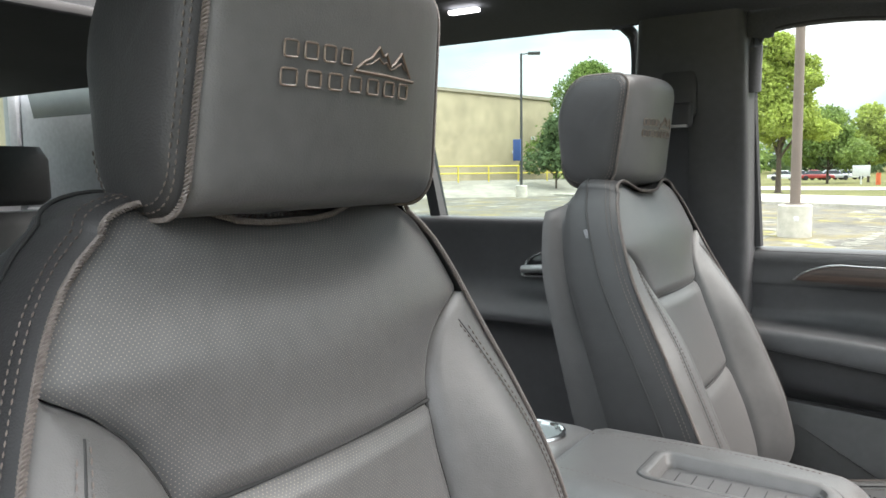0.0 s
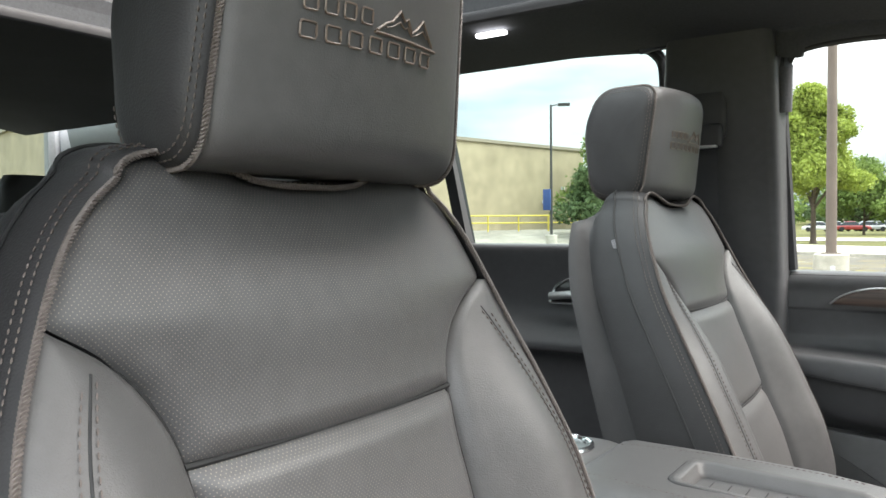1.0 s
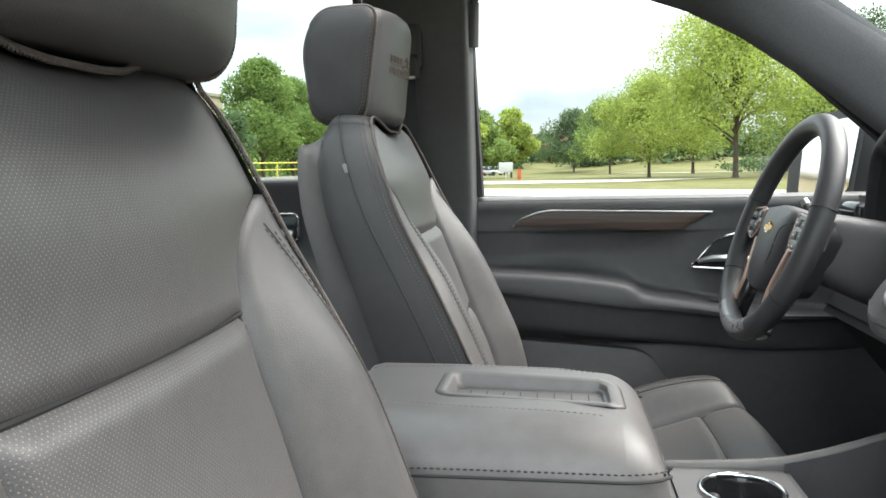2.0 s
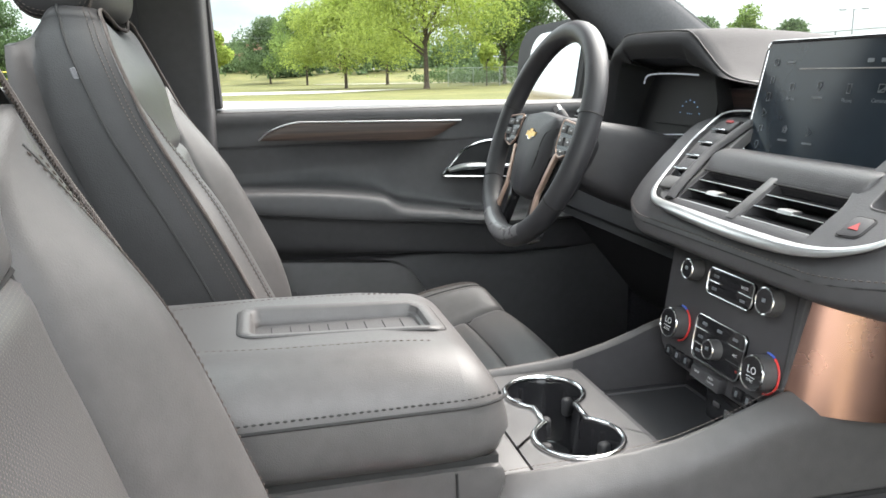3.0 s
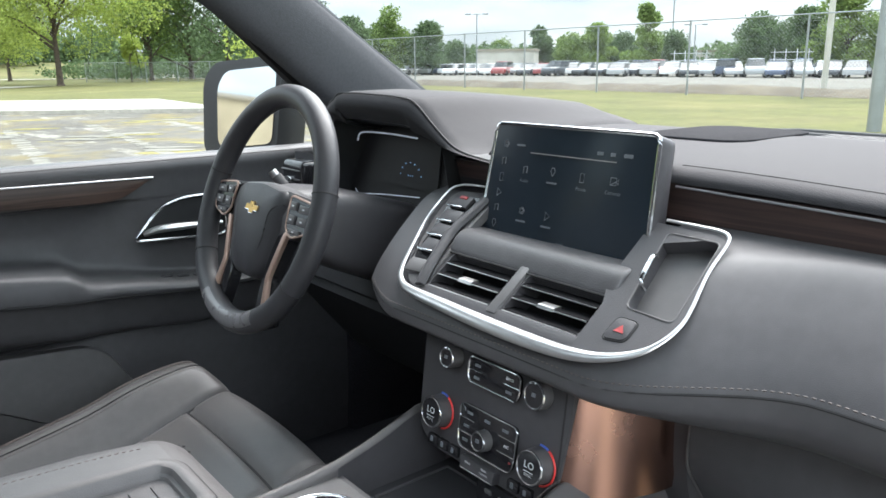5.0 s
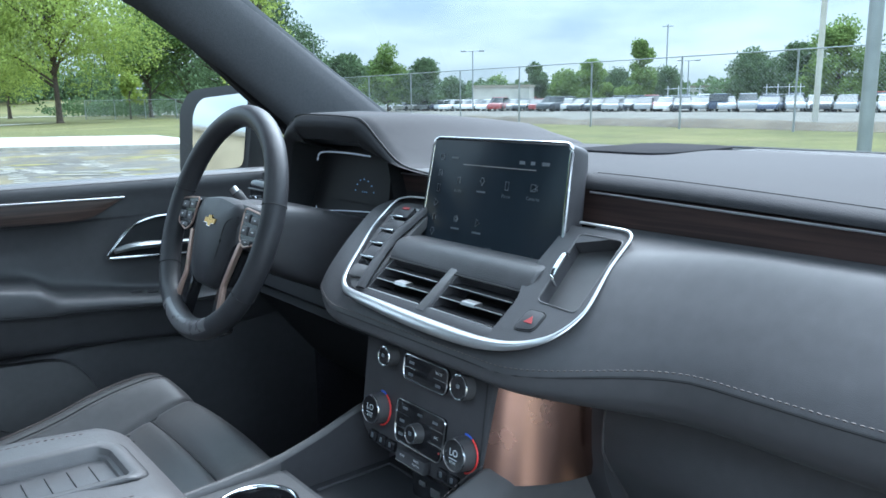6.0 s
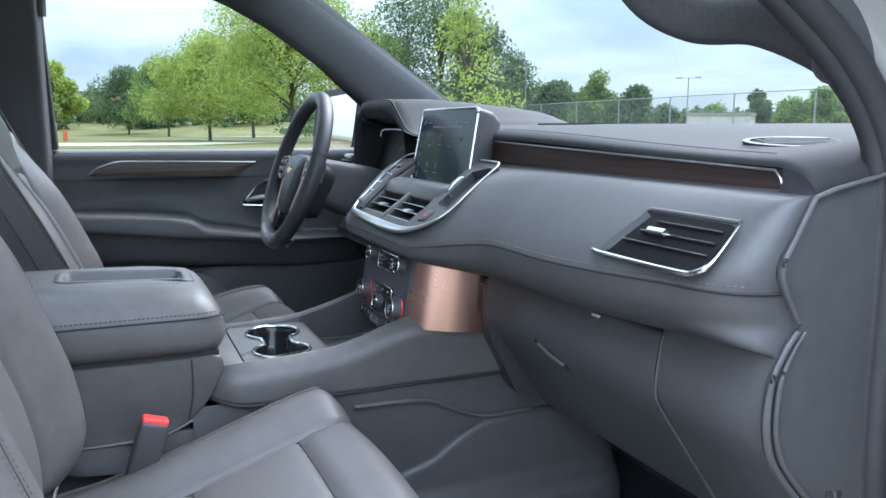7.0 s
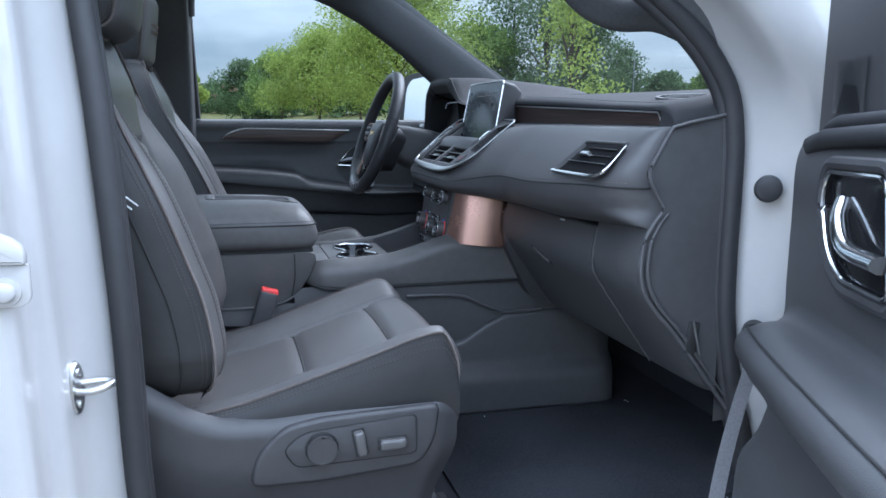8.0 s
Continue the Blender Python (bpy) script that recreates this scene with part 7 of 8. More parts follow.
solid("fuse_slot", rbox(V(0.676, -0.799, 1.004), (0.020, 0.006, 0.052), 0.003, 2, pose(0, 0, 0, 0, 8, 0)), SEAM, "dark finger slot in the kick panel", "slot", "structure")
# centre pillar of the passenger's side
solid("pillar_4", sheet([[V(-0.150 + a, y, z) for a, y in ((-0.16, y0 + 0.07), (-0.02 + k, y0 + 0.055), (0.004 + k, y0 + 0.03), (-0.002 + k, y0))] for z, y0, k in ((0.60, -0.81, 0.0), (0.90, -0.81, -0.004), (1.10, -0.81, -0.010), (1.35, -0.80, -0.024), (1.55, -0.77, -0.040), (1.74, -0.74, -0.038), (1.86, -0.70, -0.02))]), SOFT, "dark centre pillar trim by the open doorway", "pillar", "structure")
solid("striker_jamb", sheet([spline([V(-0.158 + k, y0 + 0.006, z), V(-0.172 + k, y0 - 0.02, z), V(-0.196 + k, y0 - 0.06, z), V(-0.206 + k, y0 - 0.10, z), V(-0.222 + k, y0 - 0.115, z), V(-0.226 + k, y0 - 0.150, z), V(-0.236 + k, y0 - 0.165, z), V(-0.30, y0 - 0.170, z)], 3) for z, y0, k in ((0.50, -0.80, 0.004), (0.90, -0.80, -0.006), (1.10, -0.80, -0.014), (1.35, -0.79, -0.028), (1.55, -0.76, -0.044), (1.74, -0.725, -0.042), (1.86, -0.70, -0.03))]), WHITE_PAINT, "white painted centre pillar jamb", "door jamb", "structure", sharp=60)
st = thing("door_striker", (-0.20, -0.86, 1.0), "zinc door striker bolted to the white pillar", "door striker")
SC = V(-0.206, -0.863, 1.025)
part("striker_plate", loft([[SC + V(-0.006 + 0.86 * h, 0.002 - 0.4 * h, 0) + V(0.40, 0.917, 0) * (0.0125 * g * math.cos(a)) + V(0, 0, 0.033 * g * (abs(math.sin(a)) ** 0.8) * (1 if math.sin(a) > 0 else -1)) for a in [2 * math.pi * i / 32 for i in range(32)]] for g, h in ((1.0, 0.0), (1.0, 0.007), (0.92, 0.010))]), STEEL, st, "oval bolted plate", sharp=50)
part("striker_loop", tube(spline([SC + V(0.0, -0.004, -0.004), SC + V(0.018, -0.008, -0.003), SC + V(0.034, -0.006, 0.001), SC + V(0.039, 0.001, 0.004), SC + V(0.030, 0.006, 0.005), SC + V(0.004, 0.006, 0.004)], 5), 0.0045, 10), STEEL, st)
for z in (-0.020, 0.020):
    part("bolt", tube([SC + V(0, 0, z), SC + V(0.0055, -0.0026, z)], lambda q: 0.0056 - 0.0014 * q, 12), STEEL, st)
cb = thing("door_catch", (-0.26, -0.965, 1.16), "white painted hinge bracket of the rear door", "hinge")
part("catch_plate", plate(rounded([(-0.285, 1.150), (-0.232, 1.150), (-0.222, 1.158), (-0.222, 1.196), (-0.285, 1.196)], [0.003, 0.008, 0.008, 0.003, 0.003], 4), (0, -0.962, 0), (1, 0, 0), (0, 0, 1), 0.006, 0.002), WHITE_PAINT, cb)
part("catch_flap", plate(rounded([(-0.285, 1.189), (-0.2235, 1.189), (-0.2235, 1.206), (-0.236, 1.217), (-0.262, 1.226), (-0.285, 1.228)], [0.003, 0.004, 0.012, 0.02, 0.02, 0.003], 5), (0, -0.966, 0), (1, 0, -0.03), (0, 0.0, 1), 0.012, 0.004), WHITE_PAINT, cb, "rounded hinge flap")
part("catch_bolt", loft([[V(-0.246 + r * math.cos(a), -0.966 - h, 1.168 + r * math.sin(a)) for a in [2 * math.pi * i / 24 for i in range(24)]] for r, h in ((0.0165, 0.0), (0.0155, 0.004), (0.0110, 0.0048), (0.0105, 0.010), (0.0085, 0.0115))]), WHITE_PAINT, cb, "painted bolt head", sharp=50)
solid("rear_door_edge", rbox(V(-0.30, -0.955, 1.1), (0.02, 0.05, 1.3), 0.008), RUBBER, "black seal between front and rear doors", "door seal", "structure")
solid("rear_side_wall", join(rbox(V(-1.6, -0.95, 0.98), (2.6, 0.10, 0.80), 0.02), rbox(V(-1.6, -0.80, 1.86), (2.9, 0.12, 0.06), 0.02), rbox(V(-1.45, -0.88, 1.60), (0.22, 0.10, 0.52), 0.02), rbox(V(-2.85, -0.86, 1.6), (0.2, 0.12, 0.5), 0.02)), PLASTIC, "dark rear side of the cabin", "wall", "structure")
solid("window_6", patch(lambda s, t: V(lerp(-2.75, -0.30, s), lerp(-0.93, -0.82, t), lerp(1.36, 1.86, t)), 2, 2), TINTED, "dark rear side window", "window", "structure").visible_shadow = False
solid("door_sill", loft([[V(x, p[0], p[1]) for p in rounded([(-0.80, 0.60), (-0.80, 0.655), (-0.86, 0.65), (-0.96, 0.60), (-0.98, 0.45), (-0.80, 0.45)], 0.01)] for x in (-0.4, 0.9)]), WHITE_PAINT, "white painted sill under the doorway", "sill", "structure")
solid("sill_plate", rbox(V(0.25, -0.83, 0.662), (0.85, 0.07, 0.008), 0.003), PLASTIC, "black scuff plate on the sill", "sill", "structure")
solid("front_wing", patch(lambda s, t: V(lerp(1.02, 2.4, s), -0.985 - 0.03 * math.sin(math.pi * t) + 0.06 * t, lerp(0.45, 1.205 + 0.095 * smooth(0.25, 0.0, s), t)), 12, 8), WHITE_PAINT, "white painted front wing", "wing", "structure")
solid("front_wing_driver", patch(lambda s, t: V(lerp(0.98, 2.4, s), 0.985 + 0.03 * math.sin(math.pi * t) - 0.06 * t, lerp(0.45, 1.205 + 0.095 * smooth(0.25, 0.0, s), t)), 12, 8), WHITE_PAINT, "white painted front wing", "wing", "structure")
solid("underbody", rbox(V(-0.3, 0, 0.45), (5.0, 1.8, 0.3), 0.05), RUBBER, "dark underside of the car", "underbody", "structure")
for x in (1.55, -1.52):
    for sg in (1, -1):
        wl = thing("road_wheel", (x, sg * 0.88, 0.40), "black tyre on a grey alloy wheel", "wheel", "road wheels")
        part("tyre", tube([V(x + 0.30 * math.cos(a), sg * 0.88, 0.40 + 0.30 * math.sin(a)) for a in [2 * math.pi * i / 32 for i in range(32)]], 0.10, 12, closed=True, up=(0, 1, 0)), RUBBER, wl)
        part("rim", tube([V(x, sg * 0.84, 0.40), V(x, sg * 0.95, 0.40)], 0.22, 24), STEEL, wl)

# the opened passenger door
HINGE, OPEN = V(0.852, -0.930, 0), radians(67)
DX, DN = V(-math.cos(OPEN), -math.sin(OPEN), 0), V(-math.sin(OPEN), math.cos(OPEN), 0)
dp = lambda s, n, z: HINGE + DX * s + DN * n + V(0, 0, z)
pd = thing("door_3", HINGE + V(0, 0, 0.7), "opened passenger door, black trim with armrest and chrome handle", "car door", kind="structure")
darm_z = curve([(0.02, 1.044), (0.05, 1.060), (0.10, 1.070), (0.2, 1.075), (0.5, 1.080), (1.1, 1.10)])
darm_n = curve([(0.02, 0.120), (0.045, 0.150), (0.075, 0.172), (0.12, 0.186), (0.3, 0.195), (1.1, 0.20)])


def pdoor(s):
    a, w, low = darm_z(s), darm_n(s), smooth(0.018, 0.06, s)
    return [dp(s, 0.03, BELT - 0.014), dp(s, 0.075, BELT - 0.014), dp(s, 0.092, BELT - 0.026), dp(s, 0.100, 1.28), dp(s, 0.100, 1.22), dp(s, 0.100, 1.12), dp(s, 0.10, a + 0.02), dp(s, 0.115, a + 0.004), dp(s, w - 0.03, a), dp(s, w, a - 0.015), dp(s, w + 0.003, a - 0.04), dp(s, w - 0.015, a - 0.065), dp(s, 0.12, a - 0.10), dp(s, lerp(0.10, 0.135, low), 0.90), dp(s, lerp(0.09, 0.162, low), 0.85), dp(s, lerp(0.09, 0.165, low), 0.72), dp(s, lerp(0.09, 0.16, low), 0.58)]


ss = [0.02, 0.028, 0.036, 0.045, 0.055, 0.065, 0.08] + [0.1 + 0.1 * i for i in range(11)]
part("door_panel", sheet([spline(pdoor(s), 4) for s in ss]), DOOR_TRIM, pd, "grained black door trim", sharp=70)
part("door_front_edge", sheet([[q, q + (dp(0.015, 0.03, q.z) - q) * 0.5, dp(0.0, 0.03, q.z)] for q in spline(pdoor(0.02), 4)]), SOFT, pd)
part("armrest_seam", tube([dp(s, darm_n(s) - 0.010, darm_z(s) - 0.005) for s in ss], 0.0016, 6), SEAM, pd)
part("outer_skin", patch(lambda s, t: dp(lerp(0.0, 1.15, s), -0.02 + 0.02 * math.sin(math.pi * t), lerp(0.52, BELT - 0.01, t)), 4, 6), WHITE_PAINT, pd)
po = rounded([(0.250, 1.163), (0.198, 1.186), (0.168, 1.250), (0.180, 1.284), (0.345, 1.288), (0.375, 1.166)], [0.02, 0.03, 0.03, 0.03, 0.02, 0.02])
ph = part("handle_bowl", plate(po[::-1], dp(0, 0.102, 0), DX, (0, 0, 1), 0.006, 0.002), GLOSS, pd)
part("chrome_surround", tube([dp(p[0], 0.112, p[1]) for p in po], 0.0032, 8, closed=True), CHROME, ph, "chrome surround")
part("bowl_bezel", tube([dp(0.27 + (p[0] - 0.27) * 1.10, 0.108, 1.226 + (p[1] - 1.226) * 1.18) for p in po], 0.0085, 8, closed=True), PLASTIC, ph, "black bezel")
part("lever", tube(spline([dp(0.236, 0.112, 1.256), dp(0.255, 0.122, 1.235), dp(0.300, 0.127, 1.208), dp(0.37, 0.12, 1.203)], 6), lambda q: 0.008 + 0.006 * q, 10, flat=0.7), CHROME, ph, "chrome door lever")
part("switch_panel", plate(rounded([(0.04, 0.118), (0.26, 0.120), (0.26, 0.168), (0.06, 0.168)], 0.012), HINGE + V(0, 0, 1.036), DX, DN, 0.004, 0.001), PLASTIC_GREY, pd)
part("window_switch", rbox(dp(0.17, 0.145, 1.044), (0.02, 0.03, 0.008), 0.002, 2, pose(0, 0, 0, 0, 0, -23)), PLASTIC_GREY, pd)
part("sail_panel", plate([V(q[0], q[1]) for q in rounded([(0.035, 1.00), (0.30, 1.00), (0.36, 1.70), (0.26, 1.67), (0.12, 1.60), (0.040, 1.54)], 0.02)], dp(0, 0.02, 0), DX, (0, 0, 1), 0.062, 0.012, 4), PLASTIC, pd, "black corner trim of the door window")
part("window_frame", tube([dp(0.03, 0.045, 1.33), dp(0.06, 0.045, 1.43), dp(0.13, 0.04, 1.54), dp(0.34, 0.02, 1.69), dp(0.50, 0.0, 1.76), dp(0.70, -0.03, 1.80), dp(1.10, -0.03, 1.79), dp(1.13, 0.0, 1.33)], 0.026, 10), PLASTIC, pd)
part("clear_label", patch(lambda s, t: dp(lerp(0.095, 0.200, s), 0.0845 + 0.004 * math.sin(9 * s), lerp(1.354, 1.420, t)), 3, 3), FILM, pd, "clear plastic film")
part("belt_trim", join(tube([dp(0.050, 0.086, 1.306), dp(0.058, 0.092, 1.312), dp(0.12, 0.094, 1.322), dp(0.4, 0.094, 1.335), dp(1.1, 0.094, 1.338)], 0.013, 10), tube([dp(0.10, 0.084, 1.335), dp(0.14, 0.086, 1.342), dp(0.4, 0.086, 1.352), dp(1.1, 0.086, 1.354)], 0.010, 10)), RUBBER, pd)
chk = thing("door_check_strap", (0.80, -0.90, 0.9), "grey webbing strap between jamb and door", "strap")
part("webbing", patch(lambda s, t: V(lerp(0.755, 0.635, t) - 0.02 * math.sin(math.pi * t) + 0.014 * (2 * s - 1), lerp(-0.86, -0.93, t), lerp(1.01, 0.62, t)), 2, 14), WEB, chk)

# ---------------------------------------------------------------- outside
def ground_material(name, base, other, scale, rough, third=None):
    m = shader(name, base, rough, scale=scale, vary=0.25, bump=0.5, bscale=60, second=other, stain=0.35)
    return m


ASPHALT = ground_material("weathered_asphalt", (0.088, 0.078, 0.066), (0.168, 0.150, 0.124), 3.0, 0.9)
def weather(m, tint, scale, lo, hi, amount, stretch=(1, 1, 1)):
    """Lays an uneven growth or stain of another colour over a ground material."""
    n, l = m.node_tree.nodes, m.node_tree.links
    b = n["Principled BSDF"]
    tc, mp, nz, rp, mx = (n.new("ShaderNode" + k) for k in ("TexCoord", "Mapping", "TexNoise", "ValToRGB", "MixRGB"))
    mp.inputs["Scale"].default_value = stretch
    mp.inputs["Rotation"].default_value = (0, 0, 0.6)
    nz.inputs["Scale"].default_value, nz.inputs["Detail"].default_value, nz.inputs["Roughness"].default_value = scale, 9.0, 0.68
    rp.color_ramp.elements[0].position, rp.color_ramp.elements[0].color = lo, (0, 0, 0, 1)
    rp.color_ramp.elements[1].position, rp.color_ramp.elements[1].color = hi, (amount, amount, amount, 1)
    l.new(tc.outputs["Object"], mp.inputs["Vector"])
    l.new(mp.outputs["Vector"], nz.inputs["Vector"])
    l.new(nz.outputs["Fac"], rp.inputs["Fac"])
    l.new(rp.outputs["Color"], mx.inputs[0])
    l.new(b.inputs["Base Color"].links[0].from_socket, mx.inputs[1])
    mx.inputs[2].default_value = (*tint, 1)
    l.new(mx.outputs[0], b.inputs["Base Color"])


weather(ASPHALT, (0.20, 0.150, 0.045), 0.55, 0.50, 0.62, 0.75)
weather(ASPHALT, (0.38, 0.345, 0.29), 0.9, 0.56, 0.66, 0.75, (1.0, 0.35, 1.0))
weather(ASPHALT, (0.10, 0.09, 0.075), 2.2, 0.56, 0.66, 0.6)
GRASS = ground_material("mown_grass", (0.090, 0.093, 0.018), (0.142, 0.136, 0.032), 4.0, 0.95)
weather(GRASS, (0.21, 0.17, 0.06), 0.12, 0.50, 0.66, 0.6)
GRAVEL = ground_material("tan_gravel", (0.24, 0.215, 0.18), (0.34, 0.31, 0.26), 2.0, 0.9)
MOSS = ground_material("moss", (0.200, 0.172, 0.050), (0.290, 0.245, 0.088), 3.0, 0.95)
CONCRETE = ground_material("pale_concrete", (0.470, 0.437, 0.370), (0.582, 0.538, 0.470), 6.0, 0.9)
PAINT = ground_material("worn_white_paint", (0.17, 0.155, 0.125), (0.30, 0.275, 0.23), 9.0, 0.8)
BEIGE = ground_material("beige_metal_cladding", (0.408, 0.337, 0.224), (0.449, 0.377, 0.255), 1.0, 0.7)
YELLOW = shader("yellow_paint", (0.62, 0.50, 0.07), 0.5)
POLE = shader("brown_pole_paint", (0.17, 0.13, 0.11), 0.6)
DARKPOLE = shader("dark_pole_paint", (0.05, 0.05, 0.05), 0.6)
GALV = shader("galvanised_steel", (0.32, 0.34, 0.35), 0.5, metal=0.6)
BARK = shader("bark", (0.085, 0.065, 0.05), 0.95, scale=8, vary=0.35, bump=0.8, bscale=30)
BRICK = ground_material("far_brick", (0.364, 0.182, 0.140), (0.448, 0.252, 0.196), 1.0, 0.9)
PALE = ground_material("pale_wall", (0.55, 0.53, 0.46), (0.60, 0.58, 0.52), 1.0, 0.8)
DARKGLASS = shader("dark_car_glass", (0.02, 0.025, 0.03), 0.15)


def leaf_material(name, c, c2):
    m = shader(name, c, 0.75, spec=0.2, second=c2, scale=2.0, vary=0.35, stain=0.5)
    n, l = m.node_tree.nodes, m.node_tree.links
    b = n["Principled BSDF"]
    info = n.new("ShaderNodeNewGeometry")
    mul = n.new("ShaderNodeMixRGB")
    mul.blend_type = "MULTIPLY"
    mul.inputs[0].default_value = 0.16
    rp = n.new("ShaderNodeValToRGB")
    rp.color_ramp.elements[0].color, rp.color_ramp.elements[1].color = (0.45, 0.5, 0.4, 1), (1.25, 1.2, 1.1, 1)
    l.new(info.outputs["Random Per Island"], rp.inputs["Fac"])
    l.new(b.inputs["Base Color"].links[0].from_socket, mul.inputs[1])
    l.new(rp.outputs["Color"], mul.inputs[2])
    l.new(mul.outputs[0], b.inputs["Base Color"])
    thin, mixed = n.new("ShaderNodeBsdfTranslucent"), n.new("ShaderNodeMixShader")
    mixed.inputs[0].default_value = 0.35
    l.new(mul.outputs[0], thin.inputs["Color"])
    l.new(b.outputs[0], mixed.inputs[1])
    l.new(thin.outputs[0], mixed.inputs[2])
    l.new(mixed.outputs[0], n["Material Output"].inputs["Surface"])
    return m


LEAF_LIGHT = leaf_material("bright_leaves", (0.300, 0.385, 0.080), (0.495, 0.585, 0.150))
LEAF_MID = leaf_material("green_leaves", (0.168, 0.264, 0.072), (0.300, 0.396, 0.120))
LEAF_DARK = leaf_material("dark_leaves", (0.102, 0.162, 0.072), (0.180, 0.252, 0.120))


def at_az(az, d):
    return math.cos(radians(az)) * d, math.sin(radians(az)) * d


KD, KN = V(0.827, -0.562, 0), V(0.562, 0.827, 0)   # along the kerb, and across it towards the trees
kp_ = lambda a, b, z=0.0: KD * a + KN * b + V(0, 0, z)
KERB = 25.9


def strip(a0, a1, b0, b1, z, n=20):
    return patch(lambda s, t: kp_(lerp(a0, a1, s), lerp(b0, b1, t), z), n, 4)


solid("ground", patch(lambda s, t: V(lerp(-2500, 2500, s), lerp(-2500, 2500, t), -0.06), 8, 8), GRASS, "wide mown grass ground", "ground", "structure")
solid("road", strip(-60, 4, -45, KERB, 0.0), ASPHALT, "weathered asphalt car park with moss and faded lines", "car park", "structure")
solid("kerb", loft([[kp_(a, KERB + b, z) for b, z in ((0, -0.05), (0, 0.13), (0.14, 0.14), (0.15, -0.05))] for a in (-60, -5)]), CONCRETE, "pale concrete kerb along the car park", "kerb", "structure")
solid("pavement", patch(lambda s, t: kp_(lerp(-60, lerp(-4.8, -9.6, t), s), lerp(KERB + 0.15, KERB + 8.8, t), 0.11), 20, 6), CONCRETE, "pale concrete strip behind the kerb", "pavement", "structure")
solid("driveway", patch(lambda s, t: V(lerp(-34, 6, s) + 10 * t, lerp(62, 72, t) + 0.02 * lerp(-34, 6, s) ** 2 * 0.3, -0.02), 20, 3), CONCRETE, "pale driveway crossing the grass", "road", "structure")
solid("far_path", strip(-60, 60, KERB + 78, KERB + 82, -0.01), CONCRETE, "pale path across the far grass", "path", "structure")


solid("grass_bank", patch(lambda s, t: kp_(lerp(-170, -38, s), KERB + lerp(80, 128, t), -0.07 + 2.5 * smooth(0.0, 1.0, t) * smooth(-38, -54, lerp(-170, -38, s))), 30, 10), GRASS, "mown grass rising to the wood", "grass bank", "structure")


line = bmesh.new()
for i in range(13):
    a = -13.3 + i * 1.98
    b = 10.6
    while b < 21.0:
        L = random.uniform(0.10, 0.55)
        w0, w1 = random.uniform(0.05, 0.20), random.uniform(0.05, 0.20)
        vs = [line.verts.new(V(a + 0.105 * (bb - 12.5) + da + random.uniform(-0.03, 0.03), bb + random.uniform(-0.08, 0.08), 0.006)) for da, bb in ((-w0, b), (w0, b), (w1, b + L), (-w1, b + L))]
        line.faces.new(vs)
        b += L + random.uniform(0.02, 0.20)
solid("bay_lines", line, PAINT, "faded white parking bay lines", "road marking", "stuff")


def blotches(count, a0, a1, b0, b1, size, z, aspect=2.2):
    bm = bmesh.new()
    for i in range(count):
        ca, cb = random.uniform(a0, a1), random.uniform(b0, b1)
        r = random.uniform(*size)
        n = 11
        vs = [bm.verts.new(kp_(ca + r * aspect * random.uniform(0.45, 1.1) * math.cos(2 * math.pi * k / n), cb + r * random.uniform(0.45, 1.1) * math.sin(2 * math.pi * k / n), z + 0.0004 * (i % 8))) for k in range(n)]
        bm.faces.new(vs)
    return bm


solid("moss_patches", blotches(150, -22, 3, 6, 25, (0.05, 0.42), 0.0035), MOSS, "yellow-green moss in the cracked asphalt", "moss", "stuff")
solid("bare_patches", blotches(90, -22, 3, 6, 25, (0.05, 0.40), 0.0085), PAINT, "pale worn patches and dried puddles on the asphalt", "stain", "stuff")


# ---- trees
def leaf_cloud(centres, radii, count, size, rng):
    """Small bent leaves scattered through the shells of several clumps."""
    centres, radii = np.array(centres), np.array(radii)
    w = (radii ** 2).sum(axis=1)
    pick = rng.choice(len(centres), count, p=w / w.sum())
    d = rng.normal(size=(count, 3))
    d /= np.linalg.norm(d, axis=1)[:, None]
    r = rng.uniform(0.45, 1.06, count) ** 0.6 * (1 + 0.30 * rng.uniform(0, 1, count) ** 5)
    p = centres[pick] + d * radii[pick] * r[:, None]
    u = rng.normal(size=(count, 3))
    u /= np.linalg.norm(u, axis=1)[:, None]
    v = np.cross(u, rng.normal(size=(count, 3)))
    v /= np.linalg.norm(v, axis=1)[:, None]
    s = (size * rng.uniform(0.6, 1.3, count))[:, None]
    n = np.cross(u, v) * s * 0.25
    quad = np.stack([p - u * s, p - v * s * 0.6 + n, p + u * s, p + v * s * 0.6 + n], axis=1).reshape(-1, 3)
    me = bpy.data.meshes.new("crown")
    me.from_pydata(quad.tolist(), [], np.arange(count * 4).reshape(-1, 4).tolist())
    return me


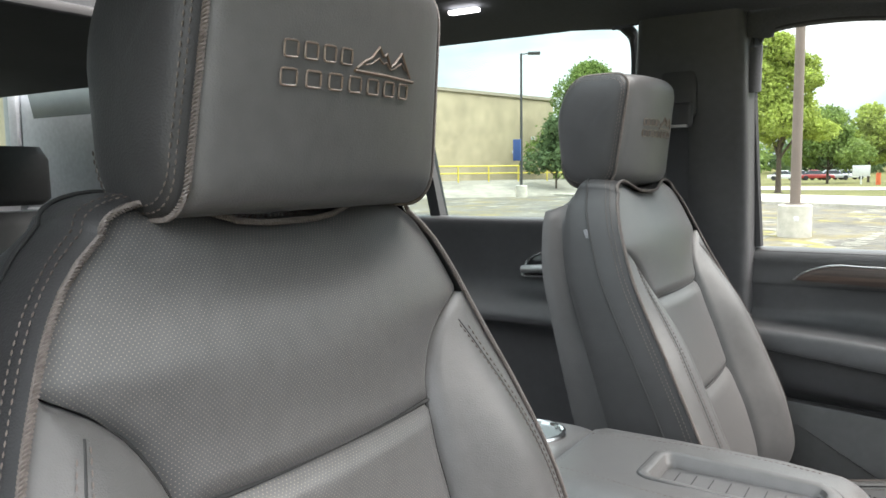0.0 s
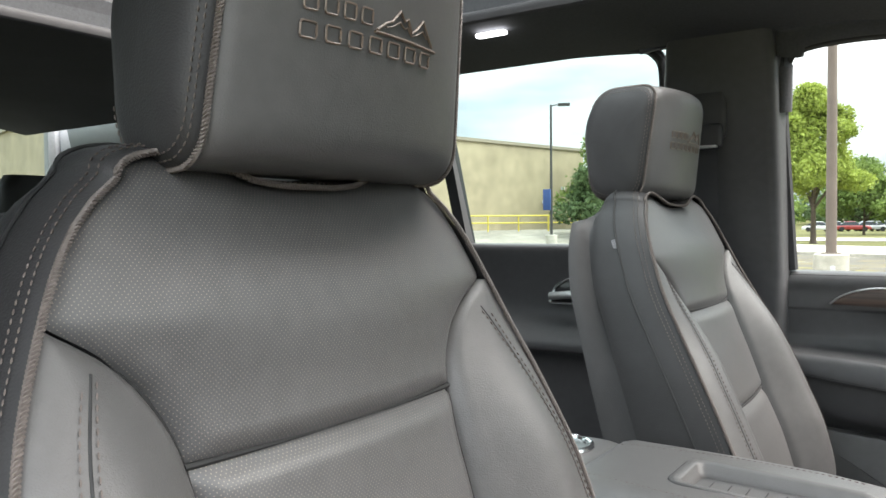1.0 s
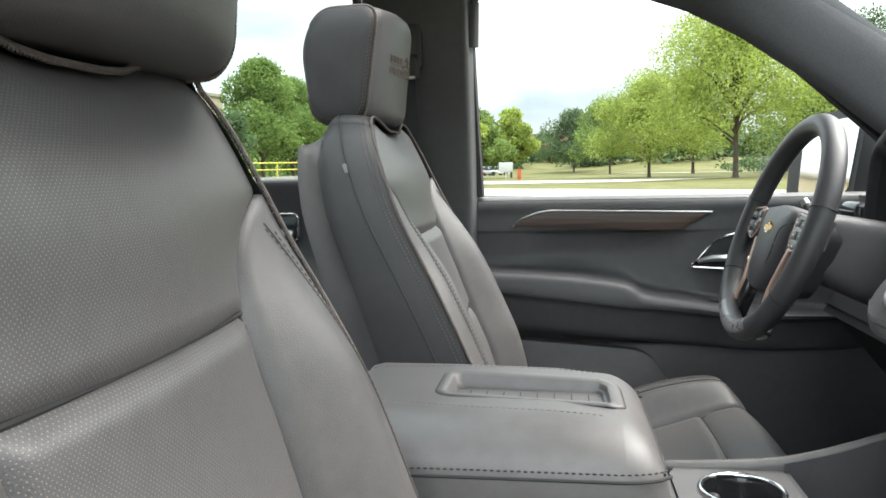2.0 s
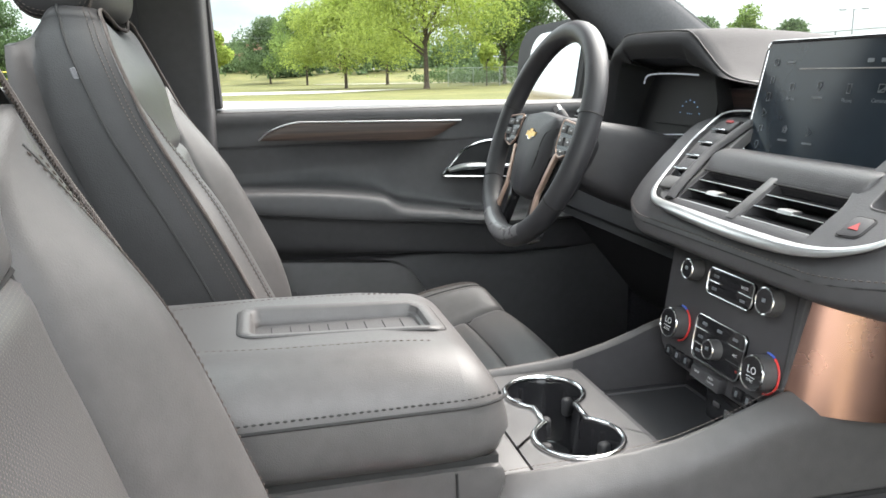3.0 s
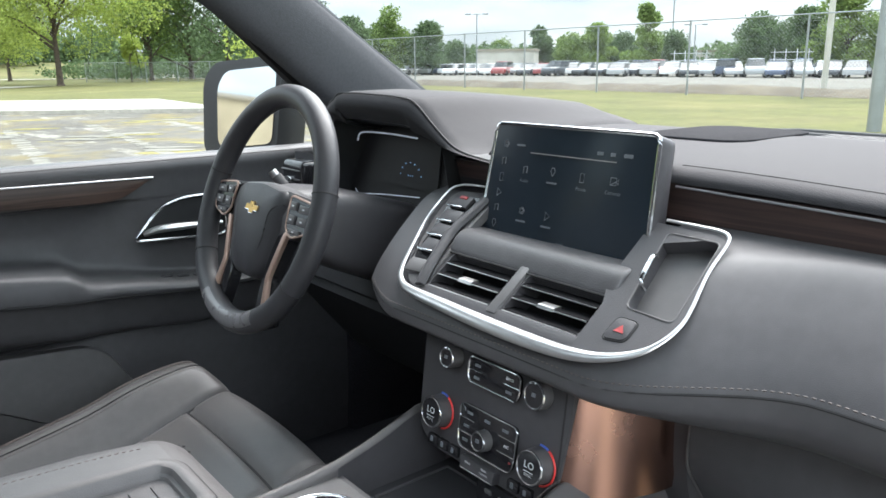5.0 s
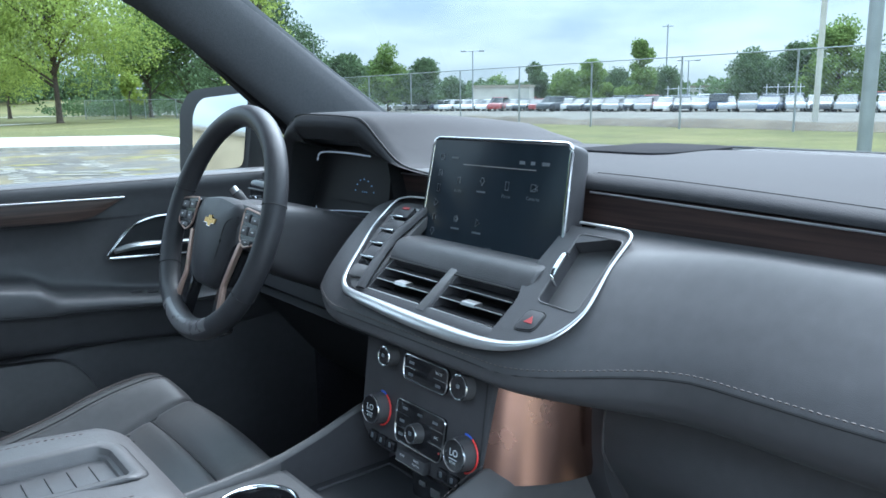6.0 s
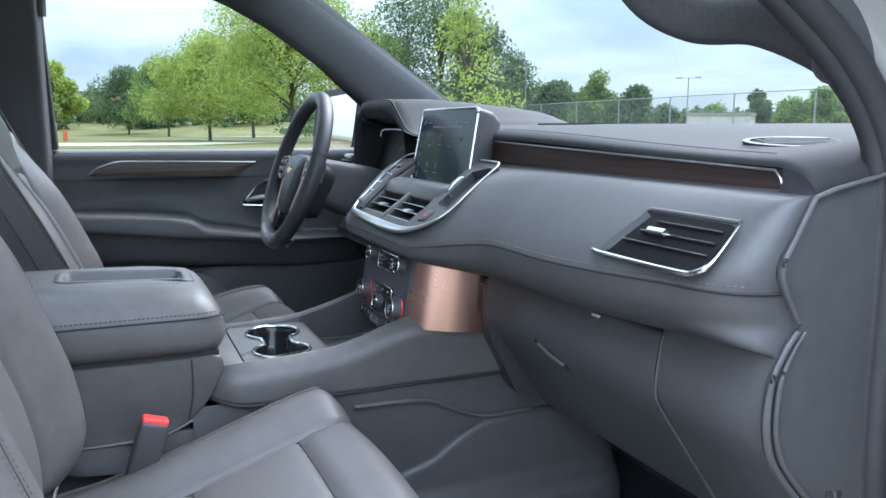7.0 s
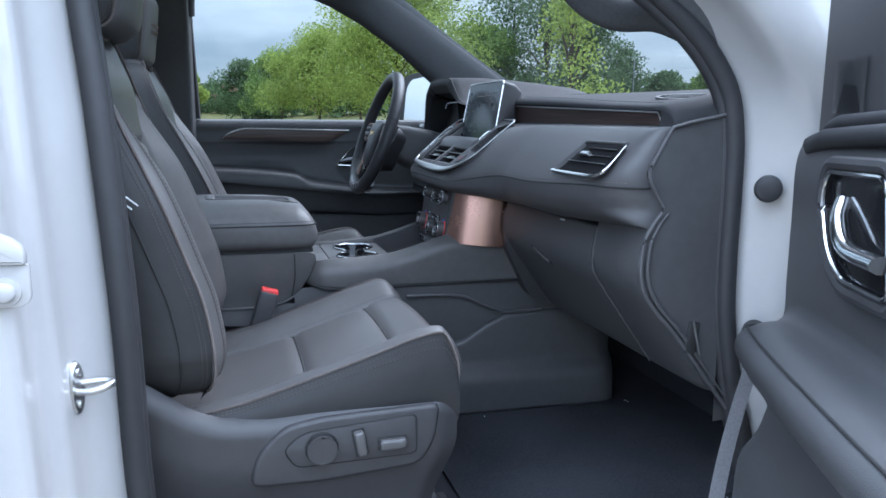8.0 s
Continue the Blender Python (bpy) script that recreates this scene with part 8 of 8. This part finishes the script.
def tree(x, y, h, w, leaf, count=3200, size=0.30, base=0.22, label="broad green tree standing on the grass", seed=1, group="trees on the grass", shape=0.5, clumps=16):
    rng = np.random.default_rng(seed)
    t = thing("tree", (x, y, -0.06), label, "tree", group)
    r0 = 0.020 * h
    lean = rng.uniform(-0.02, 0.02, 2) * h
    trunk = [V(x + lean[0] * k * k, y + lean[1] * k * k, -0.1 + k * h * 0.72) for k in (0, 0.02, 0.15, 0.35, 0.6, 0.8, 1.0)]
    limbs = [tube(trunk, lambda q: r0 * (1.35 - 0.3 * min(1, q * 8)) * (1 - 0.86 * q), 9)]
    cs, rs = [], []
    for i in range(clumps):
        k = rng.uniform(0, 1)
        ang = i * 2.399 + rng.uniform(-0.4, 0.4)
        zz = h * lerp(base + 0.10, 0.93, k)
        wide = w * 0.5 * math.sin(math.pi * min(0.97, max(0.10, lerp(0.22, 1.0, k) ** shape))) ** 0.7
        rad = wide * rng.uniform(0.15, 0.95)
        c = V(x + lean[0] + rad * math.cos(ang), y + lean[1] + rad * math.sin(ang), zz)
        cs.append(tuple(c))
        q = w * rng.uniform(0.10, 0.21)
        rs.append((q, q, q * rng.uniform(0.6, 0.95)))
        if i % 2 == 0:
            a = V(x + lean[0] * 0.4, y + lean[1] * 0.4, h * lerp(base * 0.75, 0.6, k))
            limbs.append(tube([a, a.lerp(c, 0.55) + V(0, 0, 0.03 * h), c], lambda q2: r0 * 0.42 * (1 - 0.85 * q2), 6))
    part("trunk", join(*limbs), BARK, t)
    me = leaf_cloud(cs, rs, count, size, rng)
    me.materials.append(leaf)
    cr = new("crown", me)
    cr.parent = t
    cr.matrix_parent_inverse = Matrix.Translation(-t.location)
    return t


# near trees beyond the kerb
for k, (az, d, h, w, leaf, lab) in enumerate((
        (77.3, 74, 15.6, 19.0, LEAF_LIGHT, "broad bright green tree on the mown grass"),
        (83.2, 84, 10.9, 13.0, LEAF_LIGHT, "bright green tree beside the larger one"),
        (80.2, 105, 13.0, 12.0, LEAF_MID, "green tree behind the bright ones"),
        (86.0, 120, 10.5, 12.0, LEAF_MID, "rounded green tree at the edge of the grass"),
        (88.6, 135, 10.0, 13.0, LEAF_DARK, "dark green tree far across the grass"),
        (71.6, 95, 13.5, 13.0, LEAF_MID, "tall green tree before the wood"),
        (98.6, 56, 11.5, 6.0, LEAF_LIGHT, "narrow light green tree by the car park"),
        (95.6, 92, 8.0, 8.5, LEAF_MID, "small green tree by the far car park"),
        (93.2, 100, 8.5, 6.5, LEAF_LIGHT, "drooping light green tree"),
        (111.6, 64, 10.5, 8.5, LEAF_MID, "green tree beside the beige building"),
        (109.4, 78, 10.5, 9.5, LEAF_MID, "green tree beside the beige building"),
        (106.5, 82, 9.5, 9.0, LEAF_DARK, "dark green tree beyond the building"))):
    x, y = at_az(az, d)
    tree(x, y, h, w, leaf, (46000 if k == 0 else 30000) if d < 90 else 11000, 0.125 if d < 90 else 0.20, base=0.21, seed=10 + k if k else 112, label=lab, clumps=(64 if k == 0 else 44) if d < 90 else 32, shape=0.62)
x, y = at_az(114.0, 52)
tree(x, y, 5.2, 5.0, LEAF_DARK, 2400, 0.17, base=0.12, seed=40, label="small drooping dark green tree by the building", group="")
x, y = at_az(63.8, 30)
tree(x, y, 7.0, 4.2, LEAF_LIGHT, 2600, 0.085, base=0.1, seed=41, label="thin bright young tree in front of the wood", group="", clumps=34)
x, y = at_az(72.9, 84)
tree(x, y, 4.6, 3.4, LEAF_LIGHT, 900, 0.2, base=0.3, seed=42, label="young yellow-green tree by the wood", group="")
# taller wood behind the windscreen pillar and single trees along the far car park
for k, (az, d, h, w, leaf) in enumerate(((69.0, 100, 18.0, 17, LEAF_DARK), (66.4, 92, 17.5, 15, LEAF_DARK), (63.6, 90, 13.5, 12, LEAF_DARK), (61.0, 105, 12.0, 11, LEAF_DARK), (58.2, 100, 7.6, 8, LEAF_DARK),
                                            (55.0, 105, 8.8, 7, LEAF_MID), (52.4, 105, 6.6, 7.5, LEAF_DARK), (50.4, 120, 4.4, 7, LEAF_DARK), (44.1, 130, 7.4, 5.6, LEAF_DARK), (47.0, 150, 5.0, 9, LEAF_MID), (42.0, 120, 5.0, 8, LEAF_MID), (40.1, 118, 6.9, 6.5, LEAF_MID),
                                            (36.9, 112, 9.4, 5.4, LEAF_MID), (38.5, 125, 5.0, 9, LEAF_DARK), (35.0, 125, 5.2, 8, LEAF_DARK), (29.4, 100, 6.6, 9, LEAF_DARK), (26.5, 96, 7.2, 8, LEAF_DARK), (24.0, 92, 9.2, 8, LEAF_MID), (20, 92, 8.4, 9, LEAF_DARK))):
    x, y = at_az(az, d)
    tree(x, y, h, w, leaf, 6500, 0.20, base=0.08, seed=60 + k, label="dark leafy tree along the far edge" if leaf is LEAF_DARK else "green leafy tree along the far edge", group="far trees", clumps=34)


def thicket(name, az0, az1, d0, d1, h0, h1, leaf, count, size, seed, label):
    rng = np.random.default_rng(seed)
    n = 90
    cs, rs = [], []
    for i in range(n):
        a, d = rng.uniform(az0, az1), rng.uniform(d0, d1)
        hh = rng.uniform(h0, h1)
        for q in (0.35, 0.7):
            x, y = at_az(a, d)
            cs.append((x + rng.uniform(-2, 2), y + rng.uniform(-2, 2), hh * q))
            rs.append((rng.uniform(2, 4), rng.uniform(2, 4), hh * 0.36))
    me = leaf_cloud(cs, rs, count, size, rng)
    me.materials.append(leaf)
    tagged(new(name, me), label, "woods", kind="stuff")


thicket("far_woods", 55, 100, 150, 190, 6, 10, LEAF_DARK, 16000, 0.75, 3, "dark wood along the far edge of the grass")
thicket("far_hedge", 18, 56, 130, 170, 3.0, 4.6, LEAF_DARK, 11000, 0.6, 4, "dark hedge and trees behind the far car park")
thicket("north_woods", 100, 118, 170, 220, 5, 9, LEAF_MID, 6000, 0.9, 5, "distant wood behind the building")
thicket("undergrowth", 57, 77, 104, 118, 1.0, 2.8, LEAF_DARK, 9000, 0.24, 6, "dark undergrowth under the trees behind the fence")

# ---- buildings
def house(name, corner, u, v, h, wall_mat, label, lip=0.4):
    b = thing(name, (*corner, 0), label, "building")
    c = Vector((*corner, -0.1))
    u, v = Vector((*u, 0)), Vector((*v, 0))
    pts = [c, c + u, c + u + v, c + v]
    part("wall", loft([[p + V(0, 0, z) for p in pts] for z in (0, h)]), wall_mat, b)
    part("roof", loft([[p + (p - (c + (u + v) * 0.5)).normalized() * 0.25 + V(0, 0, z) for p in pts] for z in (h, h + lip)]), shader(name + "_roof_edge", (0.30, 0.26, 0.20), 0.6), b)
    return b, c, u, v


bb, bc, bu, bv = house("beige_building", (-28.7, 63.9), (-9.5, -42.0), (-34, 7.7), 8.0, BEIGE, "long windowless beige building behind a yellow railing", 0.25)
for k in range(2):
    part("wall_lamp", rbox(bc + bu * (0.075 + 0.06 * k) + V(0.2, 0, 4.6 - 1.2 * k), (0.3, 0.3, 0.3), 0.08), MARK, bb, "small white wall lamp")
part("base_course", loft([[p + (p - (bc + (bu + bv) * 0.5)).normalized() * 0.10 + V(0, 0, z) for p in (bc, bc + bu, bc + bu + bv, bc + bv)] for z in (0.0, 0.9)]), GRAVEL, bb)
house("brick_building", (-22, 208), (48, -6), (4, 24), 9.5, BRICK, "low brick building far beyond the trees")
wx, wy = at_az(48.7, 108)
house("white_building", (wx, wy), (at_az(44.6, 108)[0] - wx, at_az(44.6, 108)[1] - wy), (6, 5), 3.1, PALE, "low white shed behind the far car park", 0.3)
wx, wy = at_az(41.6, 128)
house("pale_house", (wx, wy), (at_az(40.2, 128)[0] - wx, at_az(40.2, 128)[1] - wy), (6, 4), 2.6, PALE, "small pale building among the trees", 0.3)
wx, wy = at_az(33.4, 135)
house("white_garage", (wx, wy), (at_az(29.5, 135)[0] - wx, at_az(29.5, 135)[1] - wy), (6, 4), 2.9, PALE, "long white building behind the far car park", 0.3)

# yellow railing on its ramp
solid("ramp", sheet([[V(-38, 24, 0.0), V(-33, 33, 0.0), V(-22.5, 41.5, 0.0), V(-12, 55, 0.0)], [V(-42, 27, 0.9), V(-35, 37, 0.9), V(-24.5, 47, 0.9), V(-15, 61, 0.9)], [V(-60, 30, 0.9), V(-50, 50, 0.9), V(-28, 60, 0.95), V(-17, 68, 0.95)]]), GRAVEL, "tan worn concrete ramp before the building", "ramp", "structure")
rail = thing("yellow_railing", (-26, 44, 0.9), "yellow painted pipe railing along the ramp", "railing")
r0, r1 = V(-41, 26.4, 0.9), V(-16, 59, 0.9)
for k in range(19):
    q = r0.lerp(r1, k / 18)
    part("post", tube([q + V(0, 0, -0.1), q + V(0, 0, 1.1)], 0.055, 8), YELLOW, rail)
for z in (0.6, 1.1):
    part("rail", tube([r0 + V(0, 0, z), r1 + V(0, 0, z)], 0.05, 8), YELLOW, rail)


def lamp_post(x, y, h, mat, arm, foot=0.0, label="", heads=1, r=0.09):
    p = thing("street_lamp", (x, y, 0), label, "street lamp")
    if foot:
        part("concrete_base", tube([V(x, y, -0.05), V(x, y, foot - 0.02), V(x, y, foot)], lambda q: 0.36 if q < 0.95 else 0.32, 20), CONCRETE, p, "round concrete base")
    part("pole", tube([V(x, y, foot), V(x, y, h)], lambda q: r * (1 - 0.25 * q), 12), mat, p)
    for k in range(heads):
        a = Vector((*arm, 0)) * (1 if k == 0 else -1)
        part("arm", tube([V(x, y, h - 0.05), V(x, y, h) + a * 0.5], 0.035, 8), mat, p)
        part("lamp_head", rbox(V(x, y, h) + a, (0.75, 0.4, 0.16), 0.04, 2, pose(0, 0, 0, 0, 0, math.degrees(math.atan2(a.y, a.x)))), mat, p)
    return p


l1 = lamp_post(-21.0, 41.9, 8.7, DARKPOLE, (0.70, 0.35), 0.75, "tall dark lamp post on a concrete base with a blue sign")
part("blue_sign", rbox(V(-21.2, 41.7, 2.9), (0.5, 0.12, 1.3), 0.03), shader("blue_sign_paint", (0.03, 0.07, 0.22), 0.5), l1)
l2 = lamp_post(-2.3, 17.9, 9.0, POLE, (0.8, 0.0), 0.72, "brown steel lamp post on a concrete base in the car park", r=0.115)
part("small_tag", rbox(V(-2.22, 17.55, 0.42), (0.10, 0.02, 0.10), 0.005), MARK, l2)
part("anchor_bolt_ring", tube([V(-2.3 + 0.2 * math.cos(a), 17.9 + 0.2 * math.sin(a), 0.73) for a in [2 * math.pi * i / 16 for i in range(16)]], 0.02, 6, closed=True), POLE, l2)
for az, d, h in ((48.7, 96, 7.2), (33.5, 105, 5.9), (60.2, 100, 9.0)):
    x, y = at_az(az, d)
    lamp_post(x, y, h, GALV, (-0.7, 0.8), 0, "grey double-headed lamp post in the far car park", 2)
x, y = at_az(35.1, 170)
mast = thing("radio_mast", (x, y, 0), "thin grey radio mast on the skyline", "mast")
part("mast_pole", tube([V(x, y, 0), V(x, y, 16)], 0.14, 8), GALV, mast)
part("mast_bar", tube([V(x - 0.8, y + 0.8, 15.6), V(x + 0.8, y - 0.8, 15.6)], 0.10, 6), GALV, mast)
gp = thing("grey_post", (18.0, 6.8, 0), "thick grey steel post in the grass verge", "post")
part("post_shaft", tube([V(18.0, 6.8, -0.1), V(18.0, 6.8, 7.0)], 0.15, 16), GALV, gp)
wpst = thing("white_post", (30.6, 14.0, 0), "tall white wooden utility pole behind the fence", "utility pole")
part("post_shaft", tube([V(34.6, 15.9, -0.1), V(34.9, 16.0, 9.0)], 0.13, 10), PALE, wpst)

# ---- chain-link fences
def chain_fence(a, b, h, step, label, wire, pitch):
    a, b = Vector((*a, 0)), Vector((*b, 0))
    L = (b - a).length
    d = (b - a) / L
    f = thing("chain_link_fence", a, label, "fence")
    n = int(L / step)
    for k in range(n + 1):
        q = a + d * (L * k / n)
        part("post", tube([q + V(0, 0, -0.1), q + V(0, 0, h)], 0.045, 8), GALV, f)
    part("top_rail", tube([a + V(0, 0, h - 0.03), b + V(0, 0, h - 0.03)], 0.03, 6), GALV, f)
    verts, faces = [], []
    m = int(L / pitch)
    nn = V(-d.y, d.x, 0)
    for sgn in (1, -1):
        for k in range(-int(h / pitch), m + int(h / pitch)):
            s0 = k * pitch
            s1 = s0 + sgn * h
            t0, t1 = 0.0, 1.0
            if s0 < 0:
                t0 = max(t0, -s0 / (s1 - s0)) if s1 > s0 else 2
            if s1 < 0:
                t1 = min(t1, -s0 / (s1 - s0)) if s1 < s0 else t1
            if s0 > L:
                t0 = max(t0, (L - s0) / (s1 - s0)) if s1 < s0 else 2
            if s1 > L:
                t1 = min(t1, (L - s0) / (s1 - s0)) if s1 > s0 else t1
            if t0 >= t1:
                continue
            p, q = a + d * lerp(s0, s1, t0) + V(0, 0, h * t0), a + d * lerp(s0, s1, t1) + V(0, 0, h * t1)
            w = V(0, 0, wire)
            i0 = len(verts)
            verts += [p - w, p + nn * wire, p + w, q - w, q + nn * wire, q + w]
            faces += [(i0, i0 + 1, i0 + 4, i0 + 3), (i0 + 1, i0 + 2, i0 + 5, i0 + 4), (i0 + 2, i0, i0 + 3, i0 + 5)]
    me = bpy.data.meshes.new("wire_mesh")
    me.from_pydata(verts, [], faces)
    me.materials.append(GALV)
    ob = new("wire_mesh", me)
    ob.parent = f
    ob.matrix_parent_inverse = Matrix.Translation(-f.location)
    tagged(ob, kind="stuff")
    return f


chain_fence((31.0, 4.0), (33.6, 66.0), 3.3, 5.2, "tall grey chain-link fence before the far car park", 0.004, 0.16)
chain_fence((33.6, 66.0), (21.5, 84.5), 1.9, 3.2, "low grey chain-link fence before the wood", 0.006, 0.16)
solid("dirt_bank", patch(lambda s, t: V(33.6 + 0.05 * lerp(2, 62, s) + 1.6 * (t - 0.5) * 2, lerp(2, 62, s), -0.05 + 0.55 * math.sin(math.pi * t) * (0.6 + 0.5 * noise.noise(V(s * 20, t * 2, 0)))), 60, 6), ground_material("dug_earth", (0.10, 0.075, 0.05), (0.16, 0.13, 0.09), 2.0, 0.95), "low bank of dug earth along the fence", "earth bank", "structure")
solid("far_lot", patch(lambda s, t: V(lerp(36.5, 125, s), lerp(-4, 170, t), -0.03), 6, 12), ground_material("far_gravel", (0.135, 0.122, 0.10), (0.21, 0.19, 0.16), 2.0, 0.9), "tan gravel of the far car park", "car park", "structure")


# ---- parked cars
def parked_car(x, y, yaw, col, kind, label):
    c = thing("parked_car", (x, y, -0.03), label, "car", "cars in the far car park")
    m = Matrix.Translation((x, y, -0.03)) @ pose(0, 0, 0, 0, 0, yaw)
    L, W, H, hood = {"car": (4.6, 1.8, 1.42, 0.86), "suv": (4.7, 1.88, 1.66, 1.0), "van": (5.4, 2.0, 2.15, 1.15)}[kind]
    nose, tail = (0.40, 0.95) if kind == "van" else (0.24, 0.92 if kind == "car" else 1.0)
    rings = []
    for q, top, wide in ((-0.5, 0.66 * tail, 0.90), (-0.49, 0.92 * tail, 0.95), (-0.44, tail, 0.98), (-0.2, 1.02, 1.0), (nose, 1.0, 1.0), (0.36 if kind != "van" else 0.45, 0.95, 0.98), (0.455, 0.86, 0.95), (0.49, 0.70, 0.90), (0.5, 0.55, 0.84)):
        w, z = W / 2 * wide, hood * top
        rings.append([m @ V(q * L, a, b) for a, b in rounded([(-w * 0.96, 0.28), (w * 0.96, 0.28), (w, 0.55), (w * 0.93, z), (-w * 0.93, z), (-w, 0.55)], [0.06, 0.06, 0.1, 0.10, 0.10, 0.1], 3)])
    part("body", loft(rings), col, c, sharp=30)
    a0, a1, b0, b1 = {"car": (-0.38, 0.26, -0.20, 0.07), "suv": (-0.48, 0.26, -0.42, 0.10), "van": (-0.49, 0.42, -0.475, 0.27)}[kind]
    glassy = [[m @ V(x * L, y, z) for x, y in ((p0, -w), (p0 + 0.02, -w), (p1 - 0.02, -w), (p1, -w * 0.8), (p1, w * 0.8), (p1 - 0.02, w), (p0 + 0.02, w), (p0, w))] for p0, p1, w, z in ((a0, a1, W / 2 * 0.91, hood - 0.03), (b0, b1, W / 2 * 0.76, H - 0.05))]
    part("cabin", loft(glassy), DARKGLASS, c, sharp=30)
    part("roof", loft([[m @ V(x * L, y, z) for x, y in rounded([(p0, -w), (p1, -w), (p1, w), (p0, w)], 0.12, 3)] for p0, p1, w, z in ((b0 - 0.010, b1 + 0.012, W / 2 * 0.78, H - 0.07), (b0, b1, W / 2 * 0.76, H - 0.01), (b0 + 0.04, b1 - 0.03, W / 2 * 0.62, H + 0.015))]), col, c, sharp=30)
    for px in (-0.31, 0.31):
        for sg in (1, -1):
            part("wheel", tube([m @ V(px * L, sg * (W / 2 - 0.20), 0.33), m @ V(px * L, sg * (W / 2 + 0.01), 0.33)], 0.33, 16), RUBBER, c)
    return c


CARS = [shader("car_paint_" + n, c, 0.3, coat=0.5, vary=0.03) for n, c in (("white", (0.72, 0.72, 0.72)), ("silver", (0.36, 0.37, 0.38)), ("red", (0.28, 0.03, 0.03)), ("dark", (0.03, 0.035, 0.045)), ("blue", (0.05, 0.07, 0.13)))]
WORDS = ["white", "silver", "red", "black", "dark blue"]
LOT = ((8.5, 1, "suv"), (12.0, 0, "suv"), (15.0, 3, "car"), (17.6, 0, "car"), (20.0, 1, "car"), (22.2, 0, "car"), (24.2, 4, "car"), (26.2, 1, "suv"), (28.4, 4, "suv"), (30.4, 3, "car"), (32.2, 0, "car"), (34.0, 2, "suv"), (36.0, 1, "car"), (38.0, 3, "car"), (40.0, 0, "car"), (42.0, 3, "suv"), (44.0, 2, "car"), (46.0, 1, "car"), (48.0, 2, "suv"), (50.0, 0, "car"), (52.0, 3, "car"), (54.0, 0, "car"), (56.0, 1, "car"), (58.2, 4, "car"), (60.4, 0, "car"), (64.5, 0, "van"))
for k, (yy, cc, kd, far) in enumerate([(*q, 1.44) for q in LOT] + [(yy + 1.05, (cc * 3 + k + 1) % 5, "car", 1.47) for k, (yy, cc, kd) in enumerate(LOT[:-1])] + [(yy + 1.0, (cc * 2 + k) % 5, "suv" if k % 3 else "car", 1.70) for k, (yy, cc, kd) in enumerate(LOT[1:-1])] + [(yy + 0.4, (cc + k) % 5, "car" if k % 3 else "suv", 1.98) for k, (yy, cc, kd) in enumerate(LOT[1:-1])]):
    parked_car(far * (46.5 + (k % 3) * 0.8 - 0.03 * yy), far * yy, 205 + (k * 37) % 24 - 12 + (0 if k % 4 else 180), CARS[cc], kd, WORDS[cc] + (" parked van" if kd == "van" else " parked car") + " in the far car park")
for k, (az, d, cc) in enumerate(((98.2, 120, 0), (97.2, 122, 1), (96.3, 120, 2), (95.3, 121, 1), (94.4, 124, 0))):
    x, y = at_az(az, d)
    parked_car(x, y, 8 * k, CARS[cc], "car", WORDS[cc] + " parked car beyond the grass")
# white trailer frames in the far car park
for k, (az, d) in enumerate(((32.6, 84), (26.2, 84))):
    x, y = at_az(az, d)
    fr = thing("white_rack", (x, y, 0), "white tubular rack standing in the far car park", "rack", "white racks")
    for i in range(4):
        part("upright", tube([V(x - 1.5 * i * 0.5, y + 1.5 * i * 0.5, 0), V(x - 1.5 * i * 0.5, y + 1.5 * i * 0.5, 2.5)], 0.05, 6), MARK, fr)
    for z in (1.5, 2.2):
        part("crossbar", tube([V(x + 0.3, y - 0.3, z), V(x - 2.5, y + 2.5, z)], 0.035, 6), MARK, fr)
sg = thing("white_sign", (*at_az(93.6, 88), 0), "small white sign on the grass", "sign")
part("sign_board", rbox(V(*at_az(93.6, 88), 1.3), (1.6, 0.1, 1.1), 0.02), MARK, sg)
part("sign_post", tube([V(*at_az(93.6, 88), -0.1), V(*at_az(93.6, 88), 0.9)], 0.06, 8), MARK, sg)
hyd = thing("orange_marker", (*at_az(92.6, 84), 0), "small orange marker post on the grass", "marker")
part("marker_post", tube([V(*at_az(92.6, 84), -0.1), V(*at_az(92.6, 84), 1.1)], 0.22, 10), shader("orange_paint", (0.6, 0.13, 0.05), 0.6), hyd)
